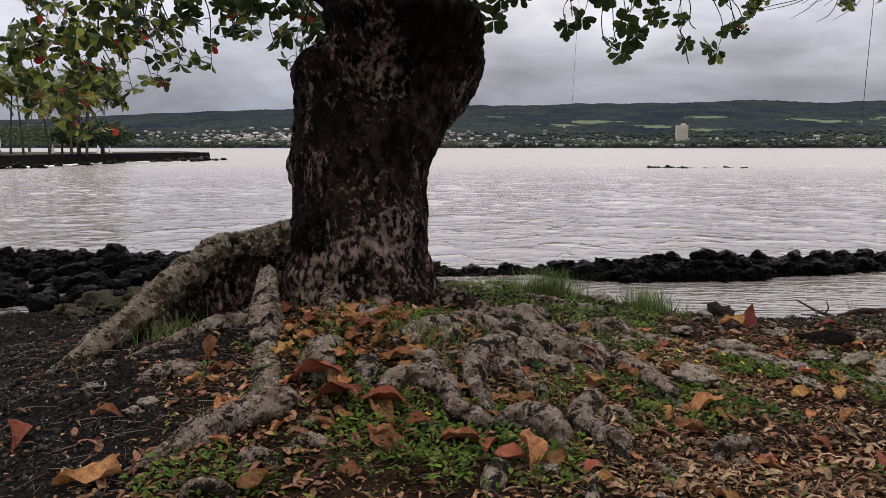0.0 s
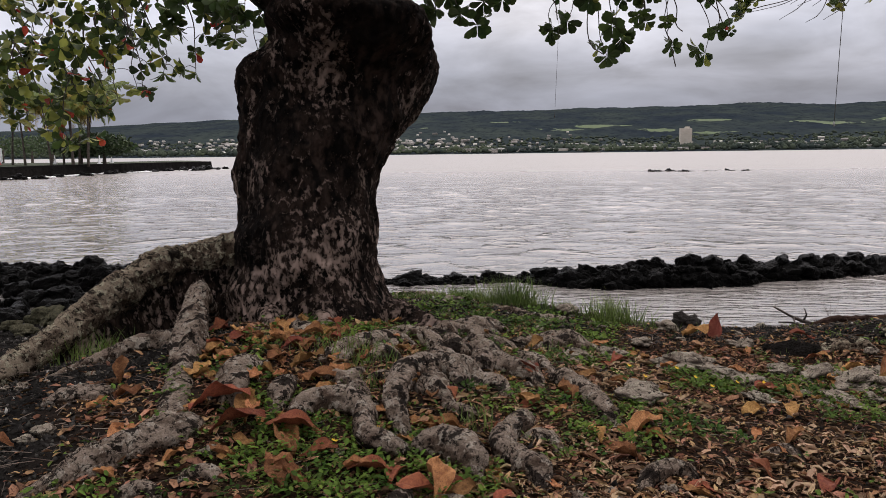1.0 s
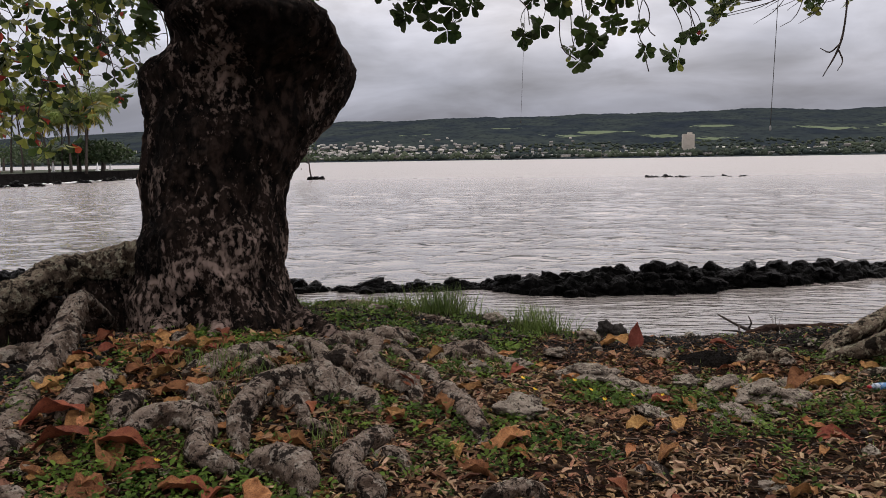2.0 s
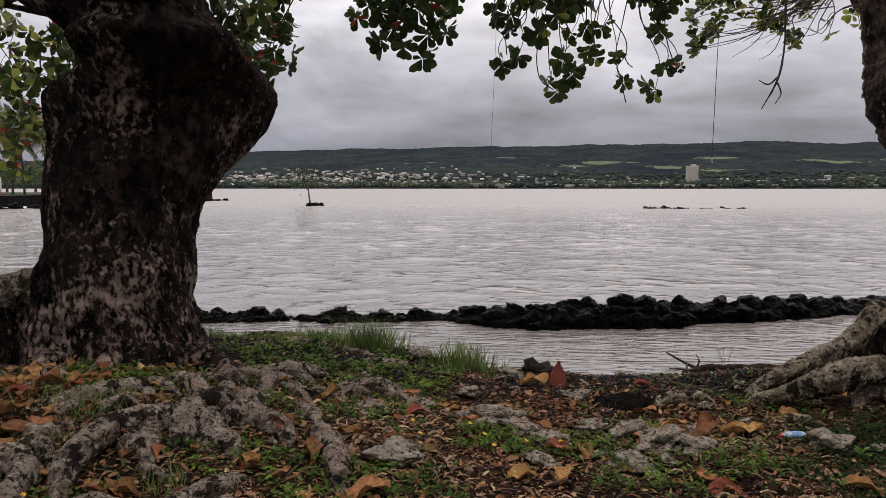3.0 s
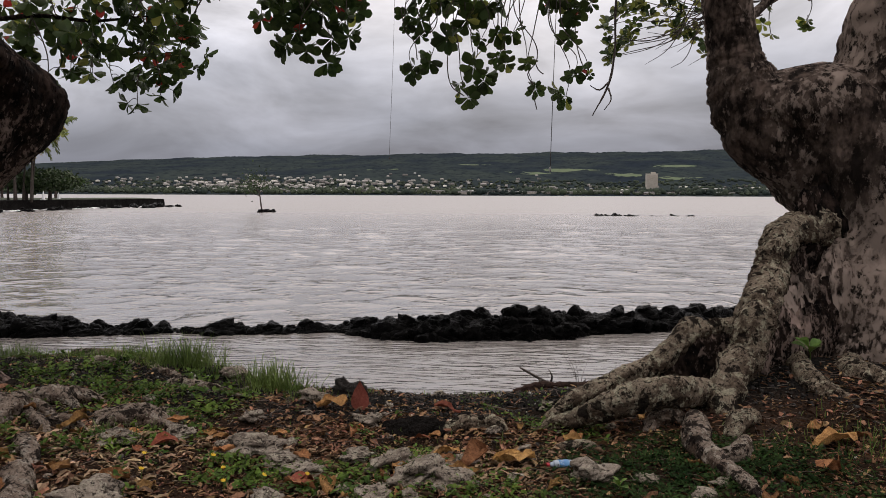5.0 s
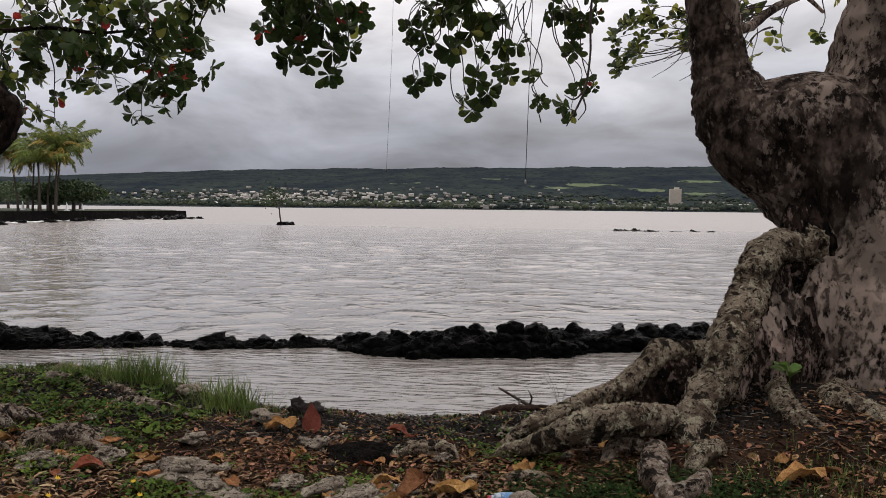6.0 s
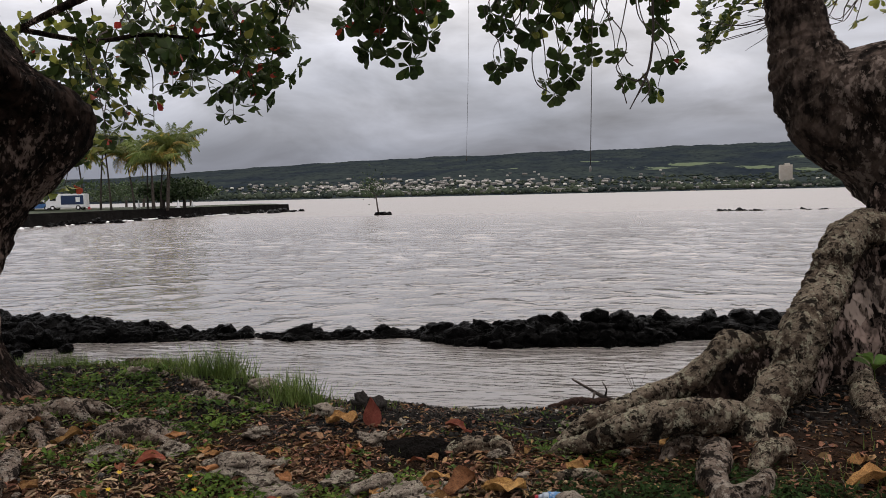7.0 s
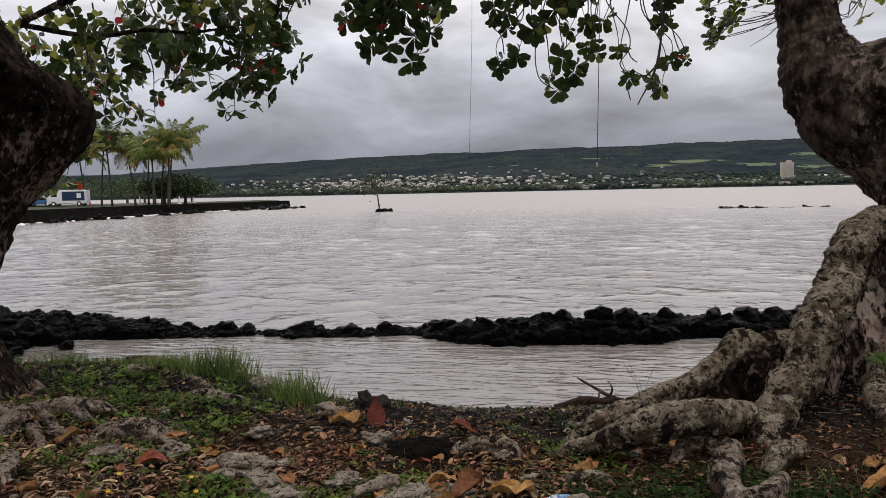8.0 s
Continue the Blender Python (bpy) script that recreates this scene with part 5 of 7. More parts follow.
# burrow mound of black gravel
me = rock_mesh("cinder_mound", 17, 0.3, 4, (1, 0.65, 0.4))
for v in me.vertices:
    v.co *= 1 + 0.12 * noise.noise(v.co * 9) + 0.08 * noise.noise(v.co * 23)
me.materials.append(mat("black_cinder", ((0.004, 0.0035, 0.003), (0.012, 0.01, 0.009), (0.025, 0.022, 0.02)), 12, 70, 0.95, 1.0, 0.03, spec=0.02))
heap = new("cinder_mound", me)
heap.matrix_basis = Matrix(trs((2.98, 6.85, G(2.98, 6.85) - 0.02), 0, 0, 8, 0.25).tolist())
tagged(heap, "low heap of black cinder gravel", "gravel heap")

# fallen leaves
DRY = [mesh_of("fallen_leaf", leaf_mesh("l", r.uniform(-0.2, 0.4), r.uniform(0.1, 0.5), 1.0 + 0.5 * r.random(), 40 + k, 10, 7), M_DEAD) for k in range(8)]
RUSSET = [mesh_of("fallen_leaf", leaf_mesh("l", r.uniform(0.1, 0.4), r.uniform(0.2, 0.6), 0.8, 70 + k, 10, 7), M_DEADR) for k in range(4)]


def fallen(x, y, size, rz, red=False, tip=0.0, roll=0.0, label=""):
    ob = new("fallen_leaf", r.choice(RUSSET if red else DRY))
    ob.matrix_basis = Matrix(trs((x, y, G(x, y) + 0.02), tip, roll, rz, (size * 1.15, size, size)).tolist())
    return tagged(ob, label or ("russet fallen almond leaf, curled" if red else "dry orange-brown fallen almond leaf, curled"), "leaf", "fallen leaves")


M_REDLEAF = mat("bright_russet_leaf", ((0.24, 0.06, 0.045), (0.33, 0.11, 0.075), (0.15, 0.04, 0.032)), 9, 60, 0.6, 0.4, 0.006, space="object", trans=0.06, spec=0.1)
me = mesh_of("fallen_leaf", leaf_mesh("l", 0.15, 0.3, 0.5, 99, 10, 7), M_REDLEAF)
ob = new("fallen_leaf", me)
ob.matrix_basis = Matrix(trs((2.5, 7.32, G(2.5, 7.32) + 0.225), -82, 0, 10, (0.25, 0.245, 0.25)).tolist())
tagged(ob, "russet fallen leaf standing on edge", "leaf", "fallen leaves")
fallen(2.2, 7.22, 0.23, -80, False, 14, 15)
fallen(1.05, 5.18, 0.24, 60, True, 30, 20)
fallen(1.25, 4.95, 0.24, 20, False, 15, 10)
fallen(-0.62, 4.05, 0.3, -80, True, 12, -20)
fallen(-1.72, 3.5, 0.2, 40, True, 25, 25)
fallen(-1.16, 4.38, 0.16, 10, False, 60, 0, "dry tan fallen leaf leaning on a root")
fallen(3.3, 6.05, 0.26, -40, False, 15, 10)
fallen(3.5, 6.25, 0.26, -100, False, 10, 0)
fallen(5.3, 6.25, 0.28, -80, False, 10, 0)
fallen(5.35, 5.95, 0.24, 150, False, 25, 30)
fallen(4.75, 5.45, 0.24, -60, False, 8, 0)
fallen(4.15, 5.3, 0.22, 70, False, 8, 0)
fallen(-1.3, 3.15, 0.28, -75, False, 10, 10)
fallen(-0.75, 3.62, 0.24, 20, False, 8, 0)
fallen(0.0, 3.75, 0.26, 35, False, 10, 10)
fallen(0.05, 4.0, 0.26, 100, True, 10, 5)
fallen(-0.3, 3.95, 0.2, 20, False, 20, 0)
fallen(0.65, 3.55, 0.24, 20, False, 30, 25)
fallen(1.45, 4.65, 0.26, -70, False, 10, 0)
fallen(0.45, 3.75, 0.22, 100, True, 10, 10)
fallen(0.05, 3.45, 0.2, 30, False, 10, 0)
fallen(1.55, 4.3, 0.22, 60, False, 8, 0)
fallen(3.25, 7.2, 0.2, 80, True, 12, 0)
# drift of big dry leaves among the roots of the dark tree
fallen(-0.85, 5.23, 0.17, -97, False, 12, -8)
fallen(-0.80, 4.90, 0.16, 174, False, 13, 3)
fallen(-0.60, 4.74, 0.19, 84, False, 4, 14)
fallen(-0.58, 5.06, 0.14, -57, False, 12, -5)
fallen(-0.50, 5.19, 0.23, -93, False, 11, 5)
fallen(-0.31, 4.64, 0.21, -53, False, 14, -8)
fallen(-0.23, 4.53, 0.22, -95, False, 6, 4)
fallen(-0.60, 4.37, 0.13, 68, False, 4, 9)
fallen(-0.33, 4.21, 0.17, 70, False, 16, 6)
fallen(-0.44, 3.87, 0.27, -86, True, 16, -12)
fallen(-0.23, 3.95, 0.13, 20, False, 13, 11)
fallen(-0.18, 3.76, 0.14, 67, False, 16, 1)
fallen(-0.25, 3.67, 0.14, 68, False, 16, 6)
fallen(-0.54, 3.60, 0.12, -35, False, 18, -8)
fallen(-0.40, 3.30, 0.20, 148, False, 4, -8)
fallen(0.02, 3.76, 0.17, -59, True, 8, 9)
fallen(0.06, 3.62, 0.18, 69, False, 14, -3)
fallen(0.13, 3.50, 0.14, 61, False, 17, 0)
fallen(-0.04, 3.35, 0.12, 162, False, 13, 1)
fallen(-0.16, 3.32, 0.10, -87, True, 9, 9)
fallen(0.21, 3.70, 0.13, -68, False, 8, 7)
fallen(0.66, 3.62, 0.20, 107, True, 17, -2)
fallen(0.77, 3.73, 0.13, 87, True, 14, -6)
fallen(0.88, 3.79, 0.14, 14, False, 5, -10)
fallen(0.86, 3.60, 0.13, -38, True, 14, 3)
fallen(0.69, 4.28, 0.20, 76, False, 16, -10)
fallen(0.55, 4.25, 0.17, 73, False, 6, -12)
fallen(0.33, 4.24, 0.13, 18, False, 16, 1)
fallen(-0.67, 3.47, 0.14, 66, False, 13, 7)
fallen(-1.09, 4.20, 0.15, -83, False, 15, 6)
for k in range(226):
    if k < 105:
        x, y = r.gauss(-0.3, 0.5), r.gauss(4.9, 0.6)
    elif k < 205:
        x, y = r.uniform(0.2, 3.6), r.uniform(3.2, 6.6)
    else:
        x, y = r.uniform(2.5, 6.2), r.uniform(5.2, 7.0)
    fallen(x, y, r.uniform(0.09, 0.2), r.uniform(0, 360), r.random() < 0.14, r.uniform(-4, 16), r.uniform(-18, 18))

# small yellow flowers of the creeping weed
M_PETAL = mat("yellow_petal", ((0.7, 0.42, 0.02), (0.8, 0.52, 0.04)), 6, 40, 0.6, 0.1, 0.002, space="object", trans=0.2)
V, F = [(0, 0, 0.004)], []
for k in range(16):
    a = 2 * math.pi * k / 16
    q = 0.017 if k % 2 else 0.009
    V.append((q * math.cos(a), q * math.sin(a), 0.006 if k % 2 else 0.0))
    F.append((0, 1 + k, 1 + (k + 1) % 16))
PETALS = mesh_of("flower", (V, F), M_PETAL)
for x, y in ((2.05, 5.78), (2.3, 5.72), (2.12, 5.6), (2.5, 5.85), (1.62, 5.75), (1.7, 5.55), (0.15, 3.85), (0.3, 4.05), (1.95, 5.9)):
    ob = new("flower", PETALS)
    ob.matrix_basis = Matrix(trs((x, y, G(x, y) + 0.065), r.uniform(10, 40), r.uniform(-20, 20), r.uniform(0, 90), 1.0).tolist())
    tagged(ob, "small yellow flower among the creeping weeds", "flower", "weed flowers")
    rows_stem = [(x, y, G(x, y) - 0.01, 0.0018), (x, y, G(x, y) + 0.066, 0.0014)]
    tube("stalk", rows_stem, M_WEED, ob, step=0.03, sides=5, rough=0.0).matrix_parent_inverse = ob.matrix_basis.inverted()

# driftwood by the water and a crushed bottle
stick = tagged(empty("driftwood", (4.0, 10.3, 0.2)), "dark bare driftwood branch on the bank", "driftwood")
for pts in ([(4.3, 9.7, 0.28, 0.024), (4.12, 9.85, 0.36, 0.022), (3.98, 9.9, 0.4, 0.018), (3.88, 9.95, 0.44, 0.016), (3.68, 9.95, 0.55, 0.008)], [(4.1, 9.88, 0.37, 0.016), (3.95, 9.85, 0.36, 0.014), (3.86, 9.83, 0.39, 0.012), (3.7, 9.8, 0.4, 0.007)],
            [(3.9, 9.92, 0.43, 0.012), (3.88, 9.8, 0.36, 0.01), (3.83, 9.75, 0.28, 0.008)], [(4.0, 9.9, 0.4, 0.012), (4.02, 9.86, 0.48, 0.009), (3.98, 9.84, 0.56, 0.005)], [(4.2, 9.8, 0.33, 0.014), (4.3, 9.75, 0.42, 0.01), (4.36, 9.72, 0.5, 0.005)]):
    under(stick, tube("branch", pts, M_TWIG, stick, step=0.05, sides=8, rough=0.3))
log = tagged(empty("driftwood_log", (4.4, 9.0, 0.5)), "dark weathered log lying on the bank", "driftwood")
M_ROTTEN = mat("wet_dark_wood", ((0.02, 0.013, 0.011), (0.06, 0.036, 0.028), (0.008, 0.006, 0.005)), 7, 50, 0.9, 1.0, 0.012, spec=0.04)
under(log, tube("log", [(3.62, 8.45, 0.66, 0.025), (3.85, 8.45, 0.7, 0.05), (4.1, 8.4, 0.73, 0.045), (4.35, 8.3, 0.75, 0.055), (4.6, 8.2, 0.76, 0.03)], M_ROTTEN, log, step=0.02, sides=20, rough=0.25, fine=0.15, pits=0.2))
under(log, tube("broken_limb", [(3.5, 7.6, 0.75, 0.015), (3.7, 7.6, 0.79, 0.03), (3.95, 7.65, 0.8, 0.035), (4.15, 7.75, 0.74, 0.02)], M_ROTTEN, log, step=0.02, sides=16, rough=0.25, fine=0.12, pits=0.2))
shrub = tagged(empty("dry_seedling", (4.35, 9.9, 0.25)), "leafless spindly seedling on the bank", "plant")
for k in range(4):
    a = r.uniform(0, 6.3)
    under(shrub, tube("stem", [(4.3, 9.9, 0.25, 0.003), (4.3 + 0.05 * math.cos(a), 9.9, 0.5, 0.0025), (4.3 + 0.18 * math.cos(a), 9.9 + 0.1 * math.sin(a), 0.62 + 0.25 * r.random(), 0.0018)], M_TWIG, shrub, step=0.08, sides=4))

# almond seedlings
M_SEEDLING = mat("seedling_leaf", ((0.06, 0.12, 0.02), (0.12, 0.2, 0.04)), 3, 18, 0.45, 0.15, 0.003, space="object", obrand=0.25, trans=0.25, spec=0.2)
SPROUT = mesh_of("leaf", leaf_mesh("leaf", 0.25, 0.3, 0.2, 21, 9, 5), M_SEEDLING)


def seedling(x, y, tall, size, num):
    e = tagged(empty("seedling", (x, y, G(x, y))), "young almond seedling with bright green leaves", "seedling", "almond seedlings")
    tube("stem", [(0, 0, -0.02, 0.004), (0.01, 0, tall * 0.5, 0.0035), (0.0, 0.01, tall, 0.003)], M_WEED, e, step=0.02, sides=6, rough=0.05)
    for k in range(num):
        ob = new("leaf", SPROUT)
        ob.parent = e
        ob.matrix_basis = Matrix(trs((0, 0, tall * r.uniform(0.6, 1.0)), r.uniform(5, 45), r.uniform(-20, 20), 360 * k / num + r.uniform(-20, 20), size * r.uniform(0.8, 1.2)).tolist())


seedling(5.8, 7.7, 0.14, 0.13, 6)
seedling(4.18, 5.8, 0.07, 0.06, 5)

bottle = tagged(empty("plastic_bottle", (3.9, 6.1, G(3.9, 6.1) + 0.03)), "small crushed clear plastic bottle with blue label", "bottle")
M_PET = mat("clear_plastic", ((0.26, 0.32, 0.4), (0.4, 0.46, 0.52)), 12, 60, 0.2, 0.2, 0.003, space="object", spec=0.6)
M_BLUE = mat("blue_label", ((0.06, 0.2, 0.42), (0.12, 0.3, 0.5)), 12, 60, 0.35, 0.2, 0.003, space="object", spec=0.5)
M_RED = mat("red_cap", ((0.4, 0.03, 0.04), (0.5, 0.06, 0.06)), 12, 60, 0.4, 0.2, 0.002, space="object")
for name, pts, m in (("body", [(-0.05, 0, 0.0, 0.02), (-0.04, 0, 0, 0.031), (0.06, 0.0, 0.0, 0.03), (0.068, 0, 0, 0.02)], M_PET), ("label_band", [(-0.02, 0, 0, 0.0325), (0.04, 0, 0, 0.0325)], M_BLUE),
                     ("neck", [(-0.05, 0, 0, 0.02), (-0.075, 0, 0, 0.011)], M_PET), ("cap", [(-0.072, 0, 0, 0.013), (-0.09, 0, 0, 0.013)], M_RED)):
    tube(name, pts, m, bottle, step=0.012, sides=14, rough=0.18, flat=0.75)
bottle.rotation_euler = (0, 0, radians(12))

# ---- litter, gravel, weeds and grass ----
def scatter(num, fn, seed):
    rr, out, tries = random.Random(seed), [], 0
    while len(out) < num and tries < num * 12:
        tries += 1
        p = fn(rr)
        if p is not None:
            out.append(p)
    return out


def trunk_clear(x, y):
    return (x + 0.85) ** 2 + (y - 6.8) ** 2 > 0.75 and (x - 6.7) ** 2 + (y - 9.0) ** 2 > 0.7


def gravelly(x, y):
    return max(-0.88 - x, y - 7.0) + 0.9 * noise.noise(Vector((x * 1.3, y * 1.3, 4)))


def pebble(rr):
    x, y = rr.uniform(-5.4, 5.8), rr.uniform(-1.2, 9.6)
    if y < 2.6 and rr.random() > smooth(-1.2, 1.5, y + 0.6 * noise.noise(Vector((x, y, 3)))):
        return None
    if rr.random() > smooth(-0.5, 0.3, gravelly(x, y)) * 0.9 + 0.1 or not trunk_clear(x, y):
        return None
    s = rr.uniform(0.006, 0.016) * (1.9 if rr.random() < 0.08 else 1)
    return trs((x, y, G(x, y) + s * 0.3), rr.uniform(0, 360), rr.uniform(0, 360), rr.uniform(0, 360), (s, s * 0.8, s * 0.65))


OCT = ([(1, 0, 0), (0, 1, 0), (-0.9, 0.2, 0), (0.1, -1, 0), (0, 0, 1), (0.1, 0.1, -1)], [(0, 1, 4), (1, 2, 4), (2, 3, 4), (3, 0, 4), (1, 0, 5), (2, 1, 5), (3, 2, 5), (0, 3, 5)])
tagged(many("gravel", OCT, scatter(56000, pebble, 1), M_PEBBLE), "loose black cinder gravel", "gravel", kind="stuff")


def scrap(rr):
    x, y = rr.uniform(-3.0, 8.4), rr.uniform(-1.2, 8.4)
    if rr.random() > smooth(-1.2, 1.5, y + 0.6 * noise.noise(Vector((x, y, 3)))) or rr.random() < smooth(6.4, 8.2, x):
        return None
    w = 1 - smooth(-0.2, 0.5, gravelly(x, y)) * 0.8
    w *= 0.5 + 0.5 * smooth(-0.3, 0.3, noise.noise(Vector((x * 1.1, y * 1.1, 9))))
    if rr.random() > w or not trunk_clear(x, y):
        return None
    s = 0.009 + 0.055 * rr.random() ** 2.5
    return trs((x, y, G(x, y) + 0.008), rr.uniform(-22, 22), rr.uniform(-25, 25), rr.uniform(0, 360), (s * rr.uniform(0.1, 0.6), s, s))


def straw(rr):
    x, y = rr.uniform(-1.2, 6.6), rr.uniform(0.5, 7.6)
    w = (1 - smooth(-0.2, 0.4, gravelly(x, y)) * 0.9) * smooth(-0.35, 0.25, noise.noise(Vector((x * 0.9 + 4, y * 0.9, 2))))
    if rr.random() > w or not trunk_clear(x, y):
        return None
    if x > 4.3 and rr.random() < 0.6:
        return None
    s = 0.015 + 0.07 * rr.random() ** 2.2
    return trs((x, y, G(x, y) + 0.01), rr.uniform(-20, 20), rr.uniform(-30, 30), rr.uniform(0, 360), (s * rr.uniform(0.08, 0.6), s, s * rr.uniform(0.5, 1.6)))


SCRAP = ([(-0.3, 0, 0.05), (0.32, 0.05, 0.0), (0.5, 0.5, 0.16), (0.25, 0.95, 0.05), (-0.2, 1.05, 0.1), (-0.5, 0.45, 0.2), (0, 0.5, 0.0)], [(0, 1, 6), (1, 2, 6), (2, 3, 6), (3, 4, 6), (4, 5, 6), (5, 0, 6)])
tagged(many("leaf_litter", SCRAP, scatter(92000, scrap, 2), M_LITTER), "broken brown leaf litter", "leaf litter", kind="stuff")


tagged(many("broken_leaves", SCRAP, scatter(16000, straw, 12), mat("tan_leaf_scrap", ((0.18, 0.09, 0.05), (0.34, 0.2, 0.12), (0.08, 0.04, 0.027)), 6, 60, 0.85, 0.4, 0.004, island=0.6, spec=0.05)), "curled scraps of dry tan leaves", "leaf litter", kind="stuff")
def dry_straw(rr):
    x, y = rr.uniform(0.3, 4.7), rr.uniform(1.6, 6.4)
    if rr.random() > (smooth(-0.3, 0.3, noise.noise(Vector((x * 1.2, y * 1.2, 12)))) + 0.1) * smooth(0.3, 1.0, x) * (1 - smooth(3.3, 4.7, x)):
        return None
    s = 0.015 + 0.07 * rr.random() ** 2.0
    return trs((x, y, G(x, y) + 0.012), rr.uniform(-16, 16), rr.uniform(-30, 30), rr.uniform(0, 360), (s * rr.uniform(0.06, 0.4), s, s * rr.uniform(0.6, 2.0)))


tagged(many("dry_straw", SCRAP, scatter(11000, dry_straw, 15), mat("pale_straw", ((0.3, 0.2, 0.125), (0.42, 0.31, 0.2), (0.2, 0.11, 0.07)), 6, 60, 0.85, 0.4, 0.004, island=0.5, spec=0.05)), "pale dry straw and leaf shreds on the earth", "leaf litter", kind="stuff")
tagged(many("white_flecks", OCT, [m @ np.diag([0.8, 0.8, 0.5, 1]) for m in scatter(1700, pebble, 13)], mat("pale_chips", ((0.35, 0.33, 0.3), (0.5, 0.48, 0.45)), 6, 60, 0.8, 0.2, 0.002, island=0.4)), "pale shell and stone chips in the gravel", "chips", kind="stuff")


def sliver(rr):
    x, y = rr.uniform(-3.4, 6.5), rr.uniform(-0.5, 8.6)
    if not trunk_clear(x, y):
        return None
    return trs((x, y, G(x, y) + 0.008), rr.uniform(-12, 12), 0, rr.uniform(0, 360), (0.002, rr.uniform(0.03, 0.16), 0.002))


STICK = ([(-1, 0, 0), (1, 0, 0), (0, 0, 1.6), (-0.7, 0.5, 0.5), (1.2, 0.5, 0.4), (0.2, 0.5, 2.0), (-0.6, 1, 0), (0.6, 1, 0), (0, 1, 1)], [(0, 1, 4, 3), (1, 2, 5, 4), (2, 0, 3, 5), (3, 4, 7, 6), (4, 5, 8, 7), (5, 3, 6, 8)])
tagged(many("twig_litter", STICK, scatter(8000, sliver, 3), mat("grey_twig", ((0.1, 0.075, 0.06), (0.2, 0.16, 0.13)), 8, 60, 0.9, 0.2, 0.002, island=0.5)), "thin dry twigs strewn on the ground", "twigs", kind="stuff")

# weeds: small leaves on short stalks
WL = ([(0, 0, 0), (0.28, 0.4, 0.1), (0, 0.5, 0.04), (-0.28, 0.4, 0.1), (0.22, 0.8, 0.05), (0, 1.05, -0.05), (-0.22, 0.8, 0.05)], [(0, 1, 2), (0, 2, 3), (1, 4, 5, 2), (3, 2, 5, 6)])


def weed_rows(num, seed, dense, box, lo=0.018, hi=0.042, leaves=7, tall=0.05):
    def one(rr):
        x, y = rr.uniform(box[0], box[1]), rr.uniform(box[2], box[3])
        if not trunk_clear(x, y) or rr.random() > dense(x, y):
            return None
        return x, y
    out = []
    rr = random.Random(seed + 100)
    for x, y in scatter(num, one, seed):
        for k in range(leaves):
            a = rr.uniform(0, 360)
            h = rr.uniform(0.005, tall)
            px, py = x + rr.gauss(0, 0.025), y + rr.gauss(0, 0.025)
            out.append(trs((px, py, G(px, py) + h), rr.uniform(-5, 45), rr.uniform(-20, 20), a, rr.uniform(lo, hi)))
    return out


def patches(x, y):
    v = noise.noise(Vector((x * 1.15 + 3, y * 1.15, 5))) + 0.5 * noise.noise(Vector((x * 3.2, y * 3.2, 2)))
    w = smooth(0.05, 0.4, v)
    return w * (1 - 0.92 * smooth(-0.1, 0.5, gravelly(x, y))) + 0.03


rows = weed_rows(1500, 41, patches, (-1.4, 4.2, 2.8, 7.6))
rows += weed_rows(420, 42, lambda x, y: math.exp(-((x - 0.15) / 0.55) ** 2 - ((y - 3.75) / 0.4) ** 2), (-1, 1.6, 2.8, 4.9), 0.015, 0.034)
rows += weed_rows(170, 43, lambda x, y: smooth(-0.1, 0.3, noise.noise(Vector((x * 2.4, y * 2.4, 1)))), (0.2, 1.6, 6.5, 8.1), 0.025, 0.055, 6, 0.06)
rows += weed_rows(170, 46, lambda x, y: smooth(-0.15, 0.3, noise.noise(Vector((x * 2.2, y * 2.2, 6)))), (-2.6, 0.4, 7.3, 8.4), 0.025, 0.055, 6, 0.06)
rows += weed_rows(160, 44, lambda x, y: 1.0, (1.9, 2.9, 5.6, 6.05), 0.022, 0.045)
rows += weed_rows(250, 48, lambda x, y: smooth(-0.2, 0.25, noise.noise(Vector((x * 2.0 + 5, y * 2.0, 8)))), (-0.1, 1.7, 5.5, 7.5), 0.02, 0.045, 7, 0.05)
tagged(many("weeds", WL, rows, M_WEED), "low green creeping weeds among roots and litter", "weeds", kind="stuff")
M_DARKWEED = mat("dark_ground_cover", ((0.012, 0.03, 0.008), (0.03, 0.055, 0.015)), 4, 30, 0.7, 0.2, 0.003, island=0.4, trans=0.15, spec=0.05)
rows = weed_rows(1600, 45, lambda x, y: smooth(-0.4, 0.2, noise.noise(Vector((x * 1.4, y * 1.4, 3)))) * math.exp(-((x - 4.7) / 0.8) ** 4 - ((y - 5.7) / 0.75) ** 4), (3.7, 6.4, 4.7, 6.6), 0.014, 0.03, 7, 0.035)
tagged(many("ground_cover", WL, rows, M_DARKWEED), "dense dark green creeping ground cover", "ground cover", kind="stuff")

# grass
BLADE = ([(-1, 0, 0), (1, 0, 0), (-0.8, 0.08, 0.4), (0.8, 0.08, 0.4), (-0.5, 0.28, 0.75), (0.5, 0.28, 0.75), (0, 0.55, 1.0)], [(0, 1, 3, 2), (2, 3, 5, 4), (4, 5, 6)])


def tuft_rows(x, y, rx, ry, num, h, rr):
    out = []
    for k in range(num):
        px, py = x + rr.gauss(0, rx), y + rr.gauss(0, ry)
        s = h * (0.25 + 0.95 * rr.random())
        out.append(trs((px, py, G(px, py) - 0.01), rr.uniform(-28, 28), rr.uniform(-22, 22), rr.uniform(0, 360), (0.0035, s * rr.uniform(0.3, 1.1), s)))
    return out


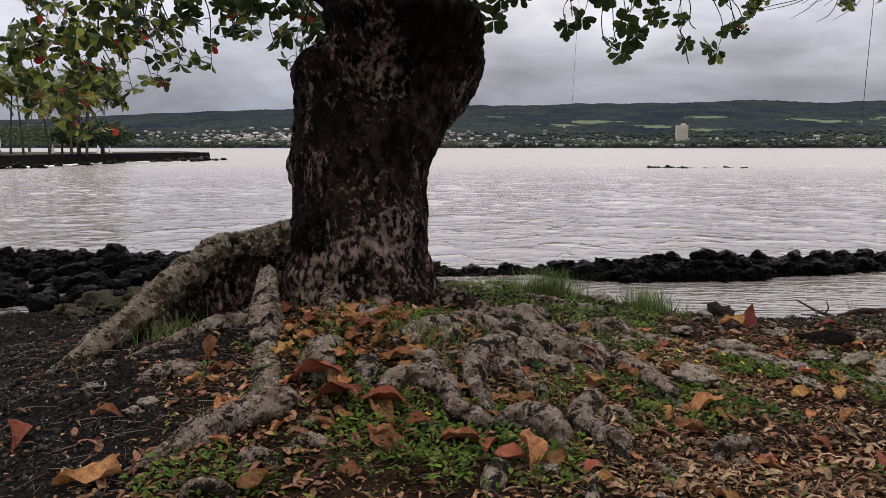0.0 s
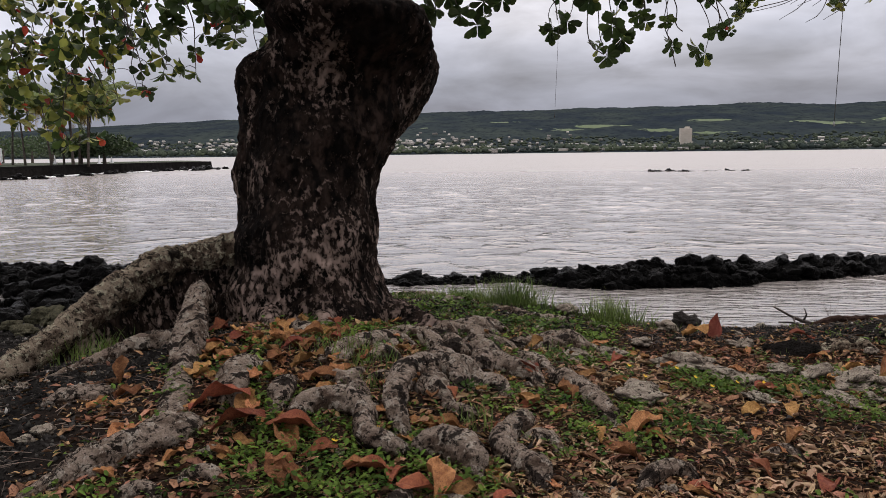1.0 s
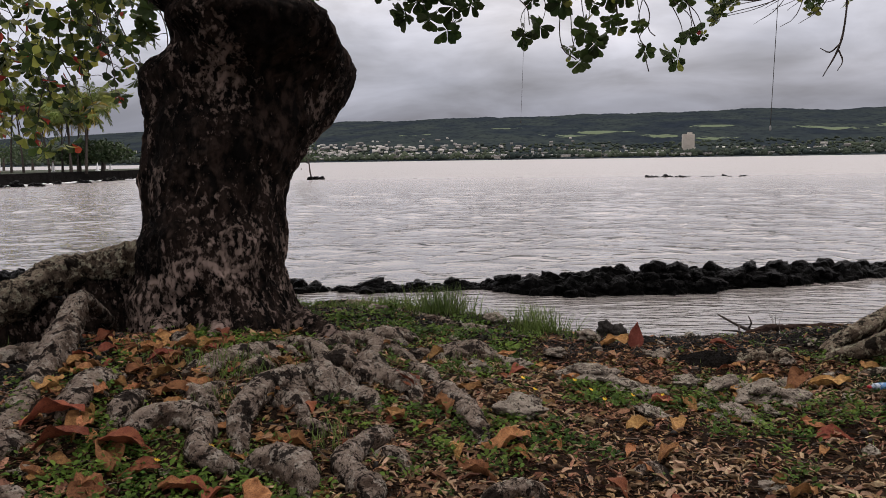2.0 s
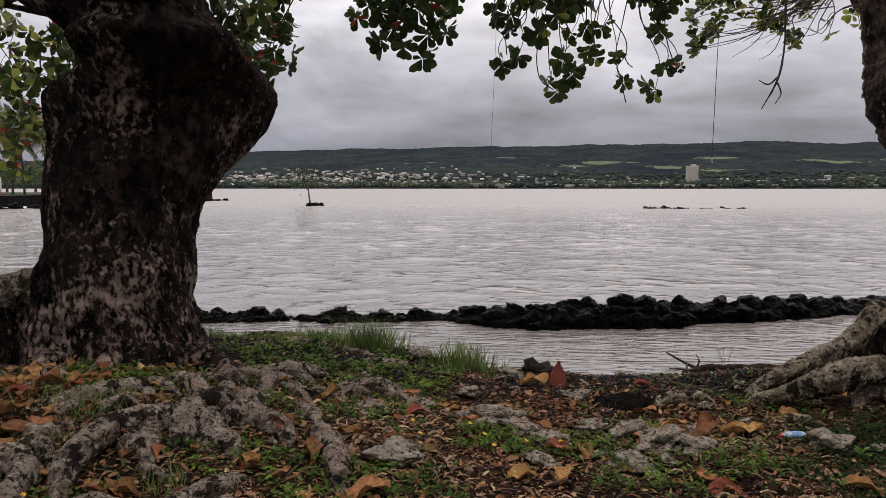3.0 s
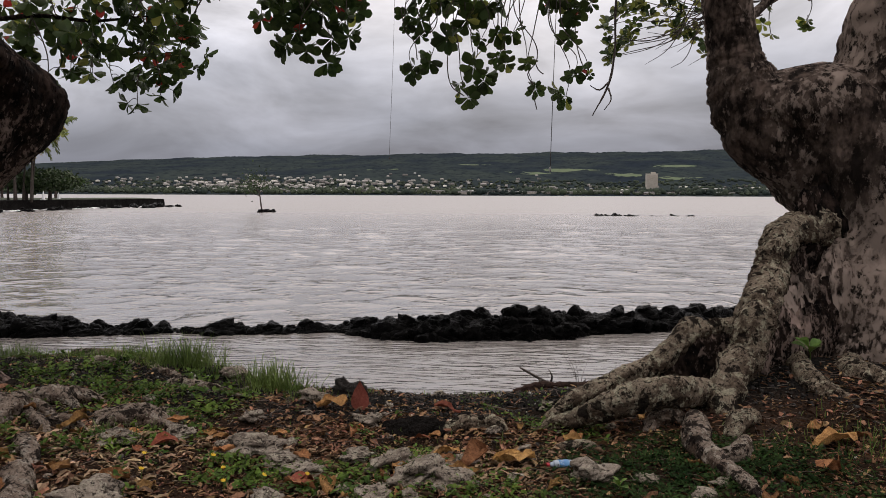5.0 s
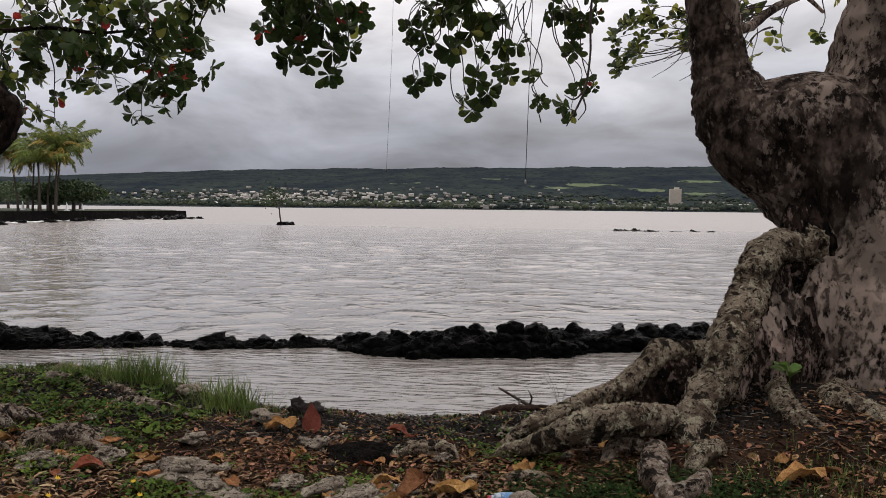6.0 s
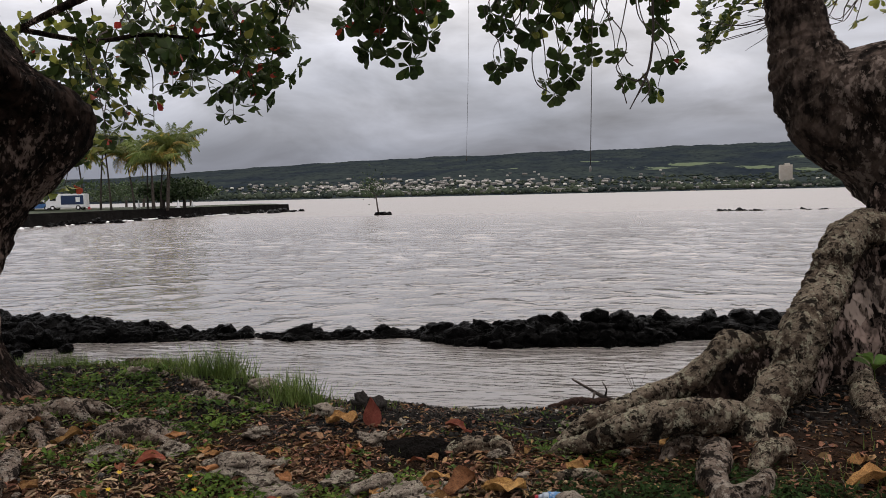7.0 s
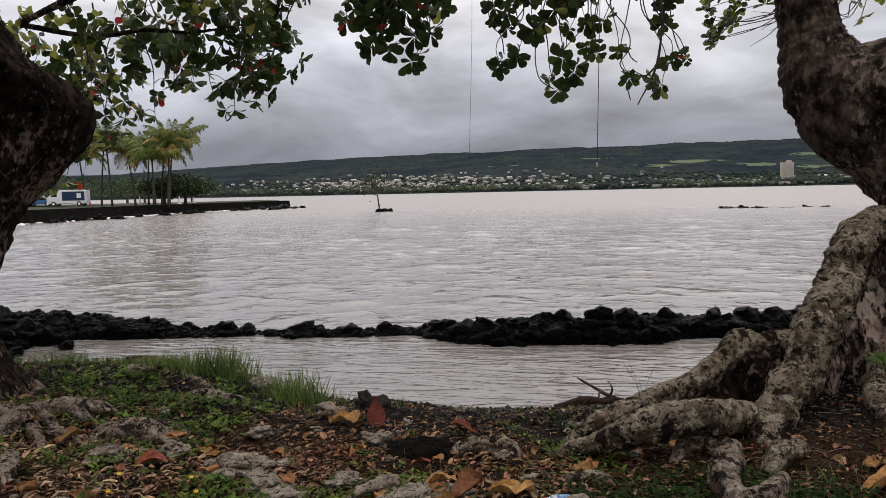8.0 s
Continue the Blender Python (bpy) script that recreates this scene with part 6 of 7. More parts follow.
rr = random.Random(71)
for x, y, rx, ry, num, h in ((1.66, 7.85, 0.13, 0.08, 520, 0.25), (0.75, 8.3, 0.15, 0.08, 520, 0.27), (0.3, 8.4, 0.2, 0.1, 460, 0.15), (-0.3, 8.45, 0.22, 0.1, 360, 0.1), (-0.95, 8.5, 0.16, 0.1, 300, 0.15), (1.15, 8.1, 0.12, 0.1, 160, 0.12), (-4.1, 8.2, 0.22, 0.2, 320, 0.24),
                             (-0.02, 5.0, 0.16, 0.12, 260, 0.13), (-1.75, 5.1, 0.12, 0.1, 140, 0.16), (0.5, 8.2, 0.12, 0.1, 110, 0.14), (4.88, 7.12, 0.08, 0.06, 260, 0.12), (5.6, 6.3, 0.22, 0.2, 240, 0.09), (-1.5, 8.55, 0.2, 0.12, 200, 0.14), (0.1, 4.5, 0.1, 0.08, 120, 0.1), (0.75, 4.4, 0.08, 0.08, 90, 0.1), (1.2, 6.2, 0.15, 0.1, 120, 0.1), (2.0, 7.6, 0.12, 0.1, 110, 0.1)):
    tagged(many("grass_tuft", BLADE, tuft_rows(x, y, rx, ry, num, h, rr), M_GRASS), "tuft of thin green grass", "grass", "grass tufts", "stuff")
rows = []
for k in range(240):
    x, y = rr.uniform(-3.2, 3.6), rr.uniform(3.2, 8.8)
    if trunk_clear(x, y) and rr.random() < 0.25 + 0.75 * smooth(7.2, 8.2, y):
        rows += tuft_rows(x, y, 0.05, 0.05, rr.randint(5, 16), rr.uniform(0.04, 0.1), rr)
tagged(many("grass", BLADE, rows, M_GRASS), "sparse thin grass on the bank", "grass", kind="stuff")

# ropes hanging from the boughs
for pts in ([(1.36, 16.5, 7.6, 0.003), (1.33, 16.5, 5.4, 0.003), (1.24, 16.5, 3.05, 0.003)], [(4.03, 9.0, 6.0, 0.0032), (3.97, 9.0, 4.0, 0.0032), (3.935, 9.02, 2.6, 0.0032)]):
    rope = tagged(empty("hanging_cord", pts[0][:3]), "thin dark cord hanging from a bough", "cord", "hanging cords")
    under(rope, tube("cord", pts, M_ROPE, rope, step=0.1, sides=5, rough=0.05))
    x, y, z, _ = pts[-1]
    under(rope, tube("sinker", [(x, y, z + 0.02, 0.006), (x, y, z - 0.01, 0.011), (x, y, z - 0.03, 0.006)], M_FLOAT if y < 10 else M_ROPE, rope, step=0.02, sides=8, rough=0.05))


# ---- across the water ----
# M_FAR carries the haze of distance as blue-grey in its forest colours
M_FAR = mat("far_forest_hazed", ((0.018, 0.024, 0.031), (0.033, 0.042, 0.039), (0.013, 0.0175, 0.022)), 0.006, 0.045, 1.0, 0.3, 4.0, spec=0.0, stretch=(1, 0.5, 1))
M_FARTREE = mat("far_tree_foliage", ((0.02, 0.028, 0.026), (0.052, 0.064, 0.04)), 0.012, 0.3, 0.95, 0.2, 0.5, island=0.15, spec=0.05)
M_MEADOW = mat("far_meadow", ((0.04, 0.064, 0.024), (0.062, 0.088, 0.034)), 0.02, 0.15, 0.95, 0.1, 0.5)
M_WHITEWALL = mat("white_house_wall", ((0.16, 0.145, 0.13), (0.36, 0.33, 0.29)), 0.5, 4, 0.8, 0.1, 0.02, obrand=0.5, space="object")
M_ROOF = mat("pale_metal_roof", ((0.12, 0.115, 0.11), (0.4, 0.39, 0.38)), 0.05, 4, 0.6, 0.1, 0.02, obrand=0.8, space="object")
M_TOWN = mat("far_house_paint", ((0.14, 0.13, 0.12), (0.38, 0.36, 0.33)), 0.02, 1.0, 0.8, 0.1, 0.02, island=0.6)
M_TOWER = mat("beige_concrete", ((0.4, 0.365, 0.315), (0.47, 0.43, 0.375)), 0.2, 3, 0.85, 0.1, 0.02, space="object")


def ridge(x):
    return 236 + 0.008 * x + 14 * math.exp(-((x - 620) / 260) ** 2) - 40 * smooth(-1500, -3000, x) + 6 * noise.noise(Vector((x * 0.003, 0, 0)))


def shore_y(x):
    return 1600 + 40 * noise.noise(Vector((x * 0.002, 4, 0)))


def canopy(x, y):
    """Tree tops as a low rough blanket over the slope."""
    return 5.0 * abs(noise.noise(Vector((x * 0.035, y * 0.02, 3)))) + 5.0 * noise.noise(Vector((x * 0.012, y * 0.008, 9)))


def hill(x, y):
    s = shore_y(x)
    t = max(0.0, (y - s) / (4600 - s))
    base = 3.0 * smooth(0, 0.01, t) + (ridge(x) - 3) * t ** 0.92
    return base + 16 * t * noise.noise(Vector((x * 0.0022, y * 0.0015, 2))) + 5 * min(1, t * 6) * noise.noise(Vector((x * 0.008, y * 0.005, 6))) - (2 if t <= 0 else 0) + canopy(x, y) * min(1, t * 60)


hx, hy = np.concatenate([np.linspace(-4000, -1900, 40), np.linspace(-1890, 1500, 420), np.linspace(1560, 4000, 40)]), np.concatenate([np.linspace(1540, 1700, 24), np.linspace(1710, 2600, 80), np.linspace(2620, 4600, 80)])
HV = [(x, y, hill(x, y)) for y in hy for x in hx]
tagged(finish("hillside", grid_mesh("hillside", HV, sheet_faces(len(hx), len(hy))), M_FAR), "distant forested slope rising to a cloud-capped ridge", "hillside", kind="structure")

# woods on the slope
r = random.Random(81)
ICO = rock_mesh("clump", 3.0, 0.5, 1, (1, 1, 1.0))
ico = ([tuple(v.co) for v in ICO.vertices], [tuple(p.vertices) for p in ICO.polygons])
bpy.data.meshes.remove(ICO)
rows = []
MEADOWS = [(40, 2300, 70, 60), (170, 2420, 85, 70), (300, 2240, 50, 55), (780, 2350, 100, 80), (1050, 2500, 90, 80), (-150, 2900, 60, 60), (520, 2650, 70, 60), (420, 2050, 60, 40), (930, 2150, 70, 45), (-420, 2500, 50, 50)]
for k in range(3000):
    t = r.random()
    y = 1615 + 320 * t ** 1.5
    x = r.uniform(-0.78, 0.62) * y
    if any(((x - a) / c) ** 2 + ((y - b) / d) ** 2 < 1.1 for a, b, c, d in MEADOWS):
        continue
    s = r.uniform(2.0, 5.0)
    rows.append(trs((x, y, hill(x, y) + s * 0.4), 0, 0, r.uniform(0, 360), (s * r.uniform(1, 2.0), s, s * r.uniform(0.4, 1.0))))
for k in range(1500):
    x = r.uniform(-1250, 1000)
    y = shore_y(x) + r.uniform(12, 50)
    s = 2.2 + 5.5 * r.random() ** 2
    rows.append(trs((x, y, hill(x, y) + s * 0.4), 0, 0, r.uniform(0, 360), (s * r.uniform(1, 1.6), s, s * r.uniform(0.8, 1.3))))
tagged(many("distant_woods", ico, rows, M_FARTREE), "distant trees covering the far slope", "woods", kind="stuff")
for a, b, c, d in MEADOWS:
    V = [(a, b, hill(a, b) + 1.6)]
    n = 26
    for k in range(n):
        t = 2 * math.pi * k / n
        x, y = a + c * math.cos(t) * (1 + 0.25 * noise.noise(Vector((k, a, 0)))), b + d * math.sin(t)
        V.append((x, y, hill(x, y) + 0.3))
    tagged(finish("meadow", grid_mesh("meadow", V, [(0, 1 + k, 1 + (k + 1) % n) for k in range(n)]), M_MEADOW), "pale green clearing on the far slope", "meadow", kind="structure")


def box(bm, x, y, z, sx, sy, sz, bevel=0.0):
    v = bmesh.ops.create_cube(bm, size=1.0)["verts"]
    bmesh.ops.transform(bm, matrix=Matrix.Translation((x, y, z)) @ Matrix.Diagonal((sx, sy, sz, 1)), verts=v)
    if bevel:
        bmesh.ops.bevel(bm, geom=list({e for k in v for e in k.link_edges}), offset=bevel, segments=2, affect="EDGES")
    return v


def house(w, d, h):
    e = tagged(empty("house"), "small pale house with a light gabled roof", "house", "far town houses")
    bm = bmesh.new()
    box(bm, 0, 0, h / 2, w, d, h)
    part("wall", bm, M_WHITEWALL, e)
    bm = bmesh.new()
    q = [bm.verts.new(c) for c in ((-w * 0.56, -d * 0.58, h), (w * 0.56, -d * 0.58, h), (w * 0.56, d * 0.58, h), (-w * 0.56, d * 0.58, h), (-w * 0.5, 0, h * 1.5), (w * 0.5, 0, h * 1.5))]
    for f in ((0, 1, 5, 4), (2, 3, 4, 5), (1, 2, 5), (3, 0, 4), (3, 2, 1, 0)):
        bm.faces.new([q[i] for i in f])
    part("roof", bm, M_ROOF, e)
    for k in (-0.28, 0.28):
        bm = bmesh.new()
        box(bm, k * w, -d / 2, h * 0.5, w * 0.18, 0.3, h * 0.45)
        part("window", bm, M_ROPE, e)
    return e


SIZES = ((5.5, 5, 2.5), (7.5, 6, 2.7), (13, 8, 3.4))
protos = [house(*k) for k in SIZES]
spots = []
for k in range(700):
    z = r.random()
    if z < 0.74:
        x = r.gauss(-520, 230)
        y = shore_y(x) + 20 + abs(r.gauss(0, 170))
    else:
        x = r.uniform(-300, 900)
        y = shore_y(x) + 15 + abs(r.gauss(0, 60))
    if any(((x - a) / c) ** 2 + ((y - b) / d) ** 2 < 1.0 for a, b, c, d in MEADOWS):
        continue
    spots.append((x, y, r.choice((0, 0, 0, 1, 1, 2)), r.uniform(-25, 25)))
used = set()
spots.sort(key=lambda q: q[1])
V, F = [], []
for x, y, k, a in spots[300:]:
    w, d, h = SIZES[k]
    m = pose(x, y, hill(x, y) + 5.0 * smooth(shore_y(x) + 60, shore_y(x) + 200, y) - 0.5, 0, 0, a)
    o = len(V)
    V += [tuple(m @ Vector(c)) for c in ((-w / 2, -d / 2, 0), (w / 2, -d / 2, 0), (w / 2, d / 2, 0), (-w / 2, d / 2, 0), (-w / 2, -d / 2, h), (w / 2, -d / 2, h), (w / 2, d / 2, h), (-w / 2, d / 2, h), (-w / 2, 0, h * 1.5), (w / 2, 0, h * 1.5))]
    F += [tuple(o + i for i in f) for f in ((0, 1, 5, 4), (2, 3, 7, 6), (1, 2, 6, 9, 5), (3, 0, 4, 8, 7), (4, 5, 9, 8), (6, 7, 8, 9))]
tagged(finish("far_town", grid_mesh("far_town", V, F), M_TOWN, smooth=False), "scattered pale houses on the far slope", "houses", kind="stuff")
for x, y, k, a in spots[:300]:
    m = pose(x, y, hill(x, y) + 5.0 * smooth(shore_y(x) + 60, shore_y(x) + 200, y) - 0.5, 0, 0, a)
    if k not in used:
        used.add(k)
        protos[k].matrix_basis = m
    else:
        copy_thing(protos[k], m)

tower = tagged(empty("apartment_tower", (287, 1700, hill(287, 1700))), "beige concrete apartment tower on the far shore", "building")
bm = bmesh.new()
box(bm, 0, 0, 16.5, 23, 16, 33)
part("wall", bm, M_TOWER, tower)
bm = bmesh.new()
box(bm, 3, 0, 34.5, 9, 8, 3.5)
part("lift_house", bm, M_TOWER, tower)
for k in range(9):
    bm = bmesh.new()
    box(bm, 0, -8.4, 3.6 + 3.4 * k, 21, 0.8, 1.1)
    part("balcony", bm, M_TOWER, tower)
for x, w, h, back in ((190, 60, 8, 30), (215, 30, 11, 60), (90, 70, 6, 30), (-120, 60, 9, 40), (-190, 80, 12, 90), (-300, 50, 8, 30), (-250, 60, 7, 60), (-60, 40, 7, 30), (-20, 55, 8, 50), (30, 30, 6, 25), (140, 34, 7, 40), (260, 40, 6, 30), (340, 50, 7, 35), (420, 36, 6, 30), (-360, 44, 9, 70), (-430, 60, 7, 40), (-155, 26, 8, 25), (-100, 30, 6, 20), (520, 48, 7, 30), (620, 40, 6, 30)):
    e = tagged(empty("warehouse", (x, shore_y(x) + back, 2)), "long low pale building on the far shore", "building", "far shore buildings")
    bm = bmesh.new()
    box(bm, 0, 0, h / 2, w, 20, h)
    part("wall", bm, M_WHITEWALL, e)
    bm = bmesh.new()
    box(bm, 0, 0, h + 0.6, w * 1.03, 21, 1.2)
    part("roof", bm, M_ROOF, e)

# sailing mast off the far shore
boat = tagged(empty("sailing_boat", (95, 1450, 0)), "small moored yacht with bare mast", "boat")
bm = bmesh.new()
box(bm, 0, 0, 0.6, 9, 3, 1.6, 0.5)
part("hull", bm, M_WHITEWALL, boat)
bm = bmesh.new()
box(bm, 0, 0, 7, 0.3, 0.3, 12)
part("mast", bm, M_WHITEWALL, boat)

# ---- the point with palms ----
M_SEAWALL = mat("dark_lava_masonry", ((0.006, 0.0055, 0.0052), (0.016, 0.0145, 0.0135), (0.003, 0.003, 0.003)), 1.2, 6.0, 0.95, 1.0, 0.15, spec=0.02)
M_LAWN = mat("park_lawn", ((0.016, 0.024, 0.01), (0.03, 0.04, 0.016)), 0.3, 6, 0.95, 0.3, 0.02)
EDGE = [(-54, 52, 6), (-56.5, 66, 6), (-60, 84, 6), (-62, 100, 6), (-62.5, 118, 6), (-60, 140, 6)]
S = spline([(a, b, 0, c) for a, b, c in EDGE], 1.2)
V = []
for x, y, _, _ in S:
    j = 0.15 * noise.noise(Vector((x * 1.3, y * 1.3, 0)))
    V += [(x + 0.35 + j, y, -1.0), (x + j, y, 1.38 + 0.06 * noise.noise(Vector((y, 3, 0)))), (x - 1.0 + j, y, 1.4), (x - 1.1, y, 1.2)]
V2, n = V, len(S)
F = [tuple(f) for f in sheet_faces(4, n)] + [(4 * n - 4, 4 * n - 3, 4 * n - 2, 4 * n - 1)]
tagged(finish("sea_wall", grid_mesh("sea_wall", V2, F), M_SEAWALL, smooth=False), "low dark lava-stone sea wall along the point", "sea wall", kind="structure")
V = []
for x, y, _, _ in S:
    back = 130 * (1 - smooth(112, 122, y)) + 5.0
    V += [(x - 1.05, y, 1.3), (x - 1.05 - back * 0.3, y, 1.5), (x - 1.05 - back, y + 0.5 * back * (1 - smooth(100, 122, y)), 1.6)]
tagged(finish("park_lawn", grid_mesh("park_lawn", V, [tuple(f) for f in sheet_faces(3, n)]), M_LAWN), "green park lawn on the point", "lawn", kind="structure")
rub = tagged(empty("rubble", (-60, 110, 0)), "black lava rubble at the foot of the sea wall", "rocks", kind="structure")
for k in range(60):
    i = r.randint(8, n - 1)
    boulder(S[i][0] + 1.2 + abs(r.gauss(0, 1.6)), S[i][1] + r.uniform(-1, 1), r.uniform(-0.25, 0.1), r.uniform(0.3, 0.7), rub)
for k in range(10):
    boulder(-58 + 3 * r.random(), 128 + r.uniform(-6, 6), r.uniform(-0.3, 0.0), r.uniform(0.5, 0.9), rub)

# surf at the foot of the wall
M_FOAM = mat("white_foam", ((0.6, 0.6, 0.6), (0.8, 0.8, 0.8)), 2, 12, 0.8, 0.5, 0.03, spec=0.1)
rows = []
for k in range(260):
    i = r.randint(2, n - 1)
    if noise.noise(Vector((S[i][1] * 0.35, 0, 2))) < -0.05:
        continue
    s = r.uniform(0.1, 0.35)
    rows.append(trs((S[i][0] + 0.9 + abs(r.gauss(0, 1.1)), S[i][1] + r.uniform(-0.6, 0.6), 0.06), 0, 0, r.uniform(0, 360), (s * 2.2, s, s * 0.4)))
tagged(many("foam", ico, rows, M_FOAM), "patches of white surf at the foot of the sea wall", "foam", kind="stuff")

# coconut palms
M_PALMTRUNK = mat("palm_trunk", ((0.045, 0.036, 0.03), (0.085, 0.07, 0.058), (0.025, 0.02, 0.017)), 2, 12, 0.9, 0.4, 0.03, (1, 1, 3))
M_FROND = mat("palm_frond", ((0.075, 0.11, 0.028), (0.17, 0.2, 0.05)), 1, 6, 0.5, 0.1, 0.01, space="object", obrand=0.4, trans=0.3)
M_FRONDY = mat("yellow_palm_frond", ((0.32, 0.25, 0.06), (0.42, 0.32, 0.09)), 1, 6, 0.6, 0.1, 0.01, space="object", obrand=0.3, trans=0.3)


def frond_data(L, droop):
    """An arching stalk with many narrow leaflets hanging from both sides."""
    def mid(t):
        return Vector((0, L * (0.92 * t - 0.2 * droop * t * t), L * (0.55 * t - 0.8 * droop * t * t)))

    V, F = [], []
    n = 44
    for k in range(n):
        t = k / (n - 1)
        c = mid(t)
        ll = 0.24 * L * math.sin(math.pi * (0.1 + 0.82 * t)) + 0.08
        for sgn in (-1, 1):
            o = len(V)
            w = 0.5 + 0.12 * math.sin(9.1 * k + sgn)
            e = c + Vector((sgn * ll * w, ll * 0.34, -ll * (0.62 + 0.2 * math.sin(5.3 * k + 2 * sgn))))
            h = (c + e) / 2 + Vector((sgn * 0.06 * ll, 0, 0.1 * ll))
            V += [tuple(c + Vector((0, -0.03, 0))), tuple(c + Vector((0, 0.04, 0))), tuple(h + Vector((0, 0.055, 0))), tuple(h + Vector((0, -0.045, 0))), tuple(e)]
            F += [(o, o + 1, o + 2, o + 3), (o + 3, o + 2, o + 4)]
        if k:
            o = len(V)
            p = mid((k - 1) / (n - 1))
            V += [tuple(p + Vector((-0.04, 0, 0))), tuple(p + Vector((0.04, 0, 0))), tuple(c + Vector((0.03, 0, 0))), tuple(c + Vector((-0.03, 0, 0)))]
            F += [(o, o + 1, o + 2, o + 3)]
    return V, F


FRONDS = [mesh_of("frond", frond_data(4.5, d), M_FROND) for d in (0.3, 0.65, 1.05)] + [mesh_of("frond", frond_data(4.2, 1.15), M_FRONDY)]


def palm(x, y, h, lx, ly, fr=24, label="tall coconut palm with drooping green fronds"):
    e = tagged(empty("palm", (x, y, 1.4)), label, "palm tree", "palms on the point")
    pts = [(0, 0, -0.3, 0.2), (lx * 0.15, ly * 0.15, h * 0.25, 0.14), (lx * 0.5, ly * 0.5, h * 0.6, 0.12), (lx, ly, h, 0.1)]
    tube("trunk", pts, M_PALMTRUNK, e, step=0.5, sides=9, rough=0.04, fine=0.03)
    for k in range(fr):
        ob = new("frond", FRONDS[3] if r.random() < 0.27 else r.choice(FRONDS[:3]))
        ob.parent = e
        ob.matrix_basis = Matrix(trs((lx, ly, h), r.uniform(-14, 40), 0, 360 * k / fr + r.uniform(-12, 12), r.uniform(0.95, 1.3)).tolist())
    return e


for x, y, h, lx, ly in ((-72.4, 105, 9.4, -0.6, 0), (-68.4, 105, 7.6, -1.4, 0.5), (-64.4, 104, 7.0, -0.5, 0.3), (-66.0, 108, 7.8, 0.8, 0), (-62.6, 101, 6.8, 0.4, -0.5), (-63.4, 106, 9.8, 0.9, 0.4), (-61.6, 103, 8.4, 0.6, 0),
                        (-76.5, 108, 8.6, 0.8, 0), (-81, 110, 8.2, -0.8, 0), (-71.0, 112, 8.0, 0.4, 0)):
    palm(x, y, h, lx, ly)


def bush_tree(x, y, h, w, num, material, label):
    e = tagged(empty("shade_tree", (x, y, 1.4)), label, "tree", "trees on the point")
    tube("trunk", [(0, 0, -0.2, 0.3), (0.1, 0, h * 0.3, 0.22), (0.3, 0, h * 0.6, 0.1)], M_TWIG, e, step=0.3, sides=8, rough=0.1)
    rows = []
    for k in range(num):
        a, b, c = r.uniform(-1, 1), r.uniform(-1, 1), r.uniform(-1, 1)
        if a * a + b * b + c * c > 1 + 0.5 * noise.noise(Vector((a * 3, b * 3, x))):
            continue
        rows.append(trs((a * w, b * w, h * 0.62 + c * h * 0.36), r.uniform(0, 360), r.uniform(0, 360), r.uniform(0, 360), r.uniform(0.4, 0.8)))
    many("crown", leaf_mesh("c", 0.2, 0.2, 0.2, 3, 4, 3), rows, material, e)["kind"] = "stuff"
    return e


M_DARKTREE = mat("dark_crown_leaf", ((0.022, 0.04, 0.016), (0.045, 0.07, 0.025)), 1, 8, 0.6, 0.1, 0.01, island=0.5, trans=0.2)
bush_tree(-64.5, 112, 4.6, 4.2, 2600, M_DARKTREE, "low spreading dark green shade tree")
bush_tree(-69.5, 114, 4.4, 3.6, 2200, M_DARKTREE, "low spreading dark green shade tree")
for x, y, h, w in ((-98, 150, 5.5, 6), (-108, 158, 6, 7), (-120, 165, 6.5, 8), (-88, 152, 5, 6), (-135, 165, 7, 8)):
    bush_tree(x, y, h, w, 1600, M_DARKTREE, "rounded shade tree behind the parked cars")


# parked vehicles
M_WHITEPAINT = mat("white_car_paint", ((0.72, 0.73, 0.74), (0.8, 0.8, 0.8)), 1, 20, 0.3, 0.02, 0.001, space="object", spec=0.5)
M_BLUEPAINT = mat("blue_car_paint", ((0.03, 0.1, 0.24), (0.05, 0.13, 0.3)), 1, 20, 0.3, 0.02, 0.001, space="object", spec=0.5)
M_GLASS = mat("dark_car_glass", ((0.012, 0.013, 0.015), (0.02, 0.022, 0.024)), 1, 20, 0.1, 0.01, 0.001, space="object", spec=0.6)
M_TYRE = mat("tyre_rubber", ((0.012, 0.012, 0.012), (0.025, 0.025, 0.025)), 4, 40, 0.9, 0.1, 0.002, space="object")
M_NAVY = mat("navy_panel", ((0.015, 0.03, 0.075), (0.02, 0.04, 0.09)), 1, 20, 0.4, 0.02, 0.001, space="object")


def profile(name, outline, width, material, parent, bevel=0.08):
    bm = bmesh.new()
    lo = [bm.verts.new((x, -width / 2, z)) for x, z in outline]
    hi = [bm.verts.new((x, width / 2, z)) for x, z in outline]
    n = len(outline)
    bm.faces.new(lo[::-1])
    bm.faces.new(hi)
    for i in range(n):
        bm.faces.new((lo[i], lo[(i + 1) % n], hi[(i + 1) % n], hi[i]))
    bmesh.ops.recalc_face_normals(bm, faces=bm.faces)
    bmesh.ops.bevel(bm, geom=list(bm.edges), offset=bevel, segments=2, affect="EDGES")
    return part(name, bm, material, parent)


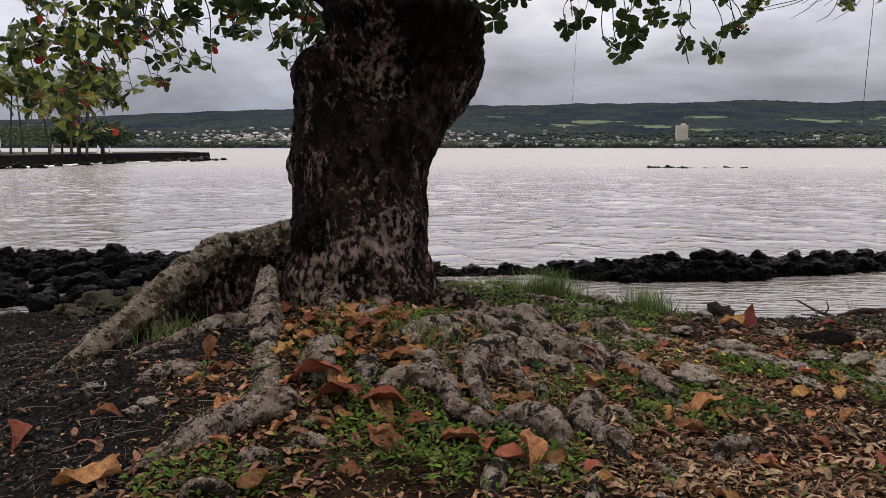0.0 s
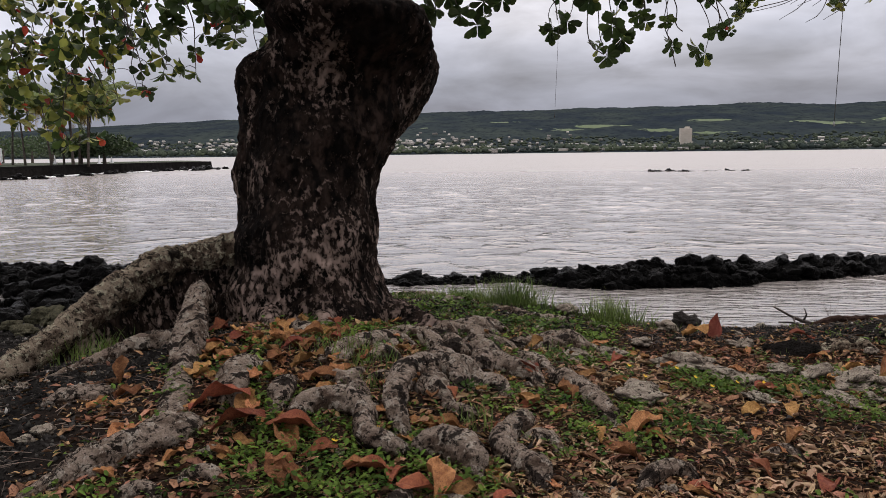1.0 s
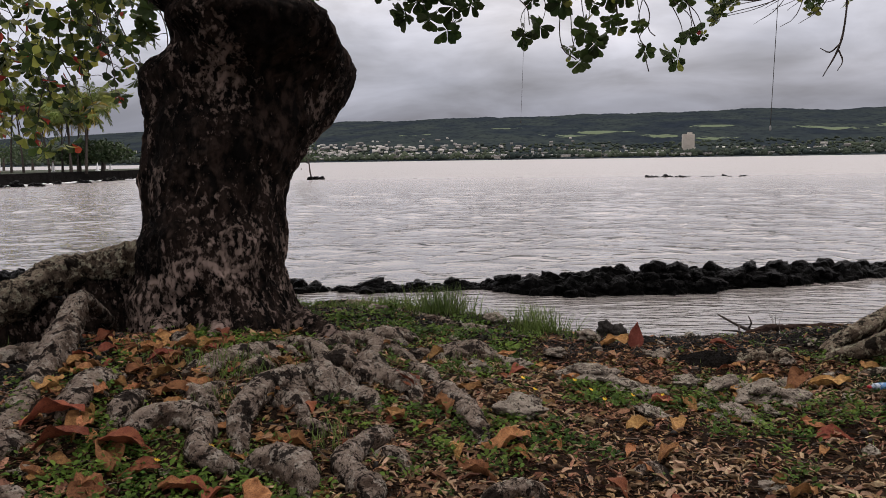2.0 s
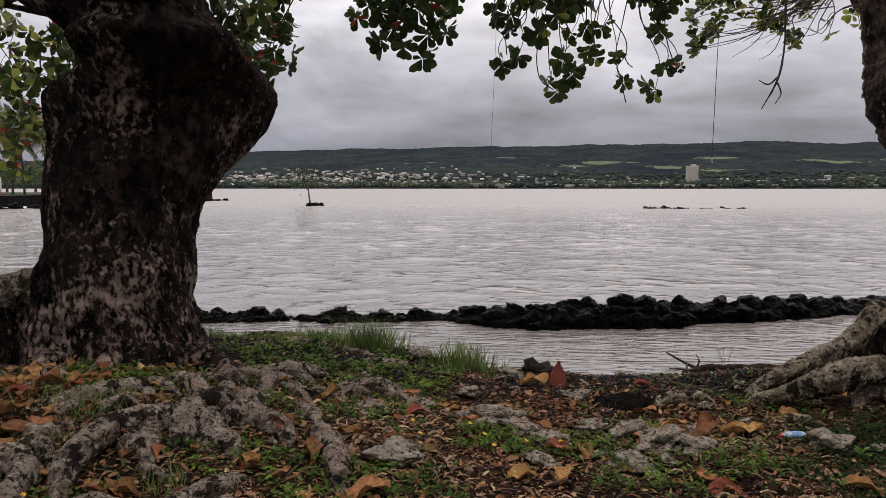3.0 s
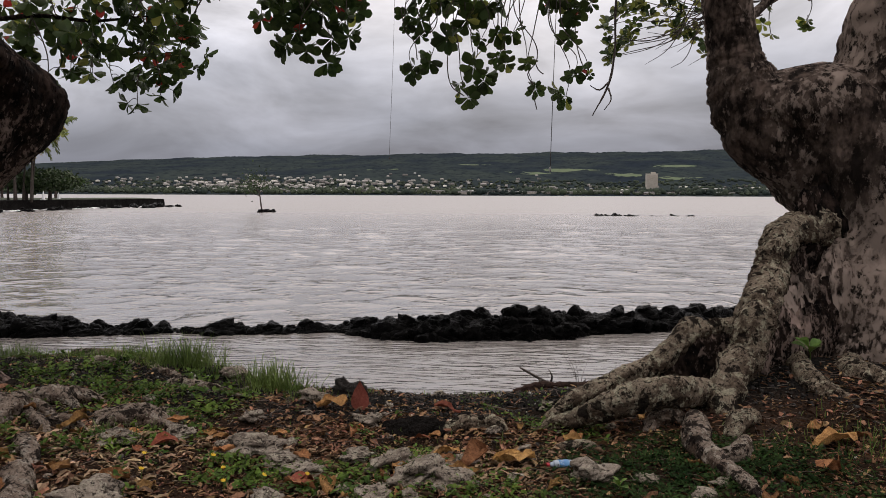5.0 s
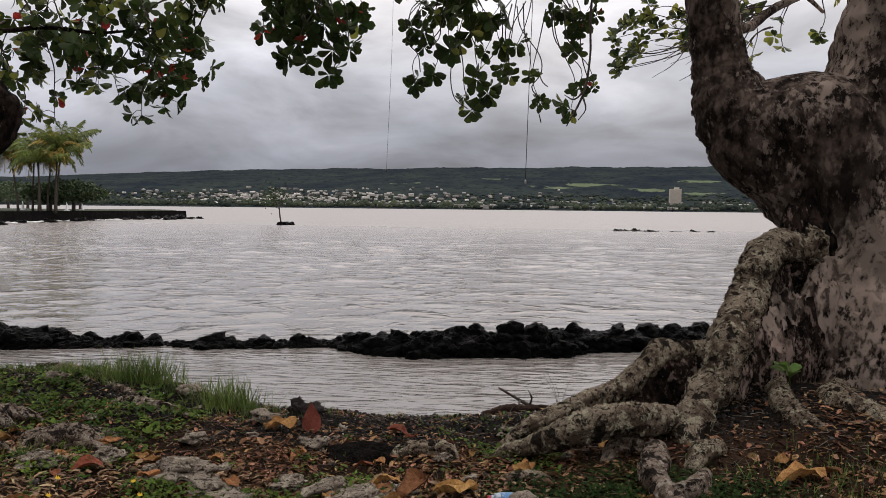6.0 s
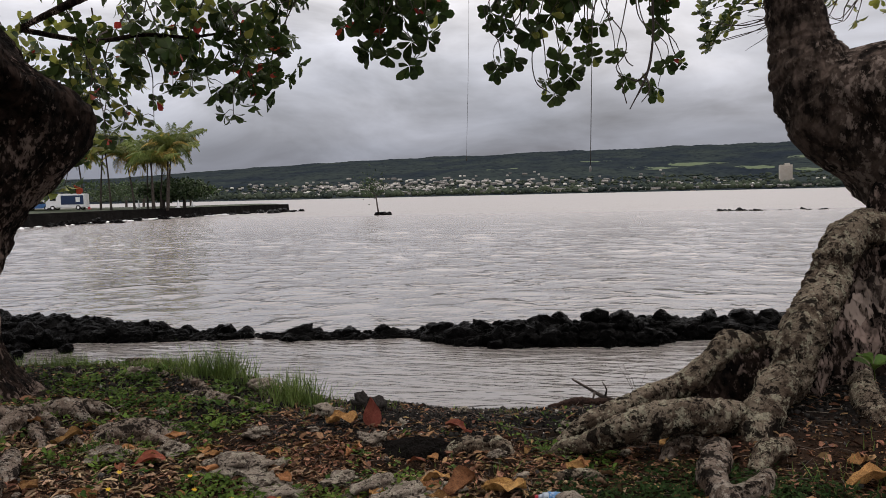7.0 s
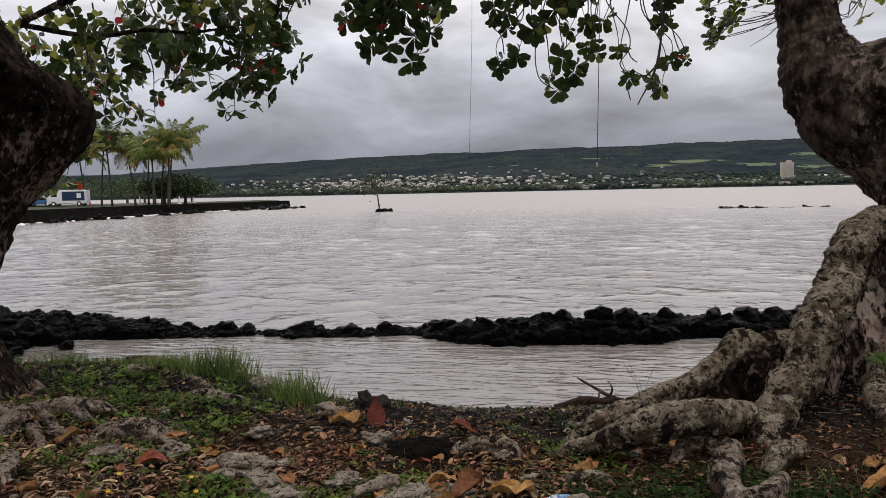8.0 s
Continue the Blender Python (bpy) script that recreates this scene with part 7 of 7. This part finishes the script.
def wheels(parent, xs, width):
    for x in xs:
        for y in (-width / 2, width / 2):
            bm = bmesh.new()
            bmesh.ops.create_cone(bm, cap_ends=True, segments=18, radius1=0.34, radius2=0.34, depth=0.22)
            bmesh.ops.bevel(bm, geom=list(bm.edges), offset=0.03, segments=1, affect="EDGES")
            w = part("wheel", bm, M_TYRE, parent)
            w.matrix_basis = pose(x, y, 0.34, 90)
            bm = bmesh.new()
            bmesh.ops.create_cone(bm, cap_ends=True, segments=14, radius1=0.2, radius2=0.17, depth=0.25)
            part("rim", bm, M_WHITEPAINT, w)


van = tagged(empty("van", (-73, 96.5, 1.5)), "white delivery van with a navy side panel, parked", "van")
profile("body", [(-2.6, 0.35), (2.6, 0.35), (2.6, 2.25), (-1.2, 2.3), (-1.7, 2.1), (-2.4, 1.3), (-2.6, 1.1)], 1.95, M_WHITEPAINT, van)
bm = bmesh.new()
box(bm, 0.95, -0.985, 1.4, 3.0, 0.04, 1.25, 0.015)
sign = part("side_panel", bm, M_NAVY, van, "navy panel")
bm = bmesh.new()
box(bm, 1.7, -1.02, 1.45, 0.55, 0.03, 0.65)
part("panel_mark", bm, M_WHITEPAINT, sign, "plain pale shape")
bm = bmesh.new()
box(bm, -1.6, -0.985, 1.6, 0.8, 0.04, 0.55, 0.015)
part("side_window", bm, M_GLASS, van)
wheels(van, (-1.7, 1.7), 1.8)
van.rotation_euler = (0, 0, radians(20))
car = tagged(empty("car", (-79, 98, 1.5)), "blue hatchback car, parked", "car")
profile("body", [(-2.0, 0.3), (2.0, 0.3), (2.05, 0.85), (1.4, 0.95), (-1.9, 0.98), (-2.05, 0.7)], 1.75, M_BLUEPAINT, car)
profile("cabin", [(-1.75, 0.95), (1.1, 0.95), (0.5, 1.5), (-1.3, 1.52)], 1.5, M_GLASS, car)
wheels(car, (-1.3, 1.3), 1.65)
car.rotation_euler = (0, 0, radians(20))
for x, y, m, h in ((-70.5, 109, M_WHITEPAINT, 1.3), (-60.8, 104.5, M_WHITEPAINT, 1.2), (-79, 108.5, M_RED, 0.9), (-66.8, 118, M_WHITEPAINT, 1.0)):
    cone = tagged(empty("marker_cone", (x, y, 1.45)), "small red marker cone" if m is M_RED else "small white marker cone", "cone", "cones on the lawn")
    bm = bmesh.new()
    bmesh.ops.create_cone(bm, cap_ends=True, segments=14, radius1=0.22, radius2=0.04, depth=h)
    part("cone", bm, m, cone).location = (0, 0, h / 2)
    bm = bmesh.new()
    box(bm, 0, 0, 0.04, 0.55, 0.55, 0.08, 0.02)
    part("base", bm, m, cone)

# islet with a lone tree, and the reef
islet = tagged(empty("islet", (-28.5, 99, 0)), "tiny black rock islet in the bay", "islet", kind="structure")
for k in range(18):
    d = r.gauss(0, 0.55)
    boulder(-27.8 + d, 99 + r.gauss(0, 0.35), 0.22 * math.exp(-2 * d * d) + r.uniform(-0.14, 0.05), r.uniform(0.25, 0.42), islet)
sap = tagged(empty("sapling", (-28.3, 99, 0.3)), "thin leaning tree growing on the rock islet", "tree")
tube("trunk", [(0, 0, -0.2, 0.1), (-0.15, 0, 0.8, 0.08), (-0.3, 0, 1.8, 0.06), (-0.9, 0, 2.6, 0.03)], M_TWIG, sap, step=0.15, sides=7, rough=0.15)
tube("branch", [(-0.3, 0, 1.7, 0.04), (0.2, 0, 2.2, 0.03), (0.6, 0.2, 2.7, 0.02)], M_TWIG, sap, step=0.15, sides=6, rough=0.15)
tube("branch", [(-0.3, 0, 1.5, 0.04), (-1.0, 0, 1.8, 0.03), (-1.6, 0.2, 2.0, 0.02)], M_TWIG, sap, step=0.15, sides=6, rough=0.15)
rows = [trs((r.gauss(-0.6, 0.75), r.gauss(0, 0.5), 2.9 + r.gauss(0, 0.6)), r.uniform(0, 360), r.uniform(0, 360), 0, r.uniform(0.15, 0.3)) for k in range(320)]
rows += [trs((r.gauss(-1.4, 0.35), r.gauss(0, 0.3), 2.0 + r.gauss(0, 0.2)), r.uniform(0, 360), r.uniform(0, 360), 0, r.uniform(0.15, 0.28)) for k in range(50)]
many("crown", leaf_mesh("c", 0.2, 0.2, 0.2, 3, 4, 3), rows, M_DARKTREE, sap)["kind"] = "stuff"
sap.scale = (1.2, 1.2, 1.2)
reef = tagged(empty("reef", (20, 91, 0)), "flat black lava reef awash in the bay", "reef", kind="structure")
for k in range(46):
    x = r.choice((r.uniform(12.5, 19.5), r.uniform(12.5, 23.5)))
    boulder(x, 92 + r.uniform(-1.2, 1.2), r.uniform(-0.46, -0.3), r.uniform(0.45, 0.6), reef)
